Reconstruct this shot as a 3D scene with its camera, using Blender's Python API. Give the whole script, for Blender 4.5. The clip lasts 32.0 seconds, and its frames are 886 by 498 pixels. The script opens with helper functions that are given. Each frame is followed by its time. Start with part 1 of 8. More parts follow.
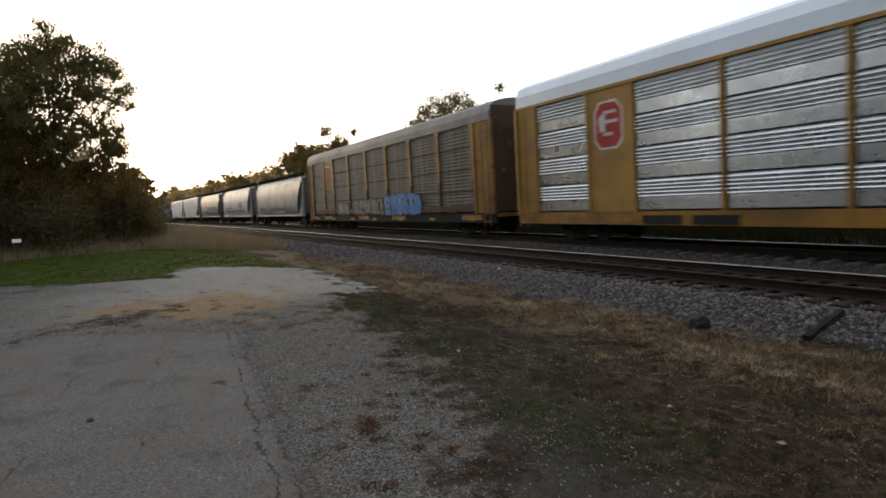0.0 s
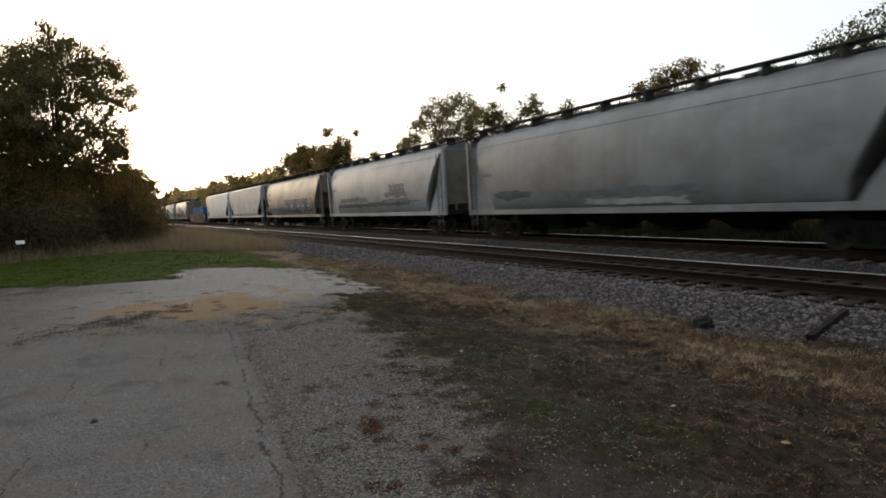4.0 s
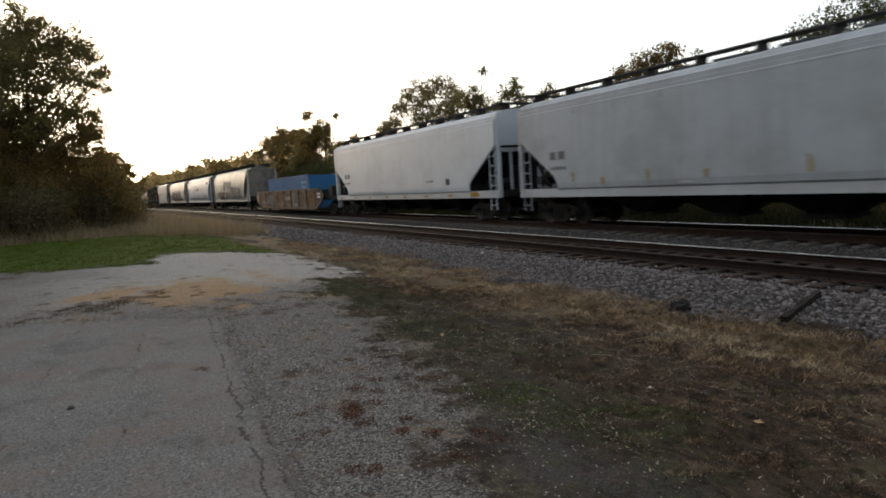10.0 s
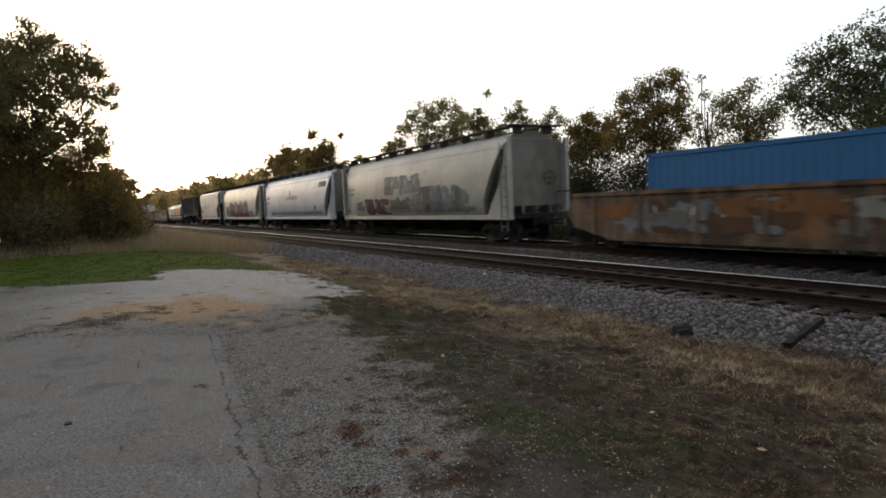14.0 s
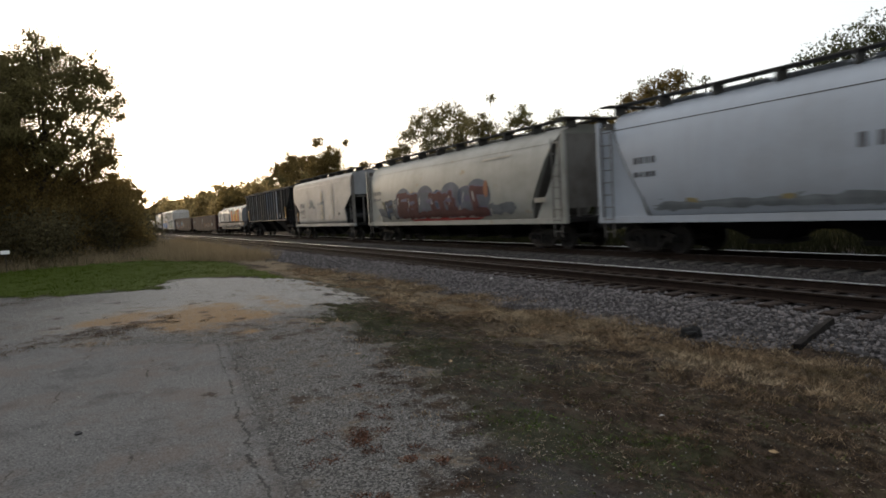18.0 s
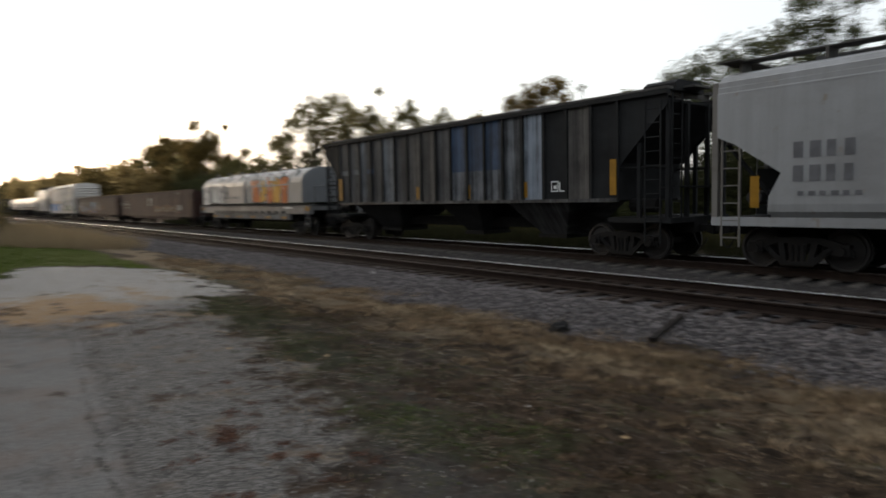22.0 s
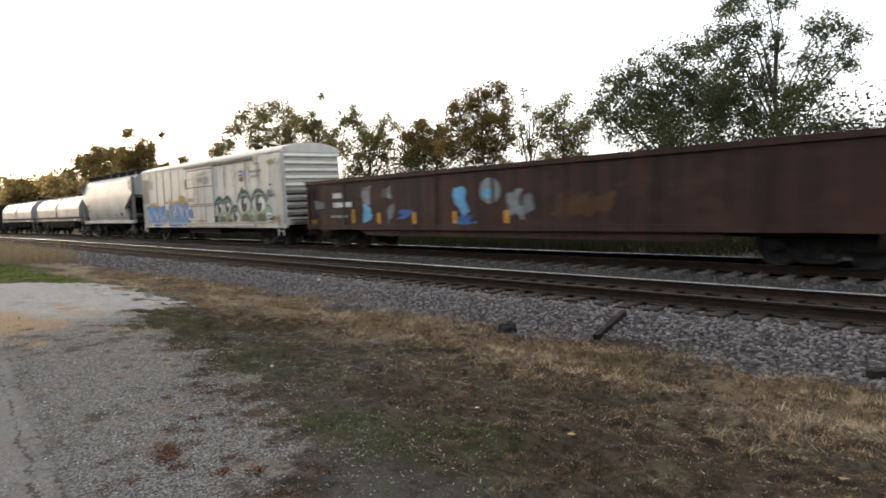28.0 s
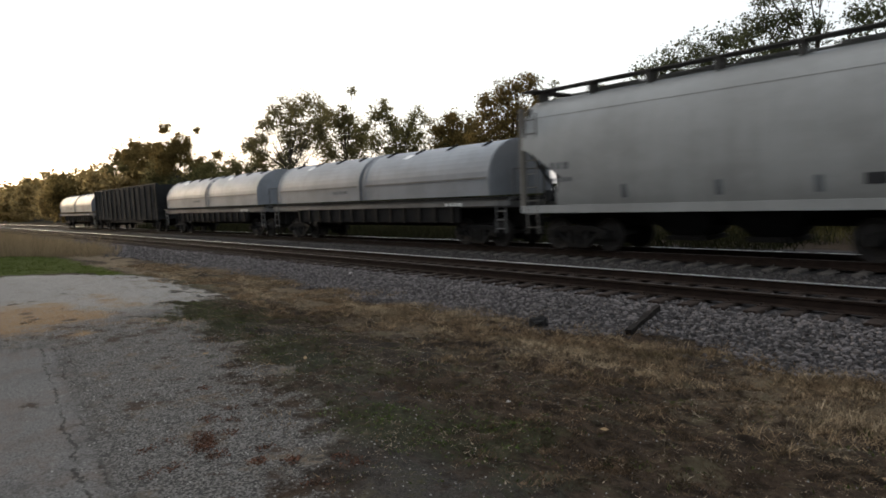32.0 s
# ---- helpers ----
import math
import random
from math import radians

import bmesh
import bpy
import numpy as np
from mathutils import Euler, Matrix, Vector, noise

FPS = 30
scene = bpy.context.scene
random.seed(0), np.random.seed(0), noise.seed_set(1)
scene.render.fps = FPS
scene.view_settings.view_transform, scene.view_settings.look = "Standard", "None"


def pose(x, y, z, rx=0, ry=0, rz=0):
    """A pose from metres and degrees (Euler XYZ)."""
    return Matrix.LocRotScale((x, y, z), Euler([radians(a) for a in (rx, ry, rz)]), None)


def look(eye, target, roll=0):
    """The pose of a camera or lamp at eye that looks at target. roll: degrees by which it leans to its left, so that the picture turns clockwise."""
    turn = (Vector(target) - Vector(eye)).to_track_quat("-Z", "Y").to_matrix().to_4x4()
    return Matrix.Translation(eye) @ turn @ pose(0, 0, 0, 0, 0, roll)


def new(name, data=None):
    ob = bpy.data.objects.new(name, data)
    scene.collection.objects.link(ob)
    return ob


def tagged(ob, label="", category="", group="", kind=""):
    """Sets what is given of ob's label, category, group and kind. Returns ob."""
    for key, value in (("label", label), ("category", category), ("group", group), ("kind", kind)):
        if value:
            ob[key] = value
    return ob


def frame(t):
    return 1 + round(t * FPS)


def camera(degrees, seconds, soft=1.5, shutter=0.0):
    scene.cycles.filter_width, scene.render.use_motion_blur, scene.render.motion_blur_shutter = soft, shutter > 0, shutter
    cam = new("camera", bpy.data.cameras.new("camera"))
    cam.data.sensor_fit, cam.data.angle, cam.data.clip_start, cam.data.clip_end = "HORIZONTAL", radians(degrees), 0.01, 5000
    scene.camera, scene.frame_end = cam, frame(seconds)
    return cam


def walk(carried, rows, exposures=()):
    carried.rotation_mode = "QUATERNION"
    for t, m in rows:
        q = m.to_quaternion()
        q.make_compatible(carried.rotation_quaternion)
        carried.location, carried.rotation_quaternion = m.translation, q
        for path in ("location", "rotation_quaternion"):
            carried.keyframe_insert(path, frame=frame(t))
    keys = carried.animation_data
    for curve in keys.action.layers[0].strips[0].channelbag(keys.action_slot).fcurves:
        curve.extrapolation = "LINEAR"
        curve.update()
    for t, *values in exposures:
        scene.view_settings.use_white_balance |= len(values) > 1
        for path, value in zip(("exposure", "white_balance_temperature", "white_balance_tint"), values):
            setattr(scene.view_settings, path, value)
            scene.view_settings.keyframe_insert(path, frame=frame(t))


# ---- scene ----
# The world: x runs along the railway (the train moves towards +x), y from the camera towards the tracks, z = 0 at the railhead.
cam = camera(69.985, 32.0, soft=1.7, shutter=0.5)

# seconds, heading from -x towards +y, pitch and lean in degrees
TURNS = [
    (0, 27.12, -4.54, 3.29),
    (0.5, 27.14, -4.50, 3.49),
    (1, 27.10, -4.52, 3.50),
    (1.5, 27.09, -4.57, 3.73),
    (2, 27.13, -4.61, 3.62),
    (2.5, 27.08, -4.57, 3.38),
    (3, 27.03, -4.62, 3.55),
    (3.5, 26.96, -4.51, 3.49),
    (5.5, 26.78, -4.52, 3.55),
    (6, 26.87, -4.53, 3.47),
    (6.5, 26.94, -4.54, 3.43),
    (7, 26.81, -4.51, 3.52),
    (7.5, 26.78, -4.61, 3.67),
    (8, 27.09, -4.89, 4.00),
    (8.5, 27.34, -5.36, 3.71),
    (9, 27.61, -6.07, 3.70),
    (9.5, 28.13, -6.32, 3.71),
    (10, 28.52, -6.04, 3.48),
    (10.5, 28.56, -5.79, 3.14),
    (11, 28.54, -5.66, 2.83),
    (11.5, 28.63, -5.44, 2.49),
    (12, 28.64, -5.00, 2.33),
    (12.5, 28.77, -4.75, 2.38),
    (13, 28.68, -4.46, 2.66),
    (13.5, 28.52, -4.25, 2.47),
    (15.5, 27.93, -3.97, 3.21),
    (16, 27.83, -3.80, 3.08),
    (16.5, 27.83, -3.70, 3.07),
    (17, 27.82, -3.69, 3.19),
    (17.5, 27.79, -3.64, 3.27),
    (18, 27.89, -3.67, 3.43),
    (18.5, 27.98, -3.84, 3.18),
    (19, 28.04, -3.94, 3.07),
    (19.5, 28.10, -4.01, 3.04),
    (20, 28.11, -4.02, 3.03),
    (20.5, 28.14, -4.08, 2.95),
    (21, 28.15, -4.11, 2.93),
    (21.5, 28.33, -4.11, 2.35),
    (21.8, 33.67, -4.42, 1.71),
    (22, 38.30, -4.63, 1.28),
    (22.1, 41.65, -4.71, 0.97),
    (22.2, 45.22, -4.79, 0.66),
    (22.3, 49.12, -4.87, 0.35),
    (22.4, 52.82, -4.95, 0.04),
    (22.5, 56.63, -5.03, -0.26),
    (23, 74.29, -4.41, 0.26),
    (23.1, 78.03, -4.23, 0.27),
    (23.4, 85.34, -3.68, 0.32),
    (23.5, 86.71, -3.49, 0.33),
    (23.6, 89.56, -3.49, 0.48),
    (24, 91.15, -3.50, 1.07),
    (24.3, 89.51, -3.56, 1.46),
    (24.5, 88.39, -3.59, 1.72),
    (25, 83.58, -3.59, 1.53),
    (25.5, 76.28, -3.69, 2.25),
    (26, 66.98, -3.79, 2.45),
    (26.5, 57.36, -3.80, 2.36),
    (28.5, 42.12, -4.60, 2.36),
    (29, 41.97, -4.64, 2.25),
    (29.5, 41.74, -4.50, 2.37),
    (30, 41.44, -4.67, 2.53),
    (30.5, 41.14, -4.68, 2.44),
    (31, 40.87, -4.76, 2.39),
    (31.5, 40.58, -4.81, 2.48),
    (32, 40.32, -4.87, 2.57),
]
EYE_Z, ARM = 1.776, 0.335


def standing(turn, pitch, lean):
    a, p, a0 = radians(turn), radians(pitch), radians(27.4)
    eye = Vector((-ARM * (math.cos(a) - math.cos(a0)), ARM * (math.sin(a) - math.sin(a0)), EYE_Z))
    ahead = Vector((-math.cos(a) * math.cos(p), math.sin(a) * math.cos(p), math.sin(p)))
    return look(eye, eye + ahead, -lean)


EXPOSURES = [(0, 0.04), (7.5, 0.06), (9.4, 0.05), (10, 0.22), (11, 0.2), (13, 0.24), (16, 0.18), (21.5, 0.12), (22.5, 0.32), (23.2, 0.95), (24, 1.75), (26, 1.72), (28.5, 0.88), (30, 0.60), (31, 0.22), (32, 0.22)]
walk(cam, [(t, standing(a, p, r)) for t, a, p, r in TURNS], EXPOSURES)

# ---- light ----
SUN_AZ = radians(-3.0)      # from -x towards +y
SUN_UP = radians(7.0)
SUN_WAY = Vector((-math.cos(SUN_AZ) * math.cos(SUN_UP), math.sin(SUN_AZ) * math.cos(SUN_UP), math.sin(SUN_UP)))
world = bpy.data.worlds.new("dusk_sky")
scene.world = world
world.use_nodes = True
wn = world.node_tree
sky = wn.nodes.new("ShaderNodeTexSky")
sky.sky_type, sky.sun_disc = "NISHITA", False
sky.sun_elevation, sky.sun_rotation = SUN_UP, math.atan2(SUN_WAY.x, SUN_WAY.y)
sky.air_density, sky.dust_density, sky.ozone_density = 1.0, 3.0, 0.6
# a thin veil of high cloud, brightest overhead as cloud is
veil = wn.nodes.new("ShaderNodeBackground")
veil.inputs[0].default_value = (0.92, 0.97, 1.03, 1)
aloft = wn.nodes.new("ShaderNodeTexCoord")
upward = wn.nodes.new("ShaderNodeSeparateXYZ")
thicker = wn.nodes.new("ShaderNodeMapRange")
thicker.inputs["To Min"].default_value, thicker.inputs["To Max"].default_value = 0.48, 1.05
wn.links.new(aloft.outputs["Generated"], upward.inputs[0])
wn.links.new(upward.outputs[2], thicker.inputs["Value"])
wn.links.new(thicker.outputs[0], veil.inputs[1])
both_skies = wn.nodes.new("ShaderNodeAddShader")
pale = wn.nodes.new("ShaderNodeRGBToBW")
wash = wn.nodes.new("ShaderNodeMix")
wash.data_type = "RGBA"
wash.inputs[0].default_value = 0.5
wn.links.new(sky.outputs[0], pale.inputs[0])
wn.links.new(sky.outputs[0], wash.inputs[6])
wn.links.new(pale.outputs[0], wash.inputs[7])
wn.links.new(wash.outputs[2], wn.nodes["Background"].inputs[0])
wn.nodes["Background"].inputs[1].default_value = 0.16
wn.links.new(wn.nodes["Background"].outputs[0], both_skies.inputs[0])
wn.links.new(veil.outputs[0], both_skies.inputs[1])
wn.links.new(both_skies.outputs[0], wn.nodes["World Output"].inputs[0])
sun_data = bpy.data.lights.new("sun", "SUN")
sun_data.energy, sun_data.angle, sun_data.color = 0.8, radians(12.0), (1.0, 0.74, 0.46)
sun = new("sun", sun_data)
sun.matrix_world = look((0, 0, 40), Vector((0, 0, 40)) - SUN_WAY)

# ---- materials ----


def nodes_of(m):
    m.use_nodes = True
    nt = m.node_tree
    return nt, nt.nodes, nt.links


def noise_tex(nt, vec, scale, detail=4.0, rough=0.6):
    n = nt.nodes.new("ShaderNodeTexNoise")
    n.inputs["Scale"].default_value, n.inputs["Detail"].default_value, n.inputs["Roughness"].default_value = scale, detail, rough
    if vec is not None:
        nt.links.new(vec, n.inputs["Vector"])
    return n.outputs["Fac"]


def ramp(nt, fac, lo, hi):
    n = nt.nodes.new("ShaderNodeMapRange")
    n.interpolation_type = "SMOOTHSTEP"
    n.inputs["From Min"].default_value, n.inputs["From Max"].default_value = lo, hi
    nt.links.new(fac, n.inputs["Value"])
    return n.outputs["Result"]


def maths(nt, op, a, b):
    n = nt.nodes.new("ShaderNodeMath")
    n.operation = op
    for i, v in enumerate((a, b)):
        if isinstance(v, (int, float)):
            n.inputs[i].default_value = v
        else:
            nt.links.new(v, n.inputs[i])
    return n.outputs[0]


def blend(nt, fac, a, b, kind="MIX"):
    n = nt.nodes.new("ShaderNodeMix")
    n.data_type, n.blend_type = "RGBA", kind
    for i, v in ((0, fac), (6, a), (7, b)):
        if isinstance(v, (int, float)):
            n.inputs[i].default_value = v
        elif isinstance(v, tuple):
            n.inputs[i].default_value = (*v[:3], 1)
        else:
            nt.links.new(v, n.inputs[i])
    return n.outputs[2]


def coords(nt, which="Object", scale=(1, 1, 1)):
    c = nt.nodes.new("ShaderNodeTexCoord")
    m = nt.nodes.new("ShaderNodeMapping")
    m.inputs["Scale"].default_value = scale
    nt.links.new(c.outputs[which], m.inputs["Vector"])
    return m.outputs[0]


def bump(nt, height, strength, distance):
    n = nt.nodes.new("ShaderNodeBump")
    n.inputs["Strength"].default_value, n.inputs["Distance"].default_value = strength, distance
    nt.links.new(height, n.inputs["Height"])
    return n.outputs[0]


def plain(name, col, rough=0.8, metal=0.0, vary=0.25, scale=3.0, fine=40.0, relief=0.01):
    """Mottled at two scales with a fine relief."""
    m = bpy.data.materials.new(name)
    nt, ns, ln = nodes_of(m)
    b = ns["Principled BSDF"]
    v = coords(nt)
    big, small = noise_tex(nt, v, scale), noise_tex(nt, v, fine, 3.0)
    dark, light = tuple(c * (1 - vary) for c in col), tuple(min(1, c * (1 + vary)) for c in col)
    c1 = blend(nt, ramp(nt, big, 0.3, 0.7), dark, light)
    c2 = blend(nt, 0.35, c1, blend(nt, small, dark, light))
    ln.new(c2, b.inputs["Base Color"])
    b.inputs["Roughness"].default_value, b.inputs["Metallic"].default_value = rough, metal
    b.inputs["Specular IOR Level"].default_value = 0.5 if metal else 0.12
    ln.new(bump(nt, small, 0.4, relief), b.inputs["Normal"])
    return m


def paint(name, col, dirt=(0.09, 0.075, 0.06), amount=0.5, rough=0.5, metal=0.0, streak=2.2, patch=0.5, spots=None, gloss=0.28):
    """Weathered paint on steel: grime in patches, streaks that run down, and chips of another colour."""
    m = bpy.data.materials.new(name)
    nt, ns, ln = nodes_of(m)
    b = ns["Principled BSDF"]
    v = coords(nt)
    runs = noise_tex(nt, coords(nt, "Object", (streak, 0.6, 0.16)), 1.0, 5.0, 0.65)
    clouds = noise_tex(nt, coords(nt, "Object", (patch, 1, patch * 1.6)), 1.0, 5.0, 0.62)
    grit = noise_tex(nt, v, 26.0, 4.0, 0.7)
    f1 = maths(nt, "MULTIPLY", ramp(nt, runs, 0.42, 0.78), amount)
    f2 = maths(nt, "MULTIPLY", ramp(nt, clouds, 0.38, 0.72), amount * 0.9)
    c = blend(nt, f2, col, dirt)
    c = blend(nt, f1, c, tuple(0.5 * (d + k) * 0.9 for d, k in zip(dirt, col)))
    c = blend(nt, maths(nt, "MULTIPLY", ramp(nt, grit, 0.5, 0.8), 0.3), c, dirt)
    if spots:
        c = blend(nt, ramp(nt, noise_tex(nt, v, 1.7, 6.0, 0.7), 0.62, 0.68), c, spots)
    ln.new(c, b.inputs["Base Color"])
    b.inputs["Metallic"].default_value = metal
    b.inputs["Specular IOR Level"].default_value = gloss
    ln.new(maths(nt, "ADD", maths(nt, "MULTIPLY", clouds, 0.3), rough - 0.12), b.inputs["Roughness"])
    dents = noise_tex(nt, coords(nt, "Object", (0.9, 1, 0.5)), 1.3, 2.0)
    ln.new(bump(nt, dents, 0.25, 0.04), b.inputs["Normal"])
    return m


def streaky(name, dark, light, rough=0.65, runs=3.2, bias=0.5, rust=None):
    """Sooty steel scoured by rain: pale and dark runs from top to bottom over blotches."""
    m = bpy.data.materials.new(name)
    nt, ns, ln = nodes_of(m)
    b = ns["Principled BSDF"]
    long_run = noise_tex(nt, coords(nt, "Object", (runs, 0.5, 0.10)), 1.0, 5.0, 0.7)
    short_run = noise_tex(nt, coords(nt, "Object", (runs * 3, 0.5, 0.5)), 1.0, 4.0, 0.7)
    clouds = noise_tex(nt, coords(nt, "Object", (0.7, 1, 1.1)), 1.0, 5.0, 0.65)
    f = maths(nt, "ADD", maths(nt, "MULTIPLY", long_run, 0.55), maths(nt, "ADD", maths(nt, "MULTIPLY", short_run, 0.2), maths(nt, "MULTIPLY", clouds, 0.25)))
    c = blend(nt, ramp(nt, f, bias - 0.10, bias + 0.13), dark, light)
    if rust:
        c = blend(nt, maths(nt, "MULTIPLY", ramp(nt, clouds, 0.52, 0.68), 0.6), c, rust)
    grit = noise_tex(nt, coords(nt), 22.0, 4.0, 0.7)
    c = blend(nt, maths(nt, "MULTIPLY", ramp(nt, grit, 0.5, 0.75), 0.35), c, dark)
    ln.new(c, b.inputs["Base Color"])
    b.inputs["Roughness"].default_value = rough
    b.inputs["Specular IOR Level"].default_value = 0.2
    ln.new(bump(nt, clouds, 0.25, 0.04), b.inputs["Normal"])
    return m


def leafy(name, lo, hi, through_it=0.35):
    m = bpy.data.materials.new(name)
    nt, ns, ln = nodes_of(m)
    ns.remove(ns["Principled BSDF"])
    g = ns.new("ShaderNodeNewGeometry")
    c = blend(nt, g.outputs["Random Per Island"], lo, hi)
    d, t, mix = ns.new("ShaderNodeBsdfDiffuse"), ns.new("ShaderNodeBsdfTranslucent"), ns.new("ShaderNodeMixShader")
    ln.new(c, d.inputs[0]), ln.new(c, t.inputs[0])
    mix.inputs[0].default_value = through_it
    ln.new(d.outputs[0], mix.inputs[1]), ln.new(t.outputs[0], mix.inputs[2])
    ln.new(mix.outputs[0], ns["Material Output"].inputs[0])
    return m


def grassy(name, tones, through_it=0.35):
    """Blades whose colour drifts from tuft to tuft through three tones."""
    m = bpy.data.materials.new(name)
    nt, ns, ln = nodes_of(m)
    ns.remove(ns["Principled BSDF"])
    g = ns.new("ShaderNodeNewGeometry")
    v = coords(nt)
    c = blend(nt, ramp(nt, noise_tex(nt, v, 2.6, 5.0, 0.75), 0.40, 0.60), tones[0], tones[1])
    c = blend(nt, ramp(nt, noise_tex(nt, v, 0.9, 4.0, 0.7), 0.52, 0.64), c, tones[2])
    c = blend(nt, maths(nt, "MULTIPLY", ramp(nt, noise_tex(nt, v, 7.5, 4.0, 0.75), 0.46, 0.56), 0.85), c, tuple(0.30 * k for k in tones[2]))
    c = blend(nt, maths(nt, "MULTIPLY", g.outputs["Random Per Island"], 0.75), c, tuple(0.25 * k for k in tones[0]))
    d, t, mix = ns.new("ShaderNodeBsdfDiffuse"), ns.new("ShaderNodeBsdfTranslucent"), ns.new("ShaderNodeMixShader")
    ln.new(c, d.inputs[0]), ln.new(c, t.inputs[0])
    mix.inputs[0].default_value = through_it
    ln.new(d.outputs[0], mix.inputs[1]), ln.new(t.outputs[0], mix.inputs[2])
    ln.new(mix.outputs[0], ns["Material Output"].inputs[0])
    return m


def island(name, lo, hi, rough=0.85, spread=1.0):
    """Stones: a tone for each, with grain."""
    m = bpy.data.materials.new(name)
    nt, ns, ln = nodes_of(m)
    b = ns["Principled BSDF"]
    g = ns.new("ShaderNodeNewGeometry")
    v = coords(nt)
    c = blend(nt, maths(nt, "POWER", g.outputs["Random Per Island"], spread), lo, hi)
    c = blend(nt, 0.2, c, blend(nt, noise_tex(nt, v, 60.0), lo, hi))
    ln.new(c, b.inputs["Base Color"])
    b.inputs["Roughness"].default_value = rough
    b.inputs["Specular IOR Level"].default_value = 0.12
    return m


def ground_material():
    m = bpy.data.materials.new("ground_cover")
    nt, ns, ln = nodes_of(m)
    b = ns["Principled BSDF"]
    v = coords(nt)
    n_big, n_mid, n_fine = noise_tex(nt, v, 0.35, 5.0), noise_tex(nt, v, 2.2, 6.0, 0.65), noise_tex(nt, v, 14.0, 5.0, 0.7)
    n_grit = noise_tex(nt, v, 70.0, 3.0, 0.8)
    vor = ns.new("ShaderNodeTexVoronoi")
    vor.inputs["Scale"].default_value = 80.0
    ln.new(v, vor.inputs["Vector"])
    stones = vor.outputs["Color"]
    bw = ns.new("ShaderNodeRGBToBW")
    ln.new(stones, bw.inputs[0])

    def mask(attr, soft=0.12, ragged=1.0):
        a = ns.new("ShaderNodeAttribute")
        a.attribute_name = attr
        rag = maths(nt, "ADD", maths(nt, "MULTIPLY", n_mid, 0.6), maths(nt, "MULTIPLY", n_fine, 0.5))
        return ramp(nt, maths(nt, "ADD", a.outputs["Fac"], maths(nt, "MULTIPLY", maths(nt, "SUBTRACT", rag, 0.55), ragged)), 0.5 - soft, 0.5 + soft)

    # dry turf: thatch in brown, russet, straw and grey soil, with low green weeds
    n_spot = noise_tex(nt, v, 0.9, 6.0, 0.75)
    n_lay = noise_tex(nt, coords(nt, "Object", (0.5928, 1.0078, 0.5928)), 7.0, 6.0, 0.8)
    turf = blend(nt, ramp(nt, n_lay, 0.36, 0.66), (0.0110, 0.0079, 0.0060), (0.0520, 0.0370, 0.0260))
    turf = blend(nt, maths(nt, "MULTIPLY", ramp(nt, n_spot, 0.50, 0.62), 0.7), turf, blend(nt, n_lay, (0.0125, 0.0082, 0.0058), (0.0590, 0.0390, 0.0260)))
    turf = blend(nt, maths(nt, "MULTIPLY", ramp(nt, n_mid, 0.54, 0.70), 0.7), turf, blend(nt, n_lay, (0.0296, 0.0220, 0.0142), (0.0889, 0.0664, 0.0427)))
    turf = blend(nt, maths(nt, "MULTIPLY", ramp(nt, n_big, 0.50, 0.62), 0.4), turf, blend(nt, n_fine, (0.0154, 0.0148, 0.0136), (0.0356, 0.0344, 0.0320)))
    turf = blend(nt, maths(nt, "MULTIPLY", mask("soil", 0.25, 2.6), 0.75), turf, blend(nt, ramp(nt, n_grit, 0.35, 0.7), (0.022, 0.020, 0.019), (0.082, 0.075, 0.071)))
    straw = mask("straw", 0.25, 2.6)
    turf = blend(nt, maths(nt, "MULTIPLY", straw, 0.75), turf, blend(nt, n_lay, (0.050, 0.038, 0.026), (0.205, 0.158, 0.104)))
    weeds = mask("weeds", 0.2, 2.2)
    turf = blend(nt, maths(nt, "MULTIPLY", weeds, 0.62), turf, blend(nt, n_fine, (0.0102, 0.0132, 0.0054), (0.0312, 0.0348, 0.0156)))
    lawn = blend(nt, n_mid, (0.022, 0.032, 0.004), (0.042, 0.054, 0.008))
    c = blend(nt, mask("lawn", 0.16, 2.0), turf, lawn)
    # crumbled limestone, pale far out and grey beside the old asphalt
    grav = blend(nt, ramp(nt, bw.outputs[0], 0.2, 0.9), (0.034, 0.032, 0.030), (0.160, 0.150, 0.139))
    pale_out = ns.new("ShaderNodeAttribute")
    pale_out.attribute_name = "pale"
    grav = blend(nt, pale_out.outputs["Fac"], grav, blend(nt, bw.outputs[0], (0.110, 0.103, 0.094), (0.315, 0.296, 0.272)))
    grav = blend(nt, maths(nt, "MULTIPLY", ramp(nt, n_mid, 0.50, 0.72), 0.6), grav, (0.082, 0.072, 0.061))
    grav = blend(nt, maths(nt, "MULTIPLY", ramp(nt, n_grit, 0.55, 0.72), 0.5), grav, (0.035, 0.032, 0.03))
    sand = mask("sand", 0.42, 3.2)
    grav = blend(nt, maths(nt, "MULTIPLY", sand, 0.8), grav, blend(nt, n_fine, (0.145, 0.088, 0.042), (0.245, 0.155, 0.076)))
    # old asphalt with worn, pale aggregate
    asph = blend(nt, ramp(nt, n_big, 0.35, 0.65), (0.060, 0.060, 0.061), (0.140, 0.131, 0.122))
    asph = blend(nt, maths(nt, "MULTIPLY", ramp(nt, n_grit, 0.52, 0.75), 0.6), asph, (0.160, 0.153, 0.146))
    asph = blend(nt, maths(nt, "MULTIPLY", ramp(nt, n_fine, 0.55, 0.8), 0.35), asph, (0.036, 0.033, 0.030))
    asph = blend(nt, maths(nt, "MULTIPLY", ramp(nt, n_mid, 0.52, 0.8), 0.4), asph, (0.095, 0.080, 0.067))
    chips = ns.new("ShaderNodeTexVoronoi")
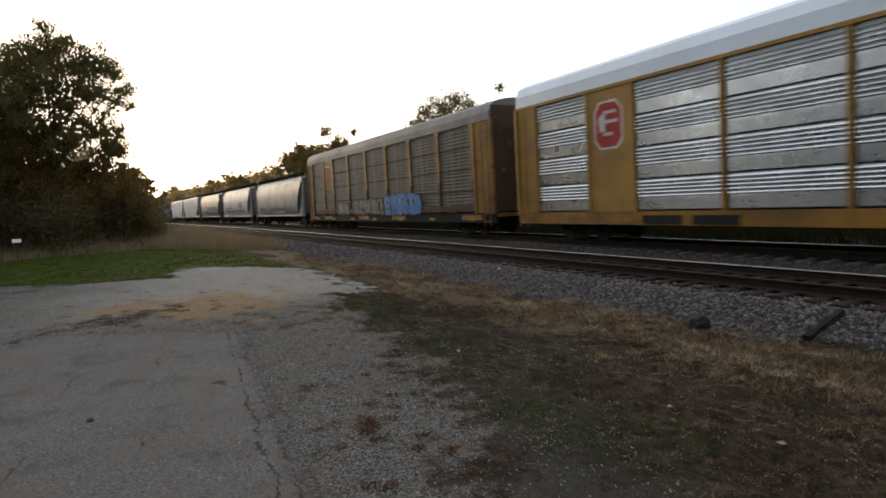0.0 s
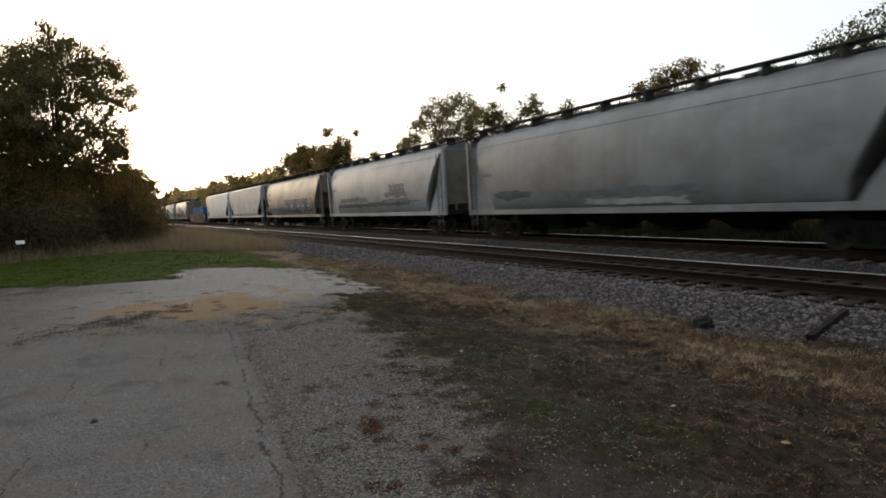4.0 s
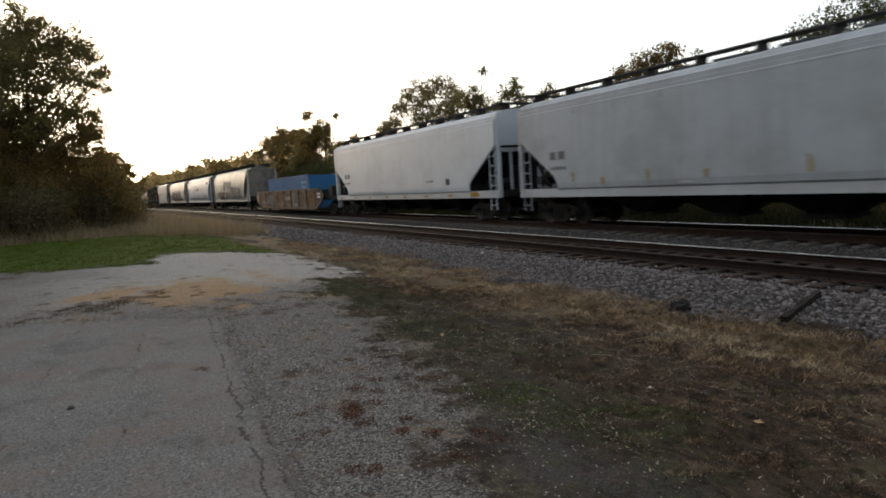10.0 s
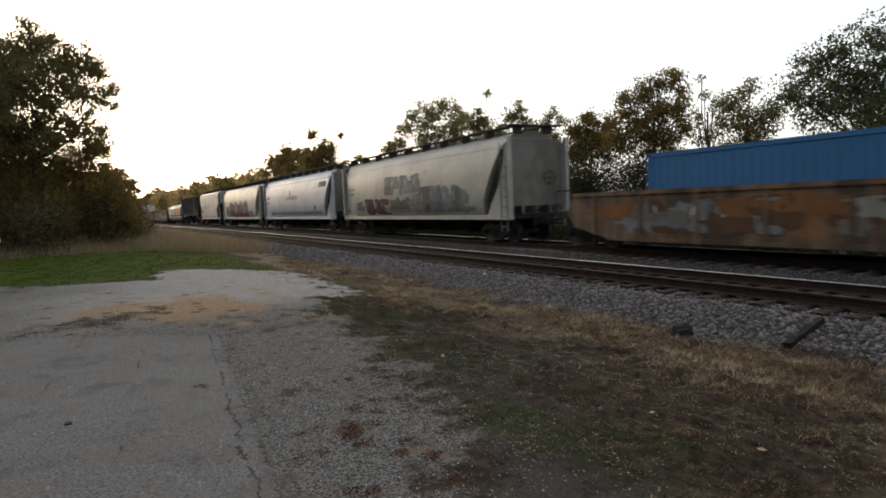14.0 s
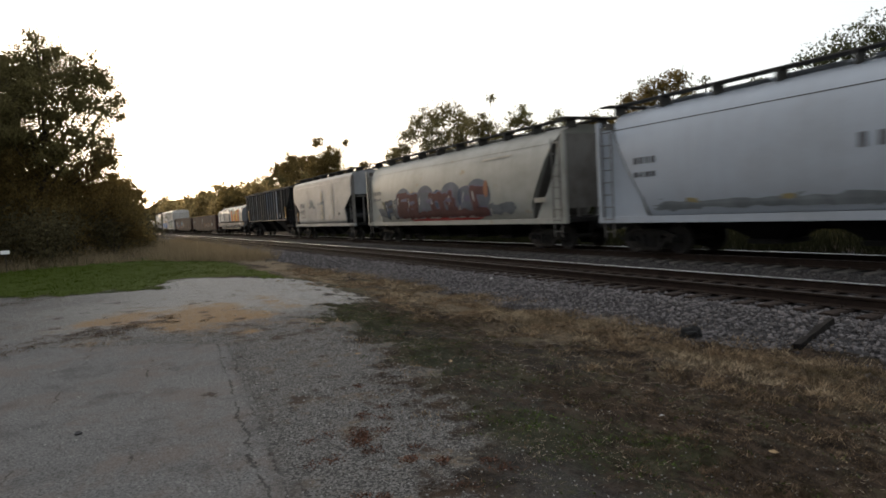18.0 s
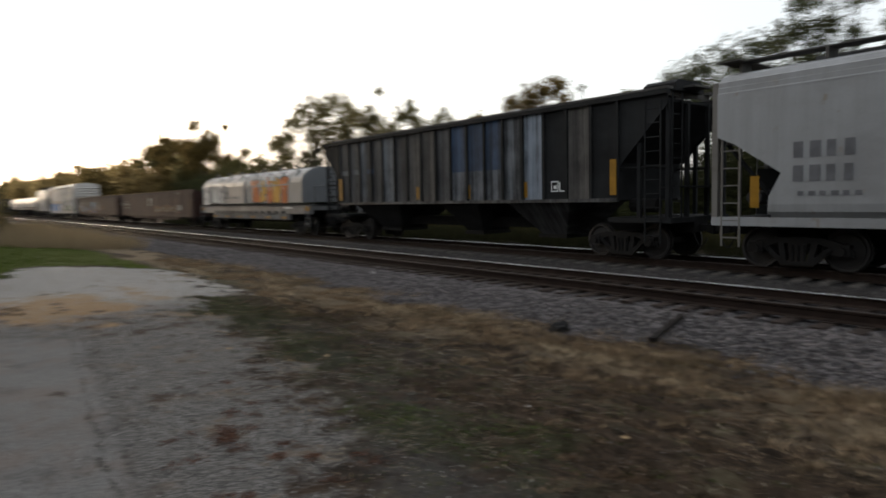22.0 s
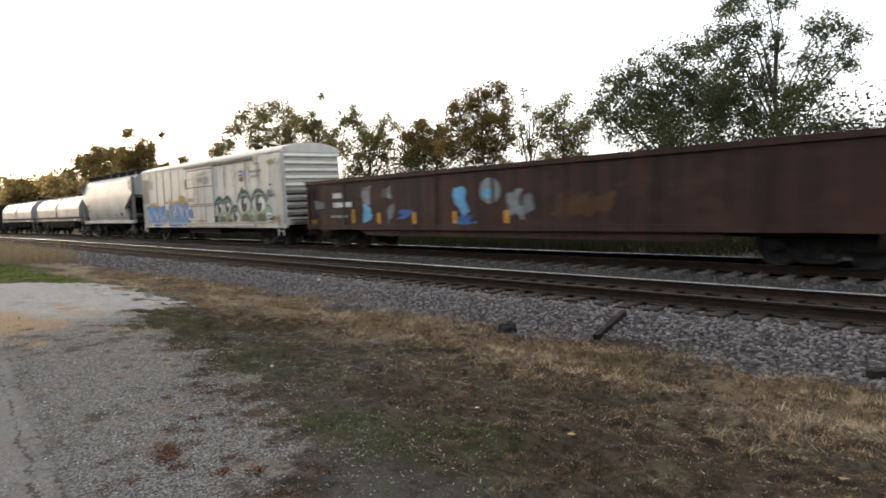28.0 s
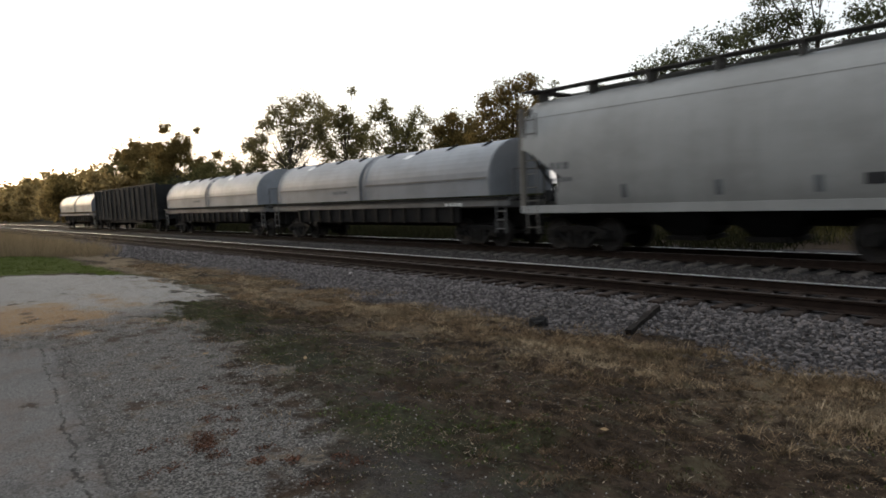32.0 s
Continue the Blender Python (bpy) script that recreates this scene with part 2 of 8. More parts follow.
    chips.inputs["Scale"].default_value = 105.0
    ln.new(v, chips.inputs["Vector"])
    tone = ns.new("ShaderNodeRGBToBW")
    ln.new(chips.outputs["Color"], tone.inputs[0])
    asph = blend(nt, 0.6, asph, blend(nt, ramp(nt, tone.outputs[0], 0.2, 0.9), (0.030, 0.029, 0.028), (0.225, 0.214, 0.202)))
    n_peb = noise_tex(nt, v, 48.0, 5.0, 0.85)
    asph = blend(nt, 0.55, asph, blend(nt, ramp(nt, n_peb, 0.36, 0.66), (0.038, 0.037, 0.036), (0.225, 0.214, 0.202)))
    asph = blend(nt, maths(nt, "MULTIPLY", ramp(nt, n_spot, 0.46, 0.62), 0.55), asph, (0.122, 0.096, 0.081))
    n_blot = noise_tex(nt, v, 1.3, 7.0, 0.78)
    asph = blend(nt, maths(nt, "MULTIPLY", ramp(nt, n_blot, 0.50, 0.66), 0.5), asph, (0.056, 0.052, 0.050))
    crumbs = noise_tex(nt, v, 26.0, 5.0, 0.85)
    asph = blend(nt, maths(nt, "MULTIPLY", ramp(nt, crumbs, 0.55, 0.66), 0.6), asph, (0.030, 0.028, 0.027))
    # long cracks and a crumbling joint along the paving lane
    xyz = ns.new("ShaderNodeSeparateXYZ")
    ln.new(v, xyz.inputs[0])
    lane = maths(nt, "ADD", maths(nt, "MULTIPLY", maths(nt, "ADD", xyz.outputs[0], 6.0), 0.095), xyz.outputs[1])
    sway = maths(nt, "ADD", maths(nt, "MULTIPLY", n_mid, 0.22), maths(nt, "MULTIPLY", n_fine, 0.12))
    lane = maths(nt, "ADD", lane, maths(nt, "SUBTRACT", sway, 0.17))
    crumble = None
    for at_y, wide, deep, gate in ((1.20, 0.020, 0.75, 0.36), (1.08, 0.015, 0.65, 0.46), (0.94, 0.016, 0.7, 0.42), (0.10, 0.016, 0.6, 0.52), (-0.75, 0.016, 0.55, 0.5), (-1.9, 0.018, 0.6, 0.48)):
        off = maths(nt, "ABSOLUTE", maths(nt, "SUBTRACT", lane, at_y), 0)
        line = maths(nt, "MULTIPLY", ramp(nt, off, wide, wide * 0.3), ramp(nt, n_spot, gate, gate + 0.08))
        asph = blend(nt, maths(nt, "MULTIPLY", line, deep), asph, (0.012, 0.011, 0.010))
        if crumble is None:
            crumble = maths(nt, "MULTIPLY", ramp(nt, off, 0.24, 0.02), ramp(nt, n_fine, 0.46, 0.54))
    asph = blend(nt, maths(nt, "MULTIPLY", crumble, 0.6), asph, (0.022, 0.020, 0.018))
    yard = blend(nt, mask("asphalt", 0.3, 2.2), grav, asph)
    stain = mask("stain", 0.2, 2.6)
    yard = blend(nt, maths(nt, "MULTIPLY", stain, 0.86), yard, blend(nt, n_lay, (0.016, 0.012, 0.010), (0.066, 0.046, 0.034)))
    c = blend(nt, mask("gravel", 0.22, 2.6), c, yard)
    # ballast bed
    bal = blend(nt, bw.outputs[0], (0.0149, 0.0139, 0.0139), (0.0605, 0.0572, 0.0577))
    bal = blend(nt, ramp(nt, n_mid, 0.45, 0.8), bal, (0.0270, 0.0224, 0.0190))
    c = blend(nt, mask("ballast", 0.08), c, bal)
    ln.new(c, b.inputs["Base Color"])
    b.inputs["Roughness"].default_value = 0.97
    b.inputs["Specular IOR Level"].default_value = 0.04
    h = maths(nt, "ADD", maths(nt, "MULTIPLY", n_fine, 0.7), maths(nt, "MULTIPLY", n_grit, 0.35))
    ln.new(bump(nt, h, 0.8, 0.05), b.inputs["Normal"])
    return m


GROUND = ground_material()
STONE = island("ballast_stone", (0.020, 0.0180, 0.0178), (0.158, 0.142, 0.140), spread=1.4)
STONE_DARK = island("dark_ballast_stone", (0.014, 0.013, 0.0128), (0.098, 0.090, 0.087), spread=1.4)
PALE_STONE = island("limestone_chip", (0.0850, 0.0808, 0.0723), (0.2890, 0.2720, 0.2550))
WHITE_STONE = plain("white_stone", (0.3600, 0.3480, 0.3300), 0.8)
COAL = plain("dark_gravel", (0.0510, 0.0480, 0.0480), 0.95, vary=0.4, scale=4, fine=30, relief=0.04)
RAIL_TOP = plain("polished_railhead", (0.80, 0.80, 0.80), 0.28, 1.0, 0.05, relief=0.0002)
# nearer railheads: the missing sky reflection is put into a darker colour
RAIL_NO_GLINT = plain("glintless_railhead", (0.055, 0.048, 0.043), 0.55, 0.3, 0.25, 4, 50, 0.002)
RAIL_RUST = plain("rusty_rail_web", (0.0165, 0.0105, 0.0080), 0.85, 0.0, 0.4, 5, 60)
TIE_WOOD = plain("creosoted_tie_wood", (0.0230, 0.0165, 0.0135), 0.95, 0, 0.45, 3, 30, 0.02)
TIE_PALE = plain("weathered_tie", (0.082, 0.075, 0.069), 0.9, 0, 0.3, 4, 40, 0.01)
IRON = plain("black_cast_steel", (0.0112, 0.0104, 0.0100), 0.75, 0.0, 0.4, 3, 30, 0.01)
WHEEL_M = plain("wheel_steel", (0.0175, 0.0150, 0.0140), 0.6, 0.3, 0.35, 4, 40)
GALV = paint("galvanised_panel", (0.66, 0.69, 0.72), (0.30, 0.31, 0.32), 0.55, 0.26, 0.92, patch=1.1)
GALV_OLD = streaky("grimy_galvanised_panel", (0.034, 0.029, 0.024), (0.092, 0.087, 0.079), 0.65, 2.4)
ROOF_PALE = paint("pale_blue_roof", (0.50, 0.57, 0.66), (0.30, 0.30, 0.30), 0.2, 0.4, gloss=0.5)
ROOF_OLD = paint("grey_roof", (0.1260, 0.1302, 0.1386), (0.0420, 0.0378, 0.0336), 0.5, 0.6)
YELLOW = paint("railway_yellow", (0.2500, 0.1350, 0.0230), (0.0729, 0.0450, 0.0198), 0.55, 0.5)
YELLOW_OLD = paint("rust_stained_yellow", (0.2208, 0.1104, 0.0168), (0.0480, 0.0264, 0.0144), 0.85, 0.55, spots=(0.0768, 0.0288, 0.0144))
GREY_A = paint("hopper_grey", (0.1955, 0.2040, 0.2065), (0.0654, 0.0595, 0.0544), 0.5)
GREY_B = paint("hopper_pale_grey", (0.2499, 0.2669, 0.2831), (0.0816, 0.0765, 0.0731), 0.4)
TAN = paint("hopper_tan", (0.222, 0.203, 0.168), (0.083, 0.064, 0.048), 0.6, spots=(0.154, 0.096, 0.051))
WHITE_A = paint("hopper_white", (0.255, 0.280, 0.306), (0.128, 0.126, 0.122), 0.45)
WHITE_C = paint("hopper_clean_white", (0.345, 0.380, 0.415), (0.20, 0.197, 0.192), 0.30, gloss=0.4)
WHITE_B = paint("hopper_blue_white", (0.272, 0.296, 0.332), (0.1643, 0.1577, 0.1548), 0.3)
CREAM = paint("hopper_cream", (0.244, 0.241, 0.218), (0.12, 0.108, 0.088), 0.45, spots=(0.2024, 0.1522, 0.0959))
CHALK = paint("hopper_chalk", (0.205, 0.210, 0.216), (0.092, 0.087, 0.083), 0.5, spots=(0.160, 0.138, 0.117), gloss=0.5)
SMOKE = paint("hopper_smoke_grey", (0.245, 0.248, 0.245), (0.0981, 0.0954, 0.0891), 0.35)
# grime on trim; also paints the shade behind the gusset plates
GRIME_SHADE = paint("grime_and_shade_grey_steel", (0.128, 0.121, 0.111), (0.052, 0.041, 0.033), 0.7, 0.65, streak=4.0, gloss=0.15)
SILL_W = paint("white_sill", (0.310, 0.328, 0.345), (0.160, 0.147, 0.134), 0.4)
# soot on dark cars; also paints shade in recesses and under cars
SOOT_SHADE = paint("soot_and_shade_black", (0.0182, 0.0189, 0.0196), (0.0063, 0.0060, 0.0056), 0.8, 0.75, streak=4.0, gloss=0.08)
SOOT_GREY = streaky("sooty_grey", (0.0100, 0.0102, 0.0106), (0.0700, 0.0700, 0.0720))
SOOT_BLUE = streaky("faded_blue_panel", (0.014, 0.018, 0.026), (0.042, 0.068, 0.118), bias=0.5)
SOOT_STREAK = streaky("rain_scoured_panel", (0.0120, 0.0130, 0.0145), (0.1500, 0.1600, 0.1750), bias=0.51)
SOOT_WARM = streaky("warm_grey_scoured_panel", (0.0150, 0.0140, 0.0130), (0.0900, 0.0830, 0.0760), bias=0.49)
SOOT_PALE = streaky("scrubbed_pale_panel", (0.0187, 0.0204, 0.0229), (0.185, 0.212, 0.250), bias=0.45)
BROWN = streaky("oxide_brown", (0.0140, 0.0076, 0.0064), (0.0380, 0.0168, 0.0128), 0.75, 2.2, rust=(0.0470, 0.0250, 0.0138))
RUST_LOAD = plain("rusty_scrap", (0.085, 0.055, 0.038), 0.9, 0, 0.5, 3.0, 18, 0.06)
WELL_M = streaky("graffitied_well_side", (0.028, 0.020, 0.015), (0.115, 0.075, 0.048), 0.75, 1.4, rust=(0.15, 0.068, 0.018))
BLUE = paint("container_blue", (0.011, 0.074, 0.182), (0.018, 0.055, 0.095), 0.35, 0.72)
DOOR_RUST = paint("rust_dark_end_door", (0.058, 0.033, 0.018), (0.015, 0.011, 0.009), 0.85, 0.7, spots=(0.17, 0.095, 0.02))
HOOD = paint("hood_silver_grey", (0.178, 0.192, 0.212), (0.0632, 0.0632, 0.0632), 0.35, 0.45, 0.1)
HOOD_PALE = paint("hood_pale_silver", (0.148, 0.154, 0.160), (0.0746, 0.0746, 0.0746), 0.35, 0.45, 0.1)
COIL_SILL = paint("coil_car_frame", (0.125, 0.125, 0.126), (0.040, 0.034, 0.029), 0.75, streak=3.5)
REEFER = streaky("reefer_white", (0.21, 0.185, 0.155), (0.430, 0.407, 0.374), 0.55, 1.8, 0.38, rust=(0.37, 0.30, 0.215))
GRATING = plain("walkway_grating", (0.060, 0.057, 0.053), 0.8)
INK = plain("faded_black_lettering", (0.0350, 0.0350, 0.0375), 0.7)
INK_GREY = plain("grey_lettering", (0.095, 0.096, 0.102), 0.7)
CHALKY = plain("white_lettering", (0.62, 0.62, 0.62), 0.7)
REFLECT = plain("yellow_reflector", (0.2150, 0.1130, 0.0140), 0.4)


def spray(name, col, rough):
    """Spray paint, thin and worn away in places."""
    m = plain(name, col, rough, 0, 0.3, 1.6, 12.0)
    nt, ns, ln = nodes_of(m)
    v = coords(nt)
    worn = maths(nt, "ADD", maths(nt, "MULTIPLY", noise_tex(nt, v, 1.9, 6.0, 0.7), 0.7), maths(nt, "MULTIPLY", noise_tex(nt, coords(nt, "Object", (5, 1, 0.5)), 1.0, 4.0), 0.3))
    hold = maths(nt, "ADD", maths(nt, "MULTIPLY", ramp(nt, worn, 0.30, 0.44), 0.85), 0.10)
    ln.new(hold, ns["Principled BSDF"].inputs["Alpha"])
    return m


SPRAY = {
    "orange": spray("orange_spray", (0.360, 0.101, 0.025), 0.6), "amber": spray("amber_spray", (0.396, 0.202, 0.029), 0.6),
    "red": spray("dark_red_spray", (0.088, 0.030, 0.027), 0.6), "grey": spray("grey_spray", (0.101, 0.108, 0.115), 0.6),
    "smoke": spray("smoke_spray", (0.144, 0.155, 0.162), 0.6), "blue": spray("blue_spray", (0.032, 0.100, 0.260), 0.55),
    "sky": spray("sky_blue_spray", (0.086, 0.245, 0.396), 0.55), "navy": spray("navy_spray", (0.028, 0.044, 0.078), 0.6),
    "white": spray("white_spray", (0.400, 0.410, 0.405), 0.6), "black": spray("black_spray", (0.016, 0.016, 0.017), 0.6),
    "green": spray("green_spray", (0.200, 0.235, 0.155), 0.6), "olive": spray("olive_spray", (0.088, 0.090, 0.066), 0.7), "teal": spray("teal_spray", (0.072, 0.158, 0.144), 0.6),
    "yellow": spray("yellow_spray", (0.360, 0.245, 0.058), 0.6), "umber": spray("rust_brown_smear", (0.060, 0.032, 0.018), 0.7), "azure": spray("azure_spray", (0.050, 0.165, 0.360), 0.7), "petrol": spray("dark_petrol_spray", (0.026, 0.055, 0.055), 0.7), "dun": spray("dun_grey_spray", (0.088, 0.080, 0.068), 0.85), "maroon": spray("maroon_spray", (0.070, 0.028, 0.027), 0.7), "crimson": spray("crimson_badge", (0.26, 0.032, 0.03), 0.6), "drip": spray("grey_grime_drip", (0.150, 0.143, 0.128), 0.8), "ochre": spray("pale_ochre_smudge", (0.300, 0.235, 0.140), 0.9), "stain": spray("ochre_stain", (0.215, 0.172, 0.088), 0.8), "tan": spray("tan_rust_streak", (0.300, 0.270, 0.222), 0.7), "peach": spray("faded_peach_panel", (0.225, 0.105, 0.062), 0.8), "rust_orange": spray("rust_orange_spray", (0.118, 0.056, 0.024), 0.85), "slate": spray("slate_blue_spray", (0.082, 0.092, 0.112), 0.6), "purple": spray("dull_purple_spray", (0.094, 0.086, 0.130), 0.6)}
BARK = plain("bark", (0.055, 0.045, 0.036), 0.95, 0, 0.4, 2, 20, 0.03)
LEAF_L = leafy("dusky_green_leaves", (0.070, 0.062, 0.028), (0.215, 0.180, 0.078), 0.55)
LEAF_W = leafy("gold_brown_leaves", (0.0780, 0.0598, 0.0247), (0.2210, 0.1534, 0.0546), 0.5)
LEAF_D = leafy("green_leaves", (0.044, 0.050, 0.027), (0.105, 0.110, 0.056), 0.45)
# shade under the trees is put into this leaf colour
LEAF_UNDER_SHADE = leafy("understorey_leaves_painted_in_shade", (0.040, 0.035, 0.020), (0.115, 0.096, 0.050), 0.4)
# darker leaf copy; the shade at the wood's edge is put into its colour
LEAF_SHADE = leafy("brush_leaves_painted_in_shade", (0.020, 0.024, 0.012), (0.052, 0.054, 0.025), 0.25)
WEED_SHADE = leafy("weed_painted_in_shade", (0.010, 0.011, 0.006), (0.030, 0.030, 0.015), 0.25)
LEAF_Y = leafy("yellowing_leaves", (0.075, 0.073, 0.030), (0.185, 0.155, 0.060), 0.5)
STRAW = grassy("dry_grass", [(0.225, 0.156, 0.098), (0.430, 0.322, 0.208), (0.150, 0.117, 0.070)])
BLEACHED = grassy("bleached_grass", [(0.40, 0.31, 0.21), (0.56, 0.45, 0.31), (0.26, 0.20, 0.13)])
RED_LITTER = leafy("rotting_leaf_litter", (0.042, 0.021, 0.014), (0.120, 0.062, 0.042), 0.1)
CHAFF = leafy("pale_chaff", (0.050, 0.040, 0.030), (0.330, 0.270, 0.200), 0.2)
TALL = leafy("pale_tall_grass", (0.11, 0.085, 0.052), (0.27, 0.21, 0.13), 0.5)
RUSSET = grassy("russet_grass", [(0.105, 0.071, 0.046), (0.190, 0.130, 0.085), (0.070, 0.062, 0.037)])
# far leaves lightened, sunlit haze painted into their colour
HAZE_TINT = leafy("leaves_with_painted_haze", (0.200, 0.150, 0.070), (0.460, 0.340, 0.150), 0.7)
OLD_TIE = plain("charred_old_tie", (0.012, 0.010, 0.009), 0.95, 0, 0.45, 3, 30, 0.02)
TALL_GREEN = leafy("rough_green_grass", (0.0325, 0.0325, 0.0130), (0.0878, 0.0767, 0.0325), 0.4)
WEED = leafy("low_weeds", (0.0210, 0.0300, 0.0095), (0.0640, 0.0780, 0.0260), 0.3)
CLOVER = leafy("clover_weed", (0.028, 0.044, 0.012), (0.085, 0.115, 0.036), 0.3)
LAWN = leafy("mown_lawn", (0.0215, 0.0340, 0.0030), (0.0420, 0.0590, 0.0070), 0.3)

# ---- building blocks ----


class Geo:
    """Collects faces for one mesh."""

    def __init__(self):
        self.v, self.f, self.smooth = [], [], False

    def add(self, vs, fs):
        k = len(self.v)
        self.v += [tuple(p) for p in vs]
        self.f += [tuple(i + k for i in q) for q in fs]
        return self

    def box(self, x0, x1, y0, y1, z0, z1):
        return self.add([(x, y, z) for z in (z0, z1) for y in (y0, y1) for x in (x0, x1)],
                        [(0, 2, 3, 1), (4, 5, 7, 6), (0, 1, 5, 4), (2, 6, 7, 3), (0, 4, 6, 2), (1, 3, 7, 5)])

    def both(self, x0, x1, y0, y1, z0, z1):
        """A box and its mirror across the car."""
        return self.box(x0, x1, -y1, -y0, z0, z1).box(x0, x1, y0, y1, z0, z1)

    def loft(self, rings, caps=True):
        """Closed rings of equal length, joined in turn."""
        n, k = len(rings[0]), len(self.v)
        for r in rings:
            self.v += [tuple(p) for p in r]
        for j in range(len(rings) - 1):
            for i in range(n):
                a, b = k + j * n + i, k + j * n + (i + 1) % n
                self.f.append((a, b, b + n, a + n))
        if caps:
            self.f.append(tuple(k + i for i in reversed(range(n))))
            self.f.append(tuple(k + (len(rings) - 1) * n + i for i in range(n)))
        return self

    def along(self, prof, x0, x1):
        """A closed (y, z) outline drawn out along x."""
        return self.loft([[(x, y, z) for y, z in prof] for x in (x0, x1)])

    def across(self, prof, y0, y1):
        """A closed (x, z) outline drawn out along y."""
        return self.loft([[(x, y, z) for x, z in prof] for y in (y1, y0)])

    def tube(self, p, q, r, n=6, r2=None):
        p, q = Vector(p), Vector(q)
        d = (q - p).normalized()
        s = d.orthogonal().normalized()
        t = d.cross(s)
        ring = lambda c, rr: [c + (s * math.cos(a) + t * math.sin(a)) * rr for a in (2 * math.pi * i / n for i in range(n))]
        return self.loft([ring(p, r), ring(q, r if r2 is None else r2)])

    def mesh(self, name, mat, smooth=False):
        me = bpy.data.meshes.new(name)
        me.from_pydata(self.v, [], self.f)
        if mat:
            me.materials.append(mat)
        if smooth:
            me.polygons.foreach_set("use_smooth", [True] * len(me.polygons))
        me.update()
        return me


def part(name, geo, mat, parent, label="", smooth=False):
    me = geo if isinstance(geo, bpy.types.Mesh) else geo.mesh(name, mat, smooth)
    ob = new(name, me)
    ob.parent = parent
    if label:
        tagged(ob, label)
    return ob


def thing(name, label, category, group="", kind="", at=None):
    ob = new(name)
    if at is not None:
        ob.matrix_basis = at
    return tagged(ob, label, category, group, kind)


def rough_stone(rng, r):
    """Five-sided lump, twelve triangles or fewer."""
    vs = []
    for k, z in ((0, -0.5), (1, 0.35)):
        for i in range(4):
            a = i * math.pi / 2 + rng.uniform(-0.5, 0.5) + k * 0.4
            q = r * rng.uniform(0.6, 1.1)
            vs.append((q * math.cos(a), q * math.sin(a), z * r * rng.uniform(0.7, 1.2)))
    vs.append((rng.uniform(-0.2, 0.2) * r, rng.uniform(-0.2, 0.2) * r, 0.75 * r))
    fs = [(i, (i + 1) % 4, 4 + (i + 1) % 4, 4 + i) for i in range(4)] + [(4 + i, 4 + (i + 1) % 4, 8) for i in range(4)]
    return vs, fs


def fast_mesh(name, verts, faces, mat):
    """verts (n, 3) and equal-sized faces (m, k) as arrays."""
    me = bpy.data.meshes.new(name)
    m, k = faces.shape
    me.vertices.add(len(verts))
    me.vertices.foreach_set("co", np.asarray(verts, dtype=np.float32).ravel())
    me.loops.add(m * k)
    me.loops.foreach_set("vertex_index", faces.astype(np.int32).ravel())
    me.polygons.add(m)
    me.polygons.foreach_set("loop_start", np.arange(0, m * k, k, dtype=np.int32))
    me.update(calc_edges=True)
    me.validate()
    if mat:
        me.materials.append(mat)
    return me

# ---- the lie of the land ----
NEAR_Y, FAR_Y, BEND = 11.074, 15.9, 1.2611e-4


def bend(x):
    return -BEND * x * x


def smooth01(e0, e1, v):
    t = np.clip((v - e0) / (e1 - e0), 0, 1)
    return t * t * (3 - 2 * t)


def wobble(x, y, s=1.0):
    return (np.sin(0.9 * s * x + 1.3) * np.cos(1.1 * s * y + 0.4) + 0.6 * np.sin(2.3 * s * x - 1.7 * s * y) + 0.4 * np.cos(3.7 * s * x + 2.9 * s * y)) / 2


def lattice(i, j):
    k = np.sin(i * 127.1 + j * 311.7) * 43758.5453
    return k - np.floor(k)


def fuzz(x, y):
    """Smooth lattice noise, 0 to 1."""
    i, j = np.floor(x), np.floor(y)
    u, v = x - i, y - j
    u, v = u * u * (3 - 2 * u), v * v * (3 - 2 * v)
    return (lattice(i, j) * (1 - u) + lattice(i + 1, j) * u) * (1 - v) + (lattice(i, j + 1) * (1 - u) + lattice(i + 1, j + 1) * u) * v


def height(x, y):
    """Ground height: level by the camera, falling to a shallow ditch at the ballast's foot, then up to the track bed."""
    x, y = np.asarray(x, float), np.asarray(y, float)
    yy = y - bend(np.clip(x, -400, 400))
    z = 0.04 - 0.50 * smooth01(2.2, 8.0, yy) - 0.16 * smooth01(-12, -30, x) * smooth01(8, 2, yy)
    z = np.where(yy > 7.9, -0.46 + 0.22 * smooth01(7.9, 9.7, yy), z)
    z = np.where(yy > 18.0, -0.24 - 0.12 * smooth01(18.0, 19.6, yy), z)
    rough = smooth01(1.6, 3.4, yy + 0.1 * x * (x < 0) * 0.6) * smooth01(8.6, 7.6, yy) * (np.abs(x) < 60)
    z = z + rough * (0.055 * (fuzz(x * 1.9, y * 2.6) - 0.5) + 0.075 * (fuzz(x * 4.3 + 9, y * 5.1) - 0.5) + 0.060 * (fuzz(x * 8.1 + 3, y * 9.3) - 0.5))
    return z + 0.018 * wobble(x, y, 0.7)


def edge_y(x):
    """The border between the yard's stone and the turf."""
    return np.interp(x, [-22.5, -21.4, -19.8, -15.7, -13.2, -12.5, -11.2, -8.9, -7.0, -5.1, -4.1, -3.1, 3, 30], [2.6, 4.5, 5.8, 5.0, 4.95, 3.8, 3.15, 3.0, 2.7, 2.45, 2.0, 1.7, 0.4, -6])


pick_clump = random.Random(77)


def strewn(n, cx, cy, sx, sy, r0, r1, a0, a1):
    """Small round spots scattered about a centre: x, y, radius, weight."""
    p = pick_clump
    return [(p.gauss(cx, sx), p.gauss(cy, sy), p.uniform(r0, r1), p.uniform(a0, a1)) for _ in range(n)]


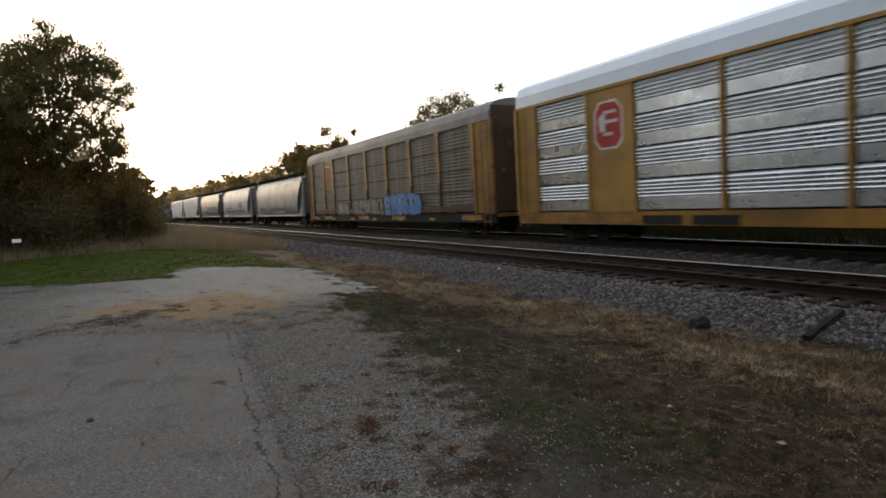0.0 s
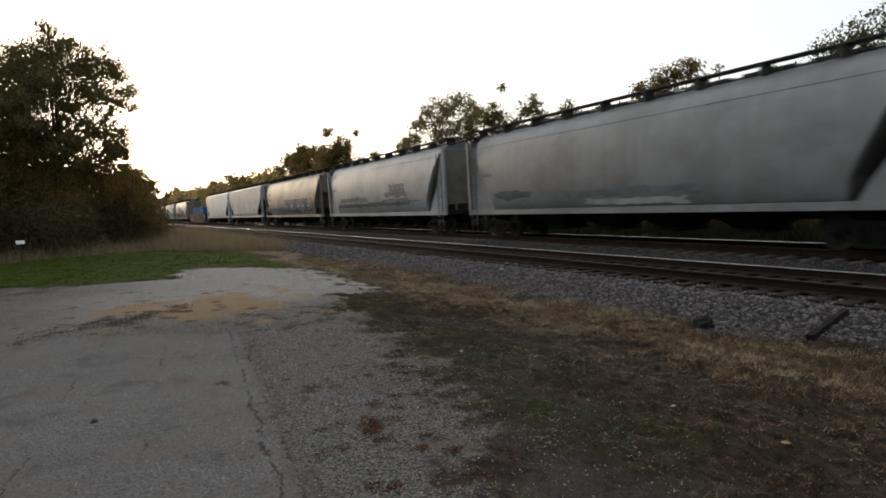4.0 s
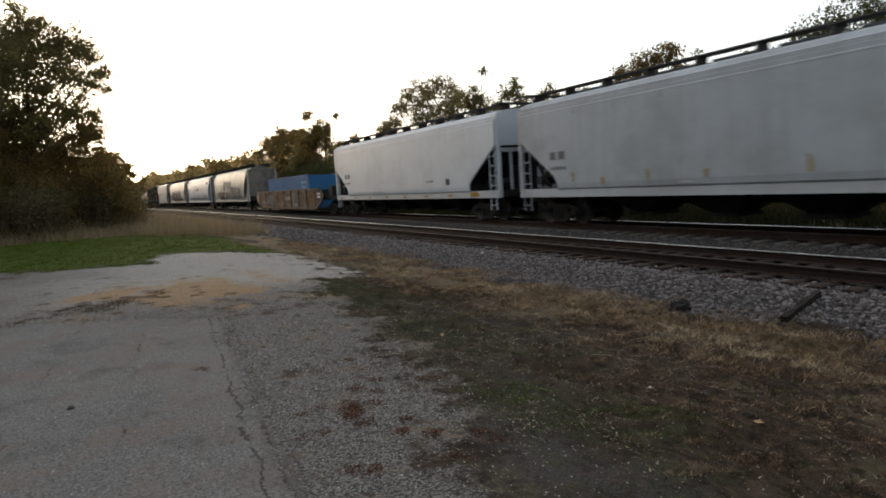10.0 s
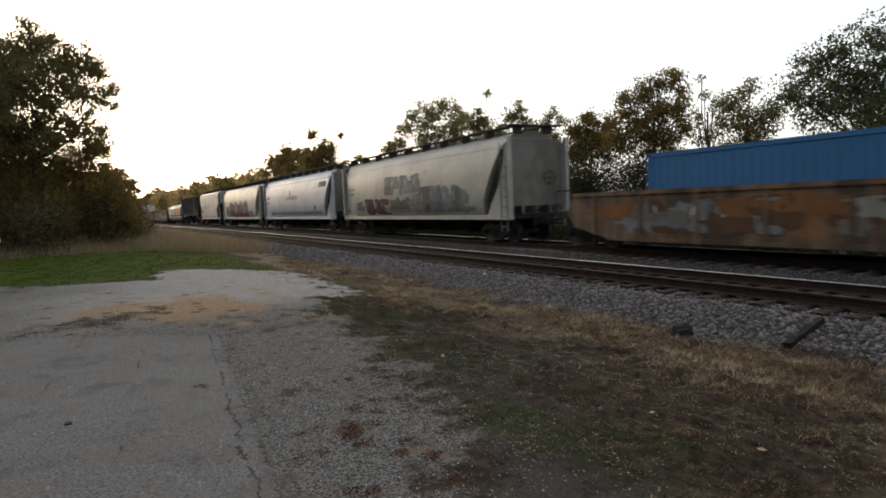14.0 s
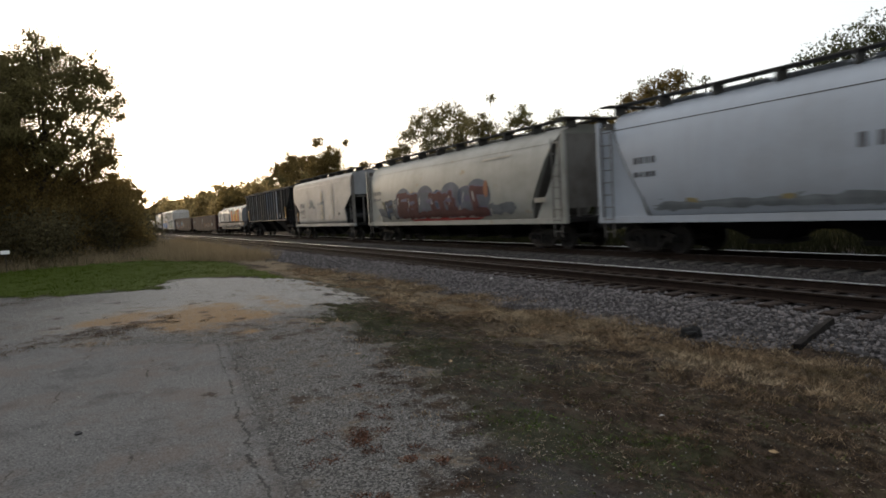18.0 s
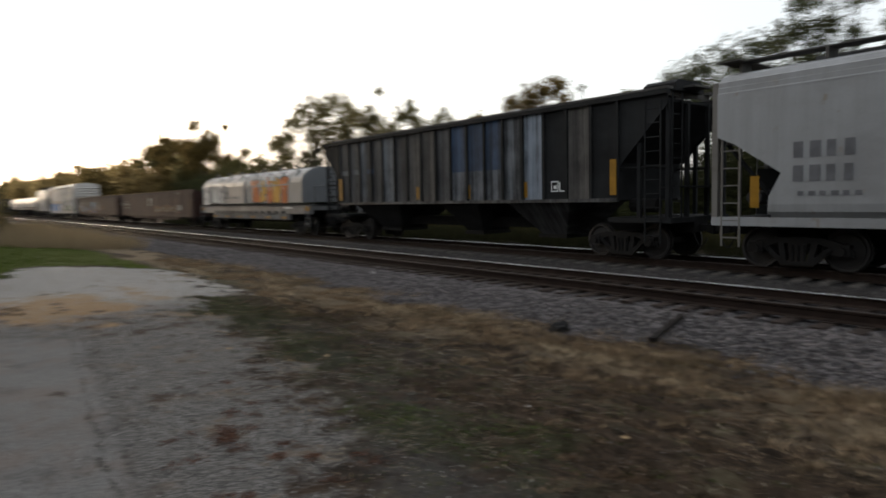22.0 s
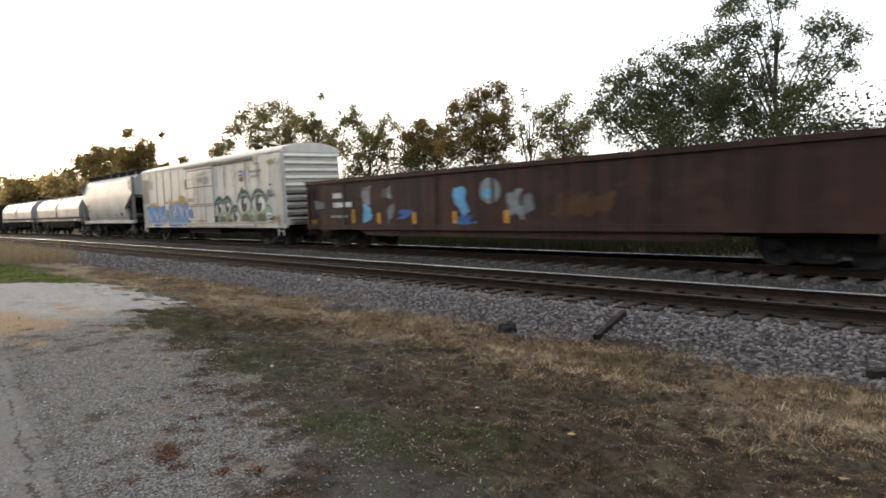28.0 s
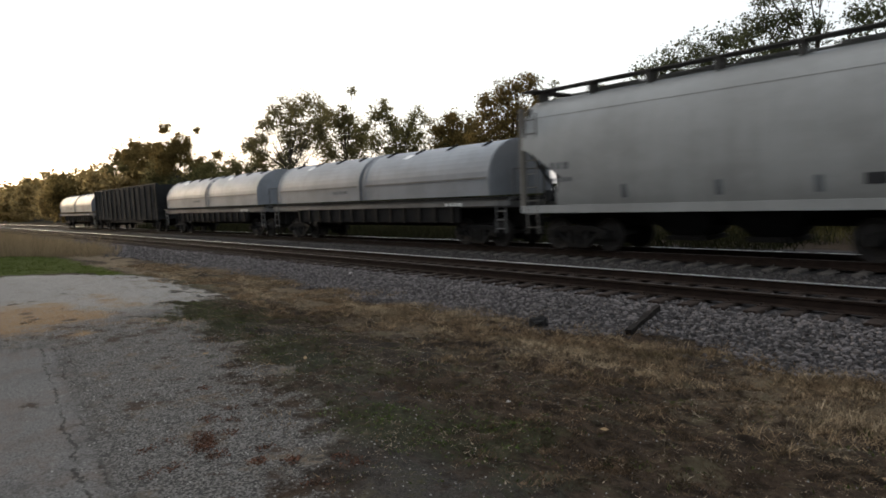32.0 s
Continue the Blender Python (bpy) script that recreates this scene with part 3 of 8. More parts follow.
SAND = strewn(44, -12.6, 1.5, 1.0, 0.8, 0.15, 0.5, 0.25, 0.5) + strewn(16, -13.4, 0.2, 0.7, 0.9, 0.2, 0.5, 0.2, 0.45)
CLUMPS = (strewn(80, -12.3, -0.1, 0.55, 0.7, 0.06, 0.17, 0.55, 1.0) + strewn(36, -10.0, 1.9, 0.7, 0.55, 0.09, 0.18, 0.45, 0.9) + strewn(9, -4.65, 1.7, 0.35, 0.14, 0.035, 0.07, 0.4, 0.8)
          + strewn(44, -6.6, 1.8, 1.5, 0.4, 0.03, 0.09, 0.4, 0.9) + strewn(12, -3.6, 1.5, 0.5, 0.25, 0.03, 0.07, 0.4, 0.8) + strewn(34, -15.0, 0.6, 2.0, 2.0, 0.08, 0.2, 0.4, 0.8) + strewn(30, -7.5, 0.2, 2.5, 0.8, 0.06, 0.1, 0.3, 0.6)
          + strewn(40, -19.8, -3.4, 1.2, 1.6, 0.15, 0.4, 0.4, 0.9) + strewn(20, -8.6, 2.6, 1.2, 0.3, 0.05, 0.11, 0.4, 0.8) + strewn(20, -5.3, 2.2, 0.6, 0.22, 0.04, 0.08, 0.4, 0.8))


def far_rim(y):
    """Where the yard's stone gives way to the lawn."""
    return np.interp(y, [-40, -12, -3.4, -2, 0, 1.2, 1.7, 2.8, 4.3, 5.8], [-30, -26, -23.2, -21.0, -20.3, -19.3, -22.0, -22.7, -21.6, -20.0])


def covers(x, y):
    e = edge_y(x)
    past = x - far_rim(y) + 0.5 * wobble(x, y, 1.1) + 1.7 * (fuzz(x * 1.1, y * 2.3) - 0.5) + 1.0 * (fuzz(x * 2.6 + 4, y * 4.1) - 0.5)
    yard = smooth01(0.75, -0.55, y - e + (0.5 + 0.9 * smooth01(-9, -13, x)) * (fuzz(x * 2.1, y * 2.1) - 0.5) + 0.5 * (fuzz(x * 5.3 + 8, y * 5.3) - 0.5)) * smooth01(-0.7, 0.7, past)
    rim = np.interp(x, [-11.2, -9.3, -7.2, -4.5, -3.5, 3, 30], [-1.2, 1.5, 1.2, 0.93, 0.85, 0.3, -8])
    asphalt = smooth01(0.35, -0.30, y - rim) * smooth01(-15.0, -9.6, x - 0.45 * y)
    spot = lambda cx, cy, rx, ry: np.exp(-(((x - cx) / rx) ** 2 + ((y - cy) / ry) ** 2))
    sand = sum(a * spot(cx, cy, r * 1.3, r) for cx, cy, r, a in SAND)
    stain = np.zeros(np.shape(x))
    for cx, cy, r, a in CLUMPS:
        stain = np.maximum(stain, a * spot(cx, cy, r * 1.3, r))
    pale = smooth01(-10.5, -13.5, x) * smooth01(-3.0, 2.0, y + 0.8 * wobble(x, y, 0.5))
    lawn = smooth01(0.2, -1.2, past) * smooth01(-45, -37, x) * smooth01(6.2, 4.6, y)
    yy = y - bend(np.clip(x, -400, 400))
    ballast = smooth01(7.55, 8.35, yy + 0.5 * wobble(x, y, 0.6) + 0.5 * (fuzz(x * 1.2, y) - 0.5)) * smooth01(21.6, 20.0, yy)
    weeds = 0.22 + (0.24 + 0.2 * smooth01(-5.5, -8, x)) * np.exp(-(((y - e - 0.7) / 0.8) ** 2)) * (0.5 + 0.5 * wobble(x, y, 0.5)) + 0.5 * spot(-11.0, 3.7, 1.6, 0.8) + 0.3 * spot(-3.9, 2.75, 0.8, 0.28) + 0.3 * spot(-3.3, 3.45, 0.5, 0.3) + 0.14 * fuzz(x * 0.9 + 20, y * 1.3)
    straw = np.exp(-((yy - 6.6 + 0.5 * wobble(x, y, 0.4)) / 1.1) ** 2) * np.clip(1.5 * fuzz(x * 0.8 + 3, y * 1.5) - 0.1, 0, 1) + 0.32 * fuzz(x * 1.4, y * 1.9 + 7)
    far = smooth01(22, 26, yy)
    soil = 0.62 * spot(-2.7, 2.35, 1.6, 0.5) + 0.4 * spot(-4.9, 3.1, 1.2, 0.5) + 0.35 * spot(-6.5, 3.6, 1.0, 0.5) + 0.22 * fuzz(x * 1.7 + 60, y * 2.2)
    return dict(soil=soil, asphalt=asphalt, gravel=yard, sand=sand, stain=stain, pale=pale, straw=straw, lawn=np.maximum(lawn, 0.10 * far), ballast=ballast, weeds=np.maximum(weeds, 0.5 * far))


def axis(*runs):
    out = []
    for a, b, step in runs:
        out += list(np.arange(a, b, step))
    return np.array(out + [runs[-1][1]])


def build_ground():
    xs = axis((-4000, -500, 500), (-500, -100, 25), (-100, -40, 2), (-40, -24, 0.4), (-24, -14, 0.16), (-14, 5, 0.065), (5, 14, 0.3), (14, 100, 6), (100, 500, 40), (500, 4000, 500))
    ys = axis((-4000, -400, 600), (-400, -40, 30), (-40, -6, 1.5), (-6, -1, 0.25), (-1, 1.2, 0.1), (1.2, 8.6, 0.065), (8.6, 10, 0.14), (10, 24, 0.5), (24, 80, 4), (80, 400, 40), (400, 4000, 600))
    gx, gy = np.meshgrid(xs, ys)
    gx, gy = gx.ravel(), gy.ravel()
    gz = height(gx, gy)
    w = len(xs)
    i, j = np.meshgrid(np.arange(w - 1), np.arange(len(ys) - 1))
    a = (j * w + i).ravel()
    me = fast_mesh("ground", np.stack([gx, gy, gz], 1), np.stack([a, a + 1, a + w + 1, a + w], 1), GROUND)
    for key, val in covers(gx, gy).items():
        at = me.attributes.new(key, "FLOAT", "POINT")
        at.data.foreach_set("value", val.astype(np.float32))
    me.polygons.foreach_set("use_smooth", [True] * len(me.polygons))
    return tagged(new("ground", me), "worn yard of asphalt, limestone and dry turf beside a railway", "ground", kind="structure")


build_ground()


def scatter_stones(name, label, n, pick, r0, r1, mat, seed):
    """Many loose stones as one mesh of a few shared shapes."""
    rng = random.Random(seed)
    shapes = [rough_stone(rng, 1.0) for _ in range(24)]
    nr = np.random.RandomState(seed)
    x, y = pick(nr, n)
    z = height(x, y)
    r = r0 + (r1 - r0) * nr.rand(len(x)) ** 2
    a = nr.rand(len(x)) * 6.283
    kinds = nr.randint(0, 24, len(x))
    vs, quads, tris, k = [], [], [], 0
    for s in range(24):
        m = kinds == s
        sv = np.array(shapes[s][0])
        c, q = np.cos(a[m])[:, None], np.sin(a[m])[:, None]
        px = (sv[None, :, 0] * c - sv[None, :, 1] * q) * r[m][:, None] + x[m][:, None]
        py = (sv[None, :, 0] * q + sv[None, :, 1] * c) * r[m][:, None] + y[m][:, None]
        pz = sv[None, :, 2] * r[m][:, None] * 0.8 + z[m][:, None] + 0.25 * r[m][:, None]
        cnt = m.sum()
        base = k + 9 * np.arange(cnt)[:, None, None]
        t = []
        for f in shapes[s][1]:
            t += [f] if len(f) == 3 else [(f[0], f[1], f[2]), (f[0], f[2], f[3])]
        tris.append((base + np.array(t)[None]).reshape(-1, 3))
        vs.append(np.stack([px, py, pz], -1).reshape(-1, 3))
        k += 9 * cnt
    return tagged(new(name, fast_mesh(name, np.concatenate(vs), np.concatenate(tris), mat)), label, "stones", kind="stuff")


def on_bed(nr, n):
    x = -24 + 34 * nr.rand(n)
    y = 7.2 + 2.5 * nr.rand(n) ** 0.85 + bend(x)
    keep = nr.rand(n) < smooth01(7.6, 8.3, y - bend(x) + 0.5 * wobble(x, y, 0.6) + 0.5 * (fuzz(x * 1.2, y) - 0.5)) + 0.03
    return x[keep], y[keep]


def on_bed_far(nr, n):
    x = -70 + 46 * nr.rand(n)
    return x, 7.9 + 1.8 * nr.rand(n) + bend(x)


def between(nr, n):
    x = -45 + 60 * nr.rand(n)
    y = 12.4 + 2.15 * nr.rand(n)
    return x, y + bend(x)


def in_track(nr, n):
    x = -30 + 42 * nr.rand(n)
    return x, np.where(nr.rand(n) < 0.5, 9.55 + 0.6 * nr.rand(n), 10.5 + 1.1 * nr.rand(n)) + bend(x)


def in_yard(nr, n):
    x = -21 + 19 * nr.rand(n)
    y = -3 + 8.4 * nr.rand(n)
    c = covers(x, y)
    keep = nr.rand(n) < c["gravel"] * (1 - 0.93 * c["asphalt"])
    return x[keep], y[keep]


def on_turf(nr, n):
    x = -9 + 12 * nr.rand(n)
    y = 1.0 + 7 * nr.rand(n)
    keep = (y > edge_y(x) - 0.1) & (nr.rand(n) < np.exp(-(y - edge_y(x)) / 2.2))
    return x[keep], y[keep]


scatter_stones("ballast_stones", "grey crushed stone ballast on the track shoulder", 46000, on_bed, 0.014, 0.050, STONE, 11)
scatter_stones("ballast_stones", "grey crushed stone ballast on the track shoulder", 9000, on_bed_far, 0.03, 0.07, STONE, 12)
scatter_stones("ballast_stones", "grey crushed stone ballast between the two tracks", 16000, between, 0.022, 0.05, STONE_DARK, 13)
scatter_stones("ballast_stones", "grey crushed stone ballast between the rails", 7000, in_track, 0.025, 0.055, STONE, 14)
scatter_stones("limestone_chips", "pale limestone chips strewn over the yard", 46000, in_yard, 0.003, 0.011, PALE_STONE, 15)
scatter_stones("limestone_chips", "pale limestone chips among the thin turf", 15000, on_turf, 0.003, 0.009, PALE_STONE, 16)

# ---- the two tracks ----


def rail_profile(dy):
    """Head, web and foot of a rail in (y, z), and its worn running band."""
    g = 1 if dy > 0 else -1
    body = [(-0.075, -0.186), (0.075, -0.186), (0.07, -0.172), (0.012, -0.15), (0.010, -0.05), (0.037, -0.036), (0.037, -0.004), (-0.037, -0.004), (-0.037, -0.036), (-0.010, -0.05), (-0.012, -0.15), (-0.07, -0.172)]
    return [(dy + y, z) for y, z in body], [(dy - g * 0.0378, -0.016), (dy - g * 0.0372, -0.010), (dy - g * 0.030, -0.0025), (dy - g * 0.018, 0.0), (dy - g * 0.006, 0.0), (dy - g * 0.004, -0.006)][::g]


def build_track(name, yc, label, tie_mat, step, reach):
    track = thing(name, label, "railway track", kind="structure")
    xs = [-700 + 20 * i for i in range(20)] + [-300 + 5 * i for i in range(91)] + [170 + 15 * i for i in range(16)]
    for dy in (-0.7325, 0.7325):
        body, top = rail_profile(dy)
        g = Geo().loft([[(x, yc + bend(x) + y, z) for y, z in body] for x in xs])
        rail = part("rail", g, RAIL_RUST, track, "rusty rail with a worn bright head")
        part("railhead", Geo().loft([[(x, yc + bend(x) + y, z) for y, z in top] for x in xs]), RAIL_TOP if dy > 0 else RAIL_NO_GLINT, rail, "polished running surface" if dy > 0 else "running surface darkened, its lack of sky glint painted in")
    rng = random.Random(int(yc * 10))
    meshes = []
    for k in range(6):
        g = Geo()
        l, w, t = 1.30 + rng.uniform(-0.05, 0.06), 0.115 + rng.uniform(-0.01, 0.012), -0.188 + rng.uniform(-0.012, 0.008)
        prof = [(-w, -0.36), (w, -0.36), (w, t - 0.02), (w - 0.02, t), (-w + 0.02, t), (-w, t - 0.02)]
        g.across(prof, -l, l)
        for s in (-0.7325, 0.7325):
            g.box(-0.09, 0.09, s - 0.17, s + 0.17, t, t + 0.014)
            for q in (-0.1, 0.1):
                g.box(-0.05, -0.02, s + q - 0.012, s + q + 0.012, t + 0.014, t + 0.05)
        meshes.append(g.mesh("tie", tie_mat))
    n0 = int((reach[1] - reach[0]) / step)
    for i in range(n0):
        x = reach[0] + i * step
        ob = part("tie", meshes[rng.randrange(6)], None, track)
        ob.location = (x + rng.uniform(-0.03, 0.03), yc + bend(x) + rng.uniform(-0.05, 0.05), rng.uniform(-0.008, 0.004))
        ob.rotation_euler = (0, 0, rng.uniform(-0.02, 0.02))
    g = Geo()
    x = -240.0
    while x < 120:
        if not reach[0] <= x < reach[1]:
            g.box(x - 0.115, x + 0.115, yc + bend(x) - 1.3, yc + bend(x) + 1.3, -0.36, -0.19)
        x += step
    tagged(part("far_ties", g, tie_mat, track), kind="stuff")
    return track


build_track("railway_track_near", NEAR_Y, "empty near track with rusty rails on dark wooden ties", TIE_WOOD, 0.53, (-62, 18))
build_track("railway_track_far", FAR_Y, "far track with worn rails on pale weathered ties", TIE_PALE, 0.60, (-48, 20))

# ---- rolling stock ----
# Each car stands on its own x axis, nose to +x, rail height at z = 0; the side towards the camera is -y.


def wheel_geo():
    g = Geo()
    prof = [(0.07, 0.0), (0.07, 0.10), (0.03, 0.16), (0.02, 0.36), (0.065, 0.40), (0.065, 0.457), (-0.04, 0.462), (-0.045, 0.487), (-0.07, 0.487), (-0.07, 0.40), (-0.03, 0.36), (-0.03, 0.16), (-0.07, 0.10), (-0.07, 0.0)]
    n = 20
    for k in range(n):
        a0, a1 = 2 * math.pi * k / n, 2 * math.pi * (k + 1) / n
        for (y0, r0), (y1, r1) in zip(prof, prof[1:]):
            g.add([(r0 * math.cos(a0), y0, r0 * math.sin(a0)), (r0 * math.cos(a1), y0, r0 * math.sin(a1)),
                   (r1 * math.cos(a1), y1, r1 * math.sin(a1)), (r1 * math.cos(a0), y1, r1 * math.sin(a0))], [(0, 1, 2, 3)])
    return g


WHEEL = wheel_geo().mesh("wheel", WHEEL_M)
AXLE = Geo().tube((0, -1.0, 0), (0, 1.0, 0), 0.08, 10).mesh("axle", WHEEL_M)


def sideframe_geo():
    g = Geo()
    for prof in ([(-1.12, 0.46), (-0.86, 0.64), (-0.5, 0.72), (0.5, 0.72), (0.86, 0.64), (1.12, 0.46), (1.12, 0.34), (0.72, 0.50), (0.42, 0.60), (-0.42, 0.60), (-0.72, 0.50), (-1.12, 0.34)],
                 [(-0.74, 0.5), (-0.62, 0.52), (-0.26, 0.20), (0.26, 0.20), (0.62, 0.52), (0.74, 0.5), (0.34, 0.10), (-0.34, 0.10)],
                 [(-0.42, 0.6), (-0.28, 0.6), (-0.22, 0.2), (-0.34, 0.2)], [(0.28, 0.6), (0.42, 0.6), (0.34, 0.2), (0.22, 0.2)]):
        g.across(prof, -0.06, 0.06)
    for s in (-0.89, 0.89):
        g.box(s - 0.16, s + 0.16, -0.10, 0.10, 0.36, 0.60)
        g.tube((s, -0.17, 0.457), (s, 0.05, 0.457), 0.10, 10)
    for x in (-0.12, 0.0, 0.12):
        g.tube((x, -0.03, 0.2), (x, -0.03, 0.56), 0.055, 8)
    return g


SIDEFRAME = sideframe_geo().mesh("sideframe", IRON)
BOLSTER = Geo().box(-0.2, 0.2, -1.05, 1.05, 0.46, 0.74).tube((0, 0, 0.7), (0, 0, 0.98), 0.25, 12).mesh("bolster", IRON)


def add_truck(car, x):
    truck = part("truck", BOLSTER, None, car, "black cast-steel two-axle truck")
    truck.location = (x, 0, 0)
    for s in (-1.0, 1.0):
        part("sideframe", SIDEFRAME, None, truck).location = (0, s * 1.0, 0)
    for a in (-0.89, 0.89):
        part("axle", AXLE, None, truck).location = (a, 0, 0.457)
        for s in (-1, 1):
            w = part("wheel", WHEEL, None, truck)
            w.location = (a, s * 0.7525, 0.457)
            w.rotation_euler = (0, 0, 0 if s > 0 else math.pi)


def add_coupler(car, half, reach):
    for s in (-1, 1):
        g = Geo().box(min(s * (half - 0.9), s * (half + reach - 0.18)), max(s * (half - 0.9), s * (half + reach - 0.18)), -0.07, 0.07, 0.76, 0.92)
        g.loft([[(s * (half + reach - 0.22), y, z) for y, z in ((-0.16, 0.68), (0.12, 0.68), (0.12, 1.0), (-0.16, 1.0))],
                [(s * (half + reach - 0.02), y, z) for y, z in ((-0.10, 0.72), (0.17, 0.72), (0.17, 0.97), (-0.10, 0.97))]])
        part("coupler", g, IRON, car, "rusty knuckle coupler")
        h = Geo()
        pts = [Vector((s * (half - 0.05 + 0.42 * k / 6), -0.35, 0.78 - 0.42 * math.sin(math.pi * k / 6 * 0.85))) for k in range(7)]
        for a, b in zip(pts, pts[1:]):
            h.tube(a, b, 0.022, 6)
        part("air_hose", h, IRON, car, "black rubber brake hose")


def pair(name, x0, x1, y0, y1, z0, z1, mat, car, label=""):
    """The same bar on both sides of a car."""
    part(name, Geo().box(x0, x1, -y1, -y0, z0, z1), mat, car, label)
    part(name, Geo().box(x0, x1, y0, y1, z0, z1), mat, car, label)


def ladder(car, x, y, z0, z1, mat, wide=0.42, steps=9, endwise=False):
    g = Geo()
    for k in (-0.5, 0.5):
        d = k * wide
        a, b = ((x + d, y, z0), (x + d, y, z1)) if not endwise else ((x, y + d, z0), (x, y + d, z1))
        g.tube(a, b, 0.024, 5)
    for i in range(steps):
        z = z0 + (z1 - z0) * (i + 0.5) / steps
        a, b = ((x - wide / 2, y, z), (x + wide / 2, y, z)) if not endwise else ((x, y - wide / 2, z), (x, y + wide / 2, z))
        g.tube(a, b, 0.016, 5)
    return part("ladder", g, mat, car)


def brake_wheel(car, x, y, z):
    g = Geo()
    n = 14
    for k in range(n):
        a, b = 2 * math.pi * k / n, 2 * math.pi * (k + 1) / n
        g.tube((x, y + 0.28 * math.cos(a), z + 0.28 * math.sin(a)), (x, y + 0.28 * math.cos(b), z + 0.28 * math.sin(b)), 0.018, 4)
    for k in range(4):
        a = math.pi * k / 2
        g.tube((x, y, z), (x, y + 0.28 * math.cos(a), z + 0.28 * math.sin(a)), 0.014, 4)
    part("brake_wheel", g, IRON, car)


class Skin:
    """Flat shapes laid on a car's side, which may curve: y = -(out(z) + lift)."""

    def __init__(self, car, out, lift=0.006):
        self.car, self.out, self.lift, self.sets, self.call = car, out, lift, {}, 0

    def strip(self, key, rows):
        """rows of (z, x left, x right), bottom to top."""
        g = self.sets.setdefault((key, self.call), Geo())
        vs = []
        for z, a, b in rows:
            y = -(self.out(z) + self.lift)
            vs += [(a, y, z), (b, y, z)]
        g.add(vs, [(2 * i, 2 * i + 1, 2 * i + 3, 2 * i + 2) for i in range(len(rows) - 1)])
        self.lift += 0.0004
        return self

    def bar(self, key, x0, x1, z0, z1, lean=0.0):
        self.call += 1
        n = max(1, int((z1 - z0) / 0.2))
        return self.strip(key, [(z0 + (z1 - z0) * i / n, x0 + lean * i / n, x1 + lean * i / n) for i in range(n + 1)])

    def smear(self, key, x0, x1, z0, z1, seed):
        """A sprayed or grimy patch with a ragged edge."""
        wide, tall = x1 - x0, z1 - z0
        ex, ez = max(0.05, min(0.35 * wide, 0.5)), max(0.03, min(0.35 * tall, 0.4))

        def inside(x, z):
            rim = np.minimum(np.minimum(x - x0 + 0.4 * ex, x1 + 0.4 * ex - x) / ex, np.minimum(z - z0 + 0.4 * ez, z1 + 0.4 * ez - z) / ez)
            rag = fuzz(x * 1.3 / ex + 7.1 * seed, z * 1.3 / ez + 3.7 * seed) + 0.6 * fuzz(x * 3.4 / ex + seed, z * 3.4 / ez)
            return np.minimum(rim, 1.6) - 1.15 * rag * (1 - 0.55 * np.clip(rim - 1, 0, 1)) + 0.02

        return self.blob(key, inside, x0 - 0.4 * ex, x1 + 0.4 * ex, z0 - 0.4 * ez, z1 + 0.4 * ez, max(0.03, min(0.09, tall / 8, wide / 8)))

    def pill(self, key, x, z0, z1, w, lean=0.0, bow=0.0):
        """A fat rounded stroke that leans and bows."""
        rows = []
        n = 10
        for i in range(n + 1):
            f = i / n
            k = (1 - abs(2 * f - 1) ** 3.5) ** 0.4
            c = x + lean * (f - 0.5) + bow * math.sin(math.pi * f)
            rows.append((z0 + (z1 - z0) * f, c - w * k - 0.001, c + w * k + 0.001))
        return self.strip(key, rows)

    def oval(self, key, x, z, rx, rz, n=12):
        self.call += 1
        return self._oval(key, x, z, rx, rz, n)

    def _oval(self, key, x, z, rx, rz, n=12):
        rows = []
        for i in range(n + 1):
            a = math.pi * i / n
            w = rx * math.sin(a) + 0.002
            rows.append((z - rz * math.cos(a), x - w, x + w))
        return self.strip(key, rows)

    def arc(self, key, x, z, rx, rz, thick):
        """An open ring, as two sides."""
        for s in (-1, 1):
            self.call += 1
            rows = []
            for i in range(11):
                a = math.pi * i / 10
                w, wi = rx * math.sin(a), max(0.0, 1 - thick) * rx * math.sin(a)
                rows.append((z - rz * math.cos(a), x + s * w if s < 0 else x + wi, x - wi if s < 0 else x + w))
            self.strip(key, rows)
        return self

    def blob(self, key, inside, x0, x1, z0, z1, step=0.05):
        """One flat patch wherever inside(x, z) > 0, with a smooth outline."""
        self.call += 1
        nx, nz = max(2, int((x1 - x0) / step)), max(2, int((z1 - z0) / step))
        gx, gz = np.meshgrid(np.linspace(x0, x1, nx + 1), np.linspace(z0, z1, nz + 1), indexing="ij")
        val = inside(gx, gz)
        g, known = Geo(), {}

        def at(i, j):
            if (i, j) not in known:
                known[(i, j)] = len(g.v)
                g.v.append((float(gx[i, j]), -(self.out(float(gz[i, j])) + self.lift), float(gz[i, j])))
            return known[(i, j)]

        def cut(a, b):
            key2 = (min(a, b), max(a, b))
            if key2 not in known:
                known[key2] = len(g.v)
                f = val[a] / (val[a] - val[b])
                px, pz = float(gx[a] + f * (gx[b] - gx[a])), float(gz[a] + f * (gz[b] - gz[a]))
                g.v.append((px, -(self.out(pz) + self.lift), pz))
            return known[key2]

        for i in range(nx):
            for j in range(nz):
                ring, face = [(i, j), (i + 1, j), (i + 1, j + 1), (i, j + 1)], []
                for k in range(4):
                    a, b = ring[k], ring[(k + 1) % 4]
                    if val[a] > 0:
                        face.append(at(*a))
                    if (val[a] > 0) != (val[b] > 0):
                        face.append(cut(a, b))
                if len(face) > 2:
                    g.f.append(tuple(face))
        if g.f:
            self.sets[(key, self.call)] = g
        self.lift += 0.0004
        return self

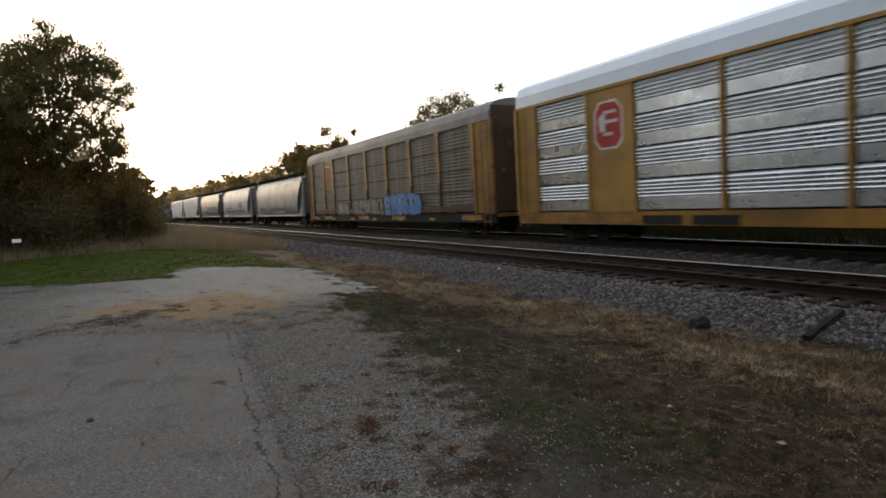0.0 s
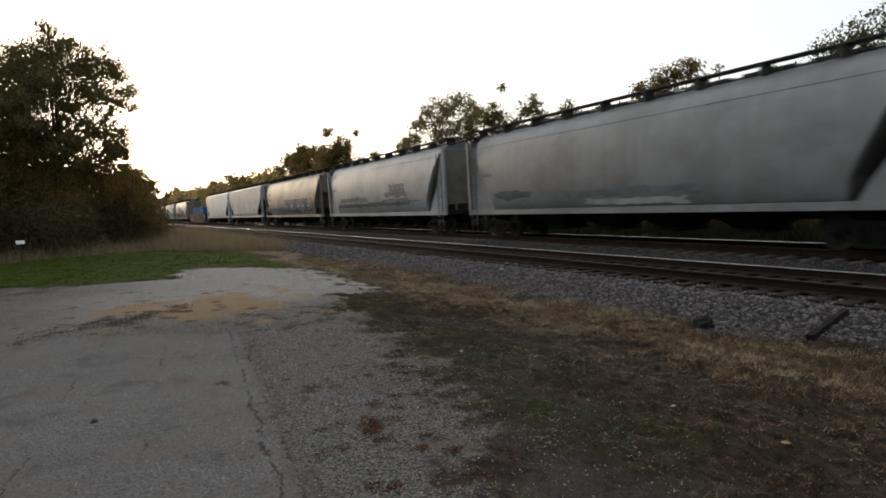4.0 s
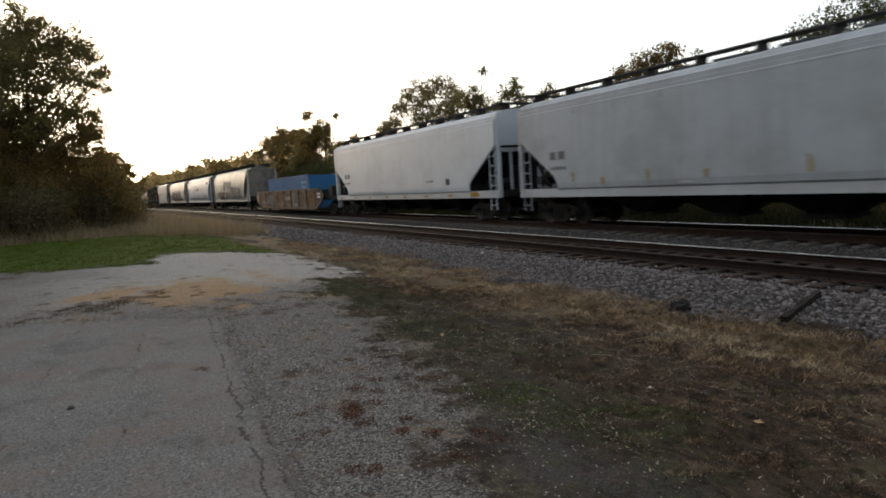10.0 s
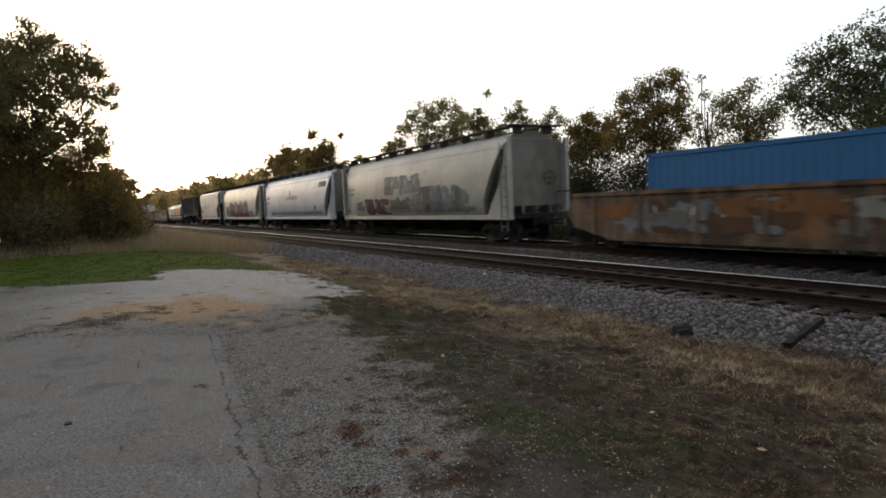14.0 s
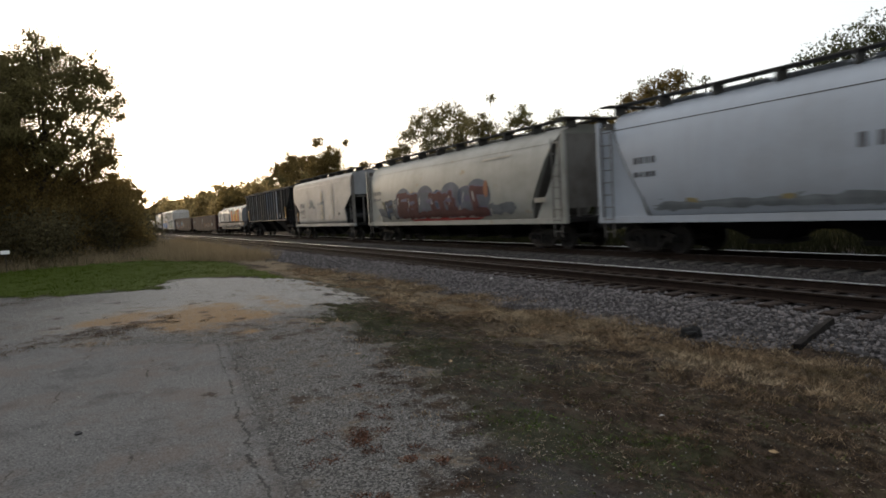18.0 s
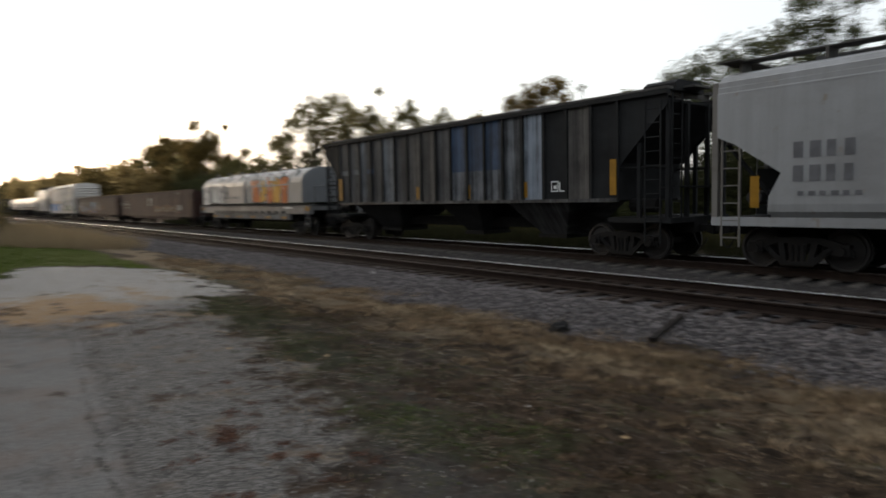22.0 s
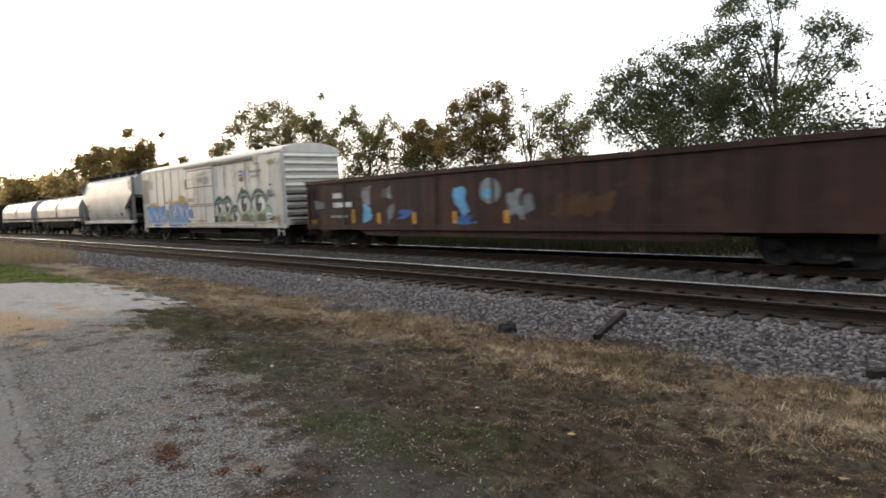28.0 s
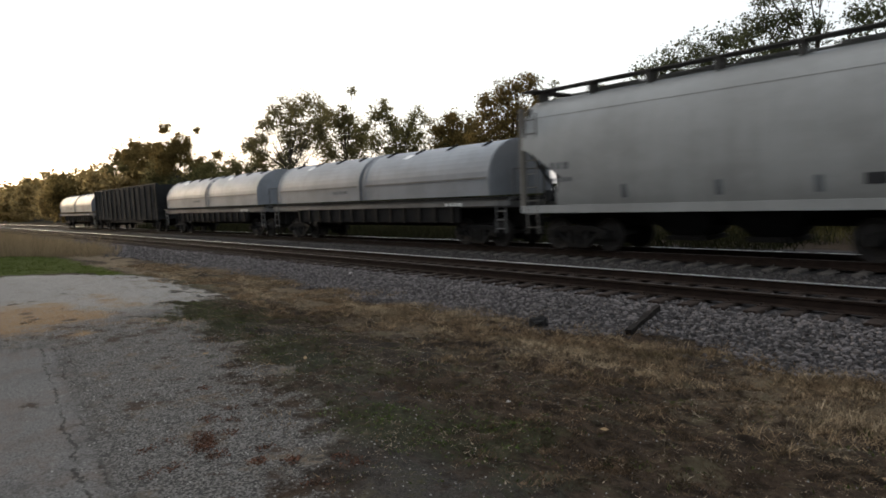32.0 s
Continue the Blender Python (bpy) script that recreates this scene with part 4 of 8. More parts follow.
    def tag(self, keys, x0, x1, z0, z1, n, seed, edge="black"):
        """A sprayed piece: fat angular strokes fused into blocks with an outline, no words, just the bulk of them."""
        rng = random.Random(seed)
        w, tall = (x1 - x0) / n, z1 - z0
        cells = []
        for i in range(n):
            cx, lean = x0 + (i + 0.5) * w, rng.uniform(-0.16, 0.16) * w
            lo, hi = z0 + tall * rng.uniform(0.02, 0.14), z1 - tall * rng.uniform(0.02, 0.16)
            a, b = cx - 0.34 * w, cx + 0.34 * w
            side = rng.choice((a, a, cx))
            st = [(side - lean, lo, side + lean, hi)]
            for z in rng.sample((lo + 0.04 * tall, 0.5 * (lo + hi), hi - 0.04 * tall), rng.choice((2, 2, 3))):
                st.append((side, z, b + rng.uniform(-0.1, 0.1) * w, z + rng.uniform(-0.10, 0.10) * tall))
            if rng.random() < 0.6:
                st.append((b - lean, lo if rng.random() < 0.6 else 0.5 * (lo + hi), b + lean, 0.5 * (lo + hi) if rng.random() < 0.3 else hi))
            if rng.random() < 0.4:
                st.append((a, hi - 0.1 * tall, b, lo + 0.1 * tall))
            cells.append((keys[i % len(keys)], st, cx, (rng.uniform(0.15, 0.20) * w, rng.uniform(0.13, 0.17) * tall)))

        def field(st, fat, grow):
            def inside(x, z):
                best = np.full(x.shape, -9.0)
                for xa, za, xb, zb in st:
                    along = np.clip(((x - xa) * (xb - xa) + (z - za) * (zb - za)) / max(1e-6, (xb - xa) ** 2 + (zb - za) ** 2), 0, 1)
                    dx, dz = np.abs(x - xa - along * (xb - xa)) / (fat[0] + grow), np.abs(z - za - along * (zb - za)) / (fat[1] + grow)
                    best = np.maximum(best, 1 - (dx ** 3 + dz ** 3) ** (1 / 3))
                return best
            return inside

        for grow, wet in ((0.055, True), (0.0, False)):
            for k, st, cx, fat in cells:
                self.blob(edge if wet else k, field(st, fat, grow), cx - 0.85 * w, cx + 0.85 * w, z0 - 0.12, z1 + 0.12, max(0.04, w / 16))
        for k, st, cx, fat in cells:
            xa, za, xb, zb = st[0]
            self.call += 1
            self.pill("white" if k != "white" else "smoke", 0.5 * (xa + xb) - 0.3 * fat[0], za + 0.45 * (zb - za), za + 0.95 * (zb - za), 0.14 * fat[0], 0.5 * (xb - xa))
        return self

    def print(self, key, x0, x1, z, tall, n, seed, heavy=0.62):
        """A line of unreadable lettering as plain bars."""
        rng = random.Random(seed)
        w = (x1 - x0) / n
        for i in range(n):
            self.call += 1
            a, b = x0 + i * w, x0 + (i + heavy * rng.uniform(0.85, 1.15)) * w
            self.strip(key, [(z, a, b), (z + tall, a, b)])
        return self

    def done(self):
        for (key, _), g in self.sets.items():
            mat = SPRAY.get(key) or {"ink": INK, "ink_grey": INK_GREY, "chalk": CHALKY, "reflector": REFLECT, "rust": YELLOW_OLD, "smut": SOOT_SHADE}[key]
            part("grime_streak" if key in ("drip", "stain", "ochre", "tan") else "graffiti" if key in SPRAY else "reflector" if key == "reflector" else "marking", g, mat, self.car)


def inset_at(table, z):
    return float(np.interp(z, [a for a, _ in table], [b for _, b in table]))


def out_of(prof):
    zs, ys = [z for _, z in prof], [y for y, _ in prof]
    return lambda z: float(np.interp(z, zs, ys))


def shell(L, half_prof, inset):
    """A hopper body: half outline of (y, z) from the foot up to the ridge, ends cut back by inset(z)."""
    zs = sorted({z for _, z in half_prof} | {z for z, _ in inset if half_prof[0][1] < z < half_prof[-1][1]})
    wide = out_of(half_prof)
    half_prof = [(wide(z), z) for z in zs]
    ring = [(-y, z) for y, z in half_prof] + [(y, z) for y, z in reversed(half_prof) if y > 0]
    g = Geo()
    n = len(ring)
    rows = []
    for f in (-1.0, -0.97, -0.5, 0.0, 0.5, 0.97, 1.0):
        rows.append([(f * (L / 2 - inset_at(inset, z)), y, z) for y, z in ring])
    g.loft(rows, caps=False)
    k = len(half_prof)
    for r, flip in ((rows[0], False), (rows[-1], True)):
        for i in range(k - 1):
            q = [r[i], r[i + 1], r[n - 2 - i] if i + 1 < k - 1 else r[i + 1], r[n - 1 - i]]
            q = q if not flip else q[::-1]
            if i + 1 == k - 1:
                q = [p for j, p in enumerate(q) if j == q.index(p)]
            g.add(q, [tuple(range(len(q)))])
    return g


ROUND = [(1.22, 1.1), (1.36, 1.222), (1.46, 1.476), (1.53, 1.808), (1.565, 2.195), (1.57, 2.581), (1.555, 2.968), (1.52, 3.3), (1.45, 3.631), (1.35, 3.918), (1.2, 4.161), (1.0, 4.338), (0.7, 4.471), (0.35, 4.537), (0.0, 4.559)]
FLAT = [(1.44, 1.18), (1.55, 1.31), (1.57, 1.476), (1.57, 2.526), (1.57, 3.852), (1.565, 4.007), (1.535, 4.029), (1.535, 4.139), (1.5, 4.161), (1.5, 4.272), (1.44, 4.294), (1.36, 4.404), (1.0, 4.515), (0.5, 4.581), (0.0, 4.603)]


def hopper_car(L, label, body_mat, sill_mat, prof, inset, gusset, bays, dark_end=True, sill=(0.98, 1.18), gap=0.9, trim=None):
    car = thing("covered_hopper_car", label, "freight car", "cars of the train")
    half = L / 2
    trim = trim or (body_mat if body_mat is WHITE_A else GRIME_SHADE)
    part("body", shell(L, prof, inset), body_mat, car, smooth=prof is ROUND)
    top = prof[-1][1]
    # upright weld seams along the flank
    side = [(y, z) for y, z in prof if sill[1] + 0.2 < z < 4.1]
    k = max(5, int(L / 2.3))
    for i in range(1, k):
        x = -half + 2.0 + (L - 4.0) * i / k
        g = Geo()
        for (y0, z0), (y1, z1) in zip(side, side[1:]):
            g.add([(x - 0.022, -y0 - 0.001, z0), (x, -y0 - 0.007, z0), (x + 0.022, -y0 - 0.001, z0), (x - 0.022, -y1 - 0.001, z1), (x, -y1 - 0.007, z1), (x + 0.022, -y1 - 0.001, z1)], [(0, 1, 4, 3), (1, 2, 5, 4)])
        part("weld_seam", g, body_mat, car)
    for z, y in ((3.985, 1.568), (4.150, 1.519)) if prof is FLAT else ((3.905, 1.360),):
        part("eave_seam", Geo().box(-half + 0.45, half - 0.45, -y - 0.004, -y + 0.02, z - 0.012, z + 0.012), GRATING if body_mat is WHITE_B else body_mat, car, "seam under the eave")
    pair("side_sill", -half, half, 1.36, 1.505, *sill, sill_mat, car)
    part("centre_sill", Geo().box(-half + 0.1, half - 0.1, -0.32, 0.32, 0.72, 1.08), IRON, car)
    # bays and their outlet gates; bays blackened for the shade under the car
    span = L - 7.6
    for i in range(bays):
        cx = (i - (bays - 1) / 2) * span / bays
        w = span / bays / 2
        g = Geo().loft([[(cx + sx * a, sy * b, z) for sx, sy in ((-1, -1), (1, -1), (1, 1), (-1, 1))] for a, b, z in ((0.42, 0.5, 0.46), (w * 0.96, 1.34, 1.16))])
        bay = part("hopper_bay", g, SOOT_SHADE, car)
        part("outlet_gate", Geo().box(cx - 0.5, cx + 0.5, -0.62, 0.62, 0.34, 0.46).tube((cx + 0.3, -0.75, 0.40), (cx + 0.3, 0.75, 0.40), 0.03), IRON, bay)
    # ends: corner posts, bulkhead, platform, gussets
    for s in (-1, 1):
        xa, xb = sorted((s * (half - 0.14), s * half))
        for q in (-1, 1):
            y0, y1 = sorted((q * 1.36, q * 1.50))
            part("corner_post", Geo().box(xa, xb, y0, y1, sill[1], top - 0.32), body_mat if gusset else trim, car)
        xa, xb = sorted((s * (half - 0.30), s * (half - 0.26)))
        low = 1.5 if gusset else 2.85
        g = Geo().box(xa, xb, -1.36, 1.36, low, top - 0.36)
        for y in (-0.7, 0.7):
            g.box(min(xa, xb + s * 0.05), max(xb, xa + s * 0.05), y - 0.05, y + 0.05, sill[1], low + 0.2)
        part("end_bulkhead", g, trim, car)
        part("end_platform", Geo().box(*sorted((s * (half - 1.9), s * half)), -1.36, 1.36, sill[0] + 0.02, sill[1] - 0.02), IRON if dark_end else sill_mat, car)
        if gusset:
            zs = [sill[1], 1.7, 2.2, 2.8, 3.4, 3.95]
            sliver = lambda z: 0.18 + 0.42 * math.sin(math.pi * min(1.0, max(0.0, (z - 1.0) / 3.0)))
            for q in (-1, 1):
                # tail-end gap is narrower, shaped to fit the camera's view
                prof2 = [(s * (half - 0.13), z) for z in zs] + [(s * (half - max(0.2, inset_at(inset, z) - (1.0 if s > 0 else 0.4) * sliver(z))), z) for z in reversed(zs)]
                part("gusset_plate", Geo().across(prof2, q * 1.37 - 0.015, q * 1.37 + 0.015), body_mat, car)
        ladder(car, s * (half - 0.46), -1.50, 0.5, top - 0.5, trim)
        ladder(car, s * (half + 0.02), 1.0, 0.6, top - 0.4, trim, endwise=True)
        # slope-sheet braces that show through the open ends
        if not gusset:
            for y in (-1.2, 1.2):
                part("end_brace", Geo().tube((s * (half - 0.2), y, 2.9), (s * (half - 1.6), y, 1.2), 0.05, 6), SOOT_SHADE, car)
            part("brake_box", Geo().box(*sorted((s * (half - 1.3), s * (half - 0.45))), -0.2, 1.2, 1.2, 2.3), SOOT_SHADE, car)
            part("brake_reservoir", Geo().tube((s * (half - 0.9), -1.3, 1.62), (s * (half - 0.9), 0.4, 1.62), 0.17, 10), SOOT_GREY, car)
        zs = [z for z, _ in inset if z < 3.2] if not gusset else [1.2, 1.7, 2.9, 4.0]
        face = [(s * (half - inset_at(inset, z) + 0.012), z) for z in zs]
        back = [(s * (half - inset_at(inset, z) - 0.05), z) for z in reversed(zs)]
        # the shade of the end recess is put into this sheet's colour
        part("slope_sheet", Geo().across(face + back, -1.35 if gusset or prof is ROUND else -1.50, 1.35 if gusset or prof is ROUND else 1.50), GRIME_SHADE if gusset else SOOT_SHADE, car, "sloping end sheet with recess shade in its colour")
    brake_wheel(car, half + 0.05, 0.45, 2.6)
    # roof walk on brackets, hatches
    for q in (-1, 1):
        g = Geo()
        y0, y1 = sorted((q * 0.52, q * 1.0))
        g.box(-half + 0.05, half - 0.05, y0, y1, top + 0.17, top + 0.20)
        k = int(L / 1.9)
        for i in range(k + 1):
            x = -half + 0.4 + i * (L - 0.8) / k
            g.box(x - 0.03, x + 0.03, y0, y1, top - 0.14, top + 0.17)
        part("roof_walk", g, GRATING, car, "steel grating walkway")
    part("hatch_coaming", Geo().box(-half + 1.2, half - 1.2, -0.42, 0.42, top - 0.06, top + 0.03), body_mat, car)
    k = bays * 2
    for i in range(k):
        x = (i - (k - 1) / 2) * (L - 3.4) / k
        part("roof_hatch", Geo().box(x - 0.75, x + 0.75, -0.46, 0.46, top + 0.03, top + 0.09), body_mat, car)
    for s in (-1, 1):
        part("crossover_walk", Geo().box(*sorted((s * (half - 0.55), s * (half + 0.02))), -1.32, 1.32, top + 0.16, top + 0.19), GRATING, car)
        add_truck(car, s * (half - 1.75))
    add_coupler(car, half, gap)
    return car


SLANT = [(1.0, 2.15), (1.7, 1.98), (4.05, 0.62), (4.6, 0.40)]
NOTCH = [(1.0, 2.25), (1.55, 2.25), (1.75, 2.1), (3.1, 0.16), (4.8, 0.14)]
NOTCH_SHORT = [(1.0, 1.3), (1.65, 1.35), (2.15, 1.6), (2.85, 0.55), (3.02, 0.16), (4.8, 0.14)]


def autorack(L, label, panel_mat, post_mat, roof_mat, seed, old):
    car = thing("autorack_car", label, "freight car", "cars of the train")
    half = L / 2
    pair("side_sill", -half, half, 1.40, 1.53, 0.62, 1.04, SOOT_SHADE if old else YELLOW_OLD, car)
    if not old:
        for x in (-half + 7.4, -half + 9.3):
            part("sill_box", Geo().box(x - 0.75, x + 0.75, -1.56, -1.53, 0.66, 0.92), SOOT_SHADE, car, "black equipment box on the sill")
    if old:
        for x in (-half + 1.0, -half + 4.6, -half + 12.0, -half + 17.5, half - 2.0):
            part("sill_patch", Geo().box(x - 0.9, x + 0.9, -1.537, -1.53, 0.74, 0.96), YELLOW_OLD, car, "faded yellow paint patch")
    part("deck", Geo().box(-half, half, -1.4, 1.4, 0.86, 1.02), post_mat, car)
    part("underframe", Geo().box(-half + 0.6, half - 0.6, -0.4, 0.4, 0.5, 0.86), IRON, car)
    # roof: a shallow ribbed arch
    ring = [(-1.56, 5.06), (-1.55, 5.34), (-1.40, 5.66), (-1.1, 5.82), (-0.6, 5.92), (0, 5.95), (0.6, 5.92), (1.1, 5.82), (1.40, 5.66), (1.55, 5.34), (1.56, 5.06)]
    if not old:
        ring = [(y, z if z < 5.2 else z + 0.16) for y, z in ring]
    part("roof", Geo().along(ring, -half + 0.12, half - 0.12), roof_mat, car, "corrugated arched roof")
    pair("eave", -half, half, 1.53, 1.58, 5.0, 5.10, ROOF_OLD if old else post_mat, car)
    # bays, counted from the tail: end post, louvred bay, plain bay, louvred bays, plain end bay
    cuts = [(-half + 0.02, -half + 1.3, "plain"), (-half + 1.36, -half + 4.2, "panel"), (-half + 4.26, -half + 6.3, "badge")]
    x = -half + 6.36
    k = 6
    w = (half - 1.6 - x) / k
    cuts += [(x + i * w + 0.1, x + (i + 1) * w - 0.1, "panel") for i in range(k)] + [(half - 1.55, half - 0.02, "plain")]
    tiers = [(1.10, 2.02), (2.06, 3.0), (3.04, 3.98), (4.02, 4.98)]
    shared = {}
    for a, b, what in cuts:
        if what == "panel":
            width = round(b - a, 3)
            for z0, z1 in tiers:
                if (width, z0) not in shared:
                    n = 6
                    face = []
                    if not old:
                        # five ribs and a plain band to each tier
                        dz = (z1 - z0) * 0.11
                        for i in range(5):
                            za = z0 + (z1 - z0) * 0.40 + i * dz * 1.06
                            face += [(-1.490, za), (-1.556, za + dz * 0.16), (-1.558, za + dz * 0.30), (-1.534, za + dz * 0.62), (-1.490, za + dz * 0.92)]
                        face = [(-1.490, z0), (-1.492, z0 + (z1 - z0) * 0.33)] + face
                        n = 0
                    for i in range(n):
                        za, dz = z0 + (z1 - z0) * i / n, (z1 - z0) / n
                        face += [(-1.512, za), (-1.513, za + dz * 0.30), (-1.527, za + dz * 0.46), (-1.528, za + dz * 0.62), (-1.512, za + dz * 0.98)]
                    prof = face + [(-1.50, z1), (-1.46, z1), (-1.46, z0)]
                    shared[(width, z0)] = Geo().along(prof, 0, width).mesh("side_panel", panel_mat)
                part("side_panel", shared[(width, z0)], None, car).location = (a, 0, 0)
        else:
            mat = post_mat if what == "plain" or not old else YELLOW_OLD
            part("end_bay" if what == "plain" else "badge_panel", Geo().box(a, b, -1.545, -1.46, 2.9 if old and what == "badge" else 1.04, 5.0), mat, car)
            if old and what == "badge":
                part("side_panel", Geo().box(a, b, -1.53, -1.46, 1.10, 2.86), panel_mat, car)
            if what == "plain":
                g = Geo()
                for xx in (a + 0.05, b - 0.05):
                    g.box(xx - 0.05, xx + 0.05, -1.60, -1.54, 1.0, 5.0)
                part("end_post", g, post_mat, car)
                ladder(car, (a + b) / 2 + (0.25 if a > 0 else -0.25), -1.60, 0.5, 4.9, post_mat, 0.5, 13)
    for a, b, what in cuts[:-1]:
        if old:
            foot = part("post", Geo().box(b + 0.01, b + 0.11, -1.575, -1.46, 1.0, 2.55), DOOR_RUST, car, "rust-eaten foot of a post")
            part("post", Geo().box(b - 0.03, b + 0.15, -1.585, -1.46, 2.55, 4.88), post_mat, car)
            part("post_cap", Geo().box(b - 0.15, b + 0.27, -1.595, -1.46, 4.88, 5.03), post_mat, car)
            part("post_base", Geo().box(b - 0.12, b + 0.24, -1.59, -1.46, 1.0, 1.16), SOOT_SHADE, foot)
        else:
            part("post", Geo().box(b + 0.01, b + 0.11, -1.575, -1.46, 1.0, 5.04), post_mat, car)
    part("off_side", Geo().box(-half, half, 1.48, 1.55, 1.04, 5.0), panel_mat, car)
    if old:
        # the dark joint between the tiers of panels
        for z0, z1 in tiers[1:]:
            part("panel_joint", Geo().box(-half + 1.36, half - 1.6, -1.538, -1.47, z0 - 0.035, z0 + 0.005), IRON, car, "dark joint between panel tiers")
    for s in (-1, 1):
        for q in (-1, 1):
            y0, y1 = sorted((0.0, q * 1.46))
            part("end_door", Geo().box(*sorted((s * (half - 0.12), s * (half - 0.06))), y0 + 0.01, y1 - 0.01, 1.1, 5.6), DOOR_RUST if old else post_mat, car, "tall folding end door")
        add_truck(car, s * (half - 3.1))
    add_coupler(car, half, 0.95)
    skin = Skin(car, lambda z: 1.545)
    bx = -half + 5.28
    if old:
        skin.bar("peach", bx - 0.8, bx + 0.8, 3.1, 4.3).bar("smut", bx - 0.55, bx + 0.55, 4.42, 4.78).print("chalk", bx - 0.5, bx + 0.5, 4.5, 0.2, 3, 4)
        skin.lift = 0.03
        skin.smear("umber", -half + 1.4, half - 1.6, 1.04, 1.5, 45).smear("black", -half + 6.6, -half + 10.0, 1.05, 2.05, 46).tag(["drip", "smoke", "slate"], -half + 7.0, -half + 9.4, 1.12, 1.85, 4, 5)
        skin.smear("black", -half + 10.2, -half + 15.8, 1.05, 2.1, 47).tag(["drip", "slate", "drip", "grey"], -half + 10.5, -half + 15.4, 1.12, 1.95, 9, 6).smear("black", -half + 15.3, -half + 21.0, 1.02, 2.1, 48)
        skin.tag(["azure", "blue", "azure"], -half + 15.8, -half + 20.6, 1.08, 2.1, 7, 7)
    else:
        skin.call += 1
        skin.strip("white", [(3.06, bx - 0.40, bx + 0.40), (3.36, bx - 0.66, bx + 0.66), (4.30, bx - 0.66, bx + 0.66), (4.62, bx - 0.40, bx + 0.40)])
        skin.strip("crimson", [(3.13, bx - 0.36, bx + 0.36), (3.39, bx - 0.59, bx + 0.59), (4.27, bx - 0.59, bx + 0.59), (4.55, bx - 0.36, bx + 0.36)])
        skin.smear("white", bx - 0.5, bx - 0.1, 3.45, 4.3, 12)
        for z, wd in ((3.5, 0.2), (3.9, 0.42), (4.2, 0.36)):
            skin.bar("white", bx - 0.2, bx + wd, z, z + 0.10)
    skin.lift = 0.02
    for i in range(7):
        x = -half + 2 + i * (L - 4) / 6
        part("reflector", Geo().box(x - 0.3, x + 0.3, -1.545, -1.53, 0.70, 0.84), REFLECT, car)
    skin.done()
    return car


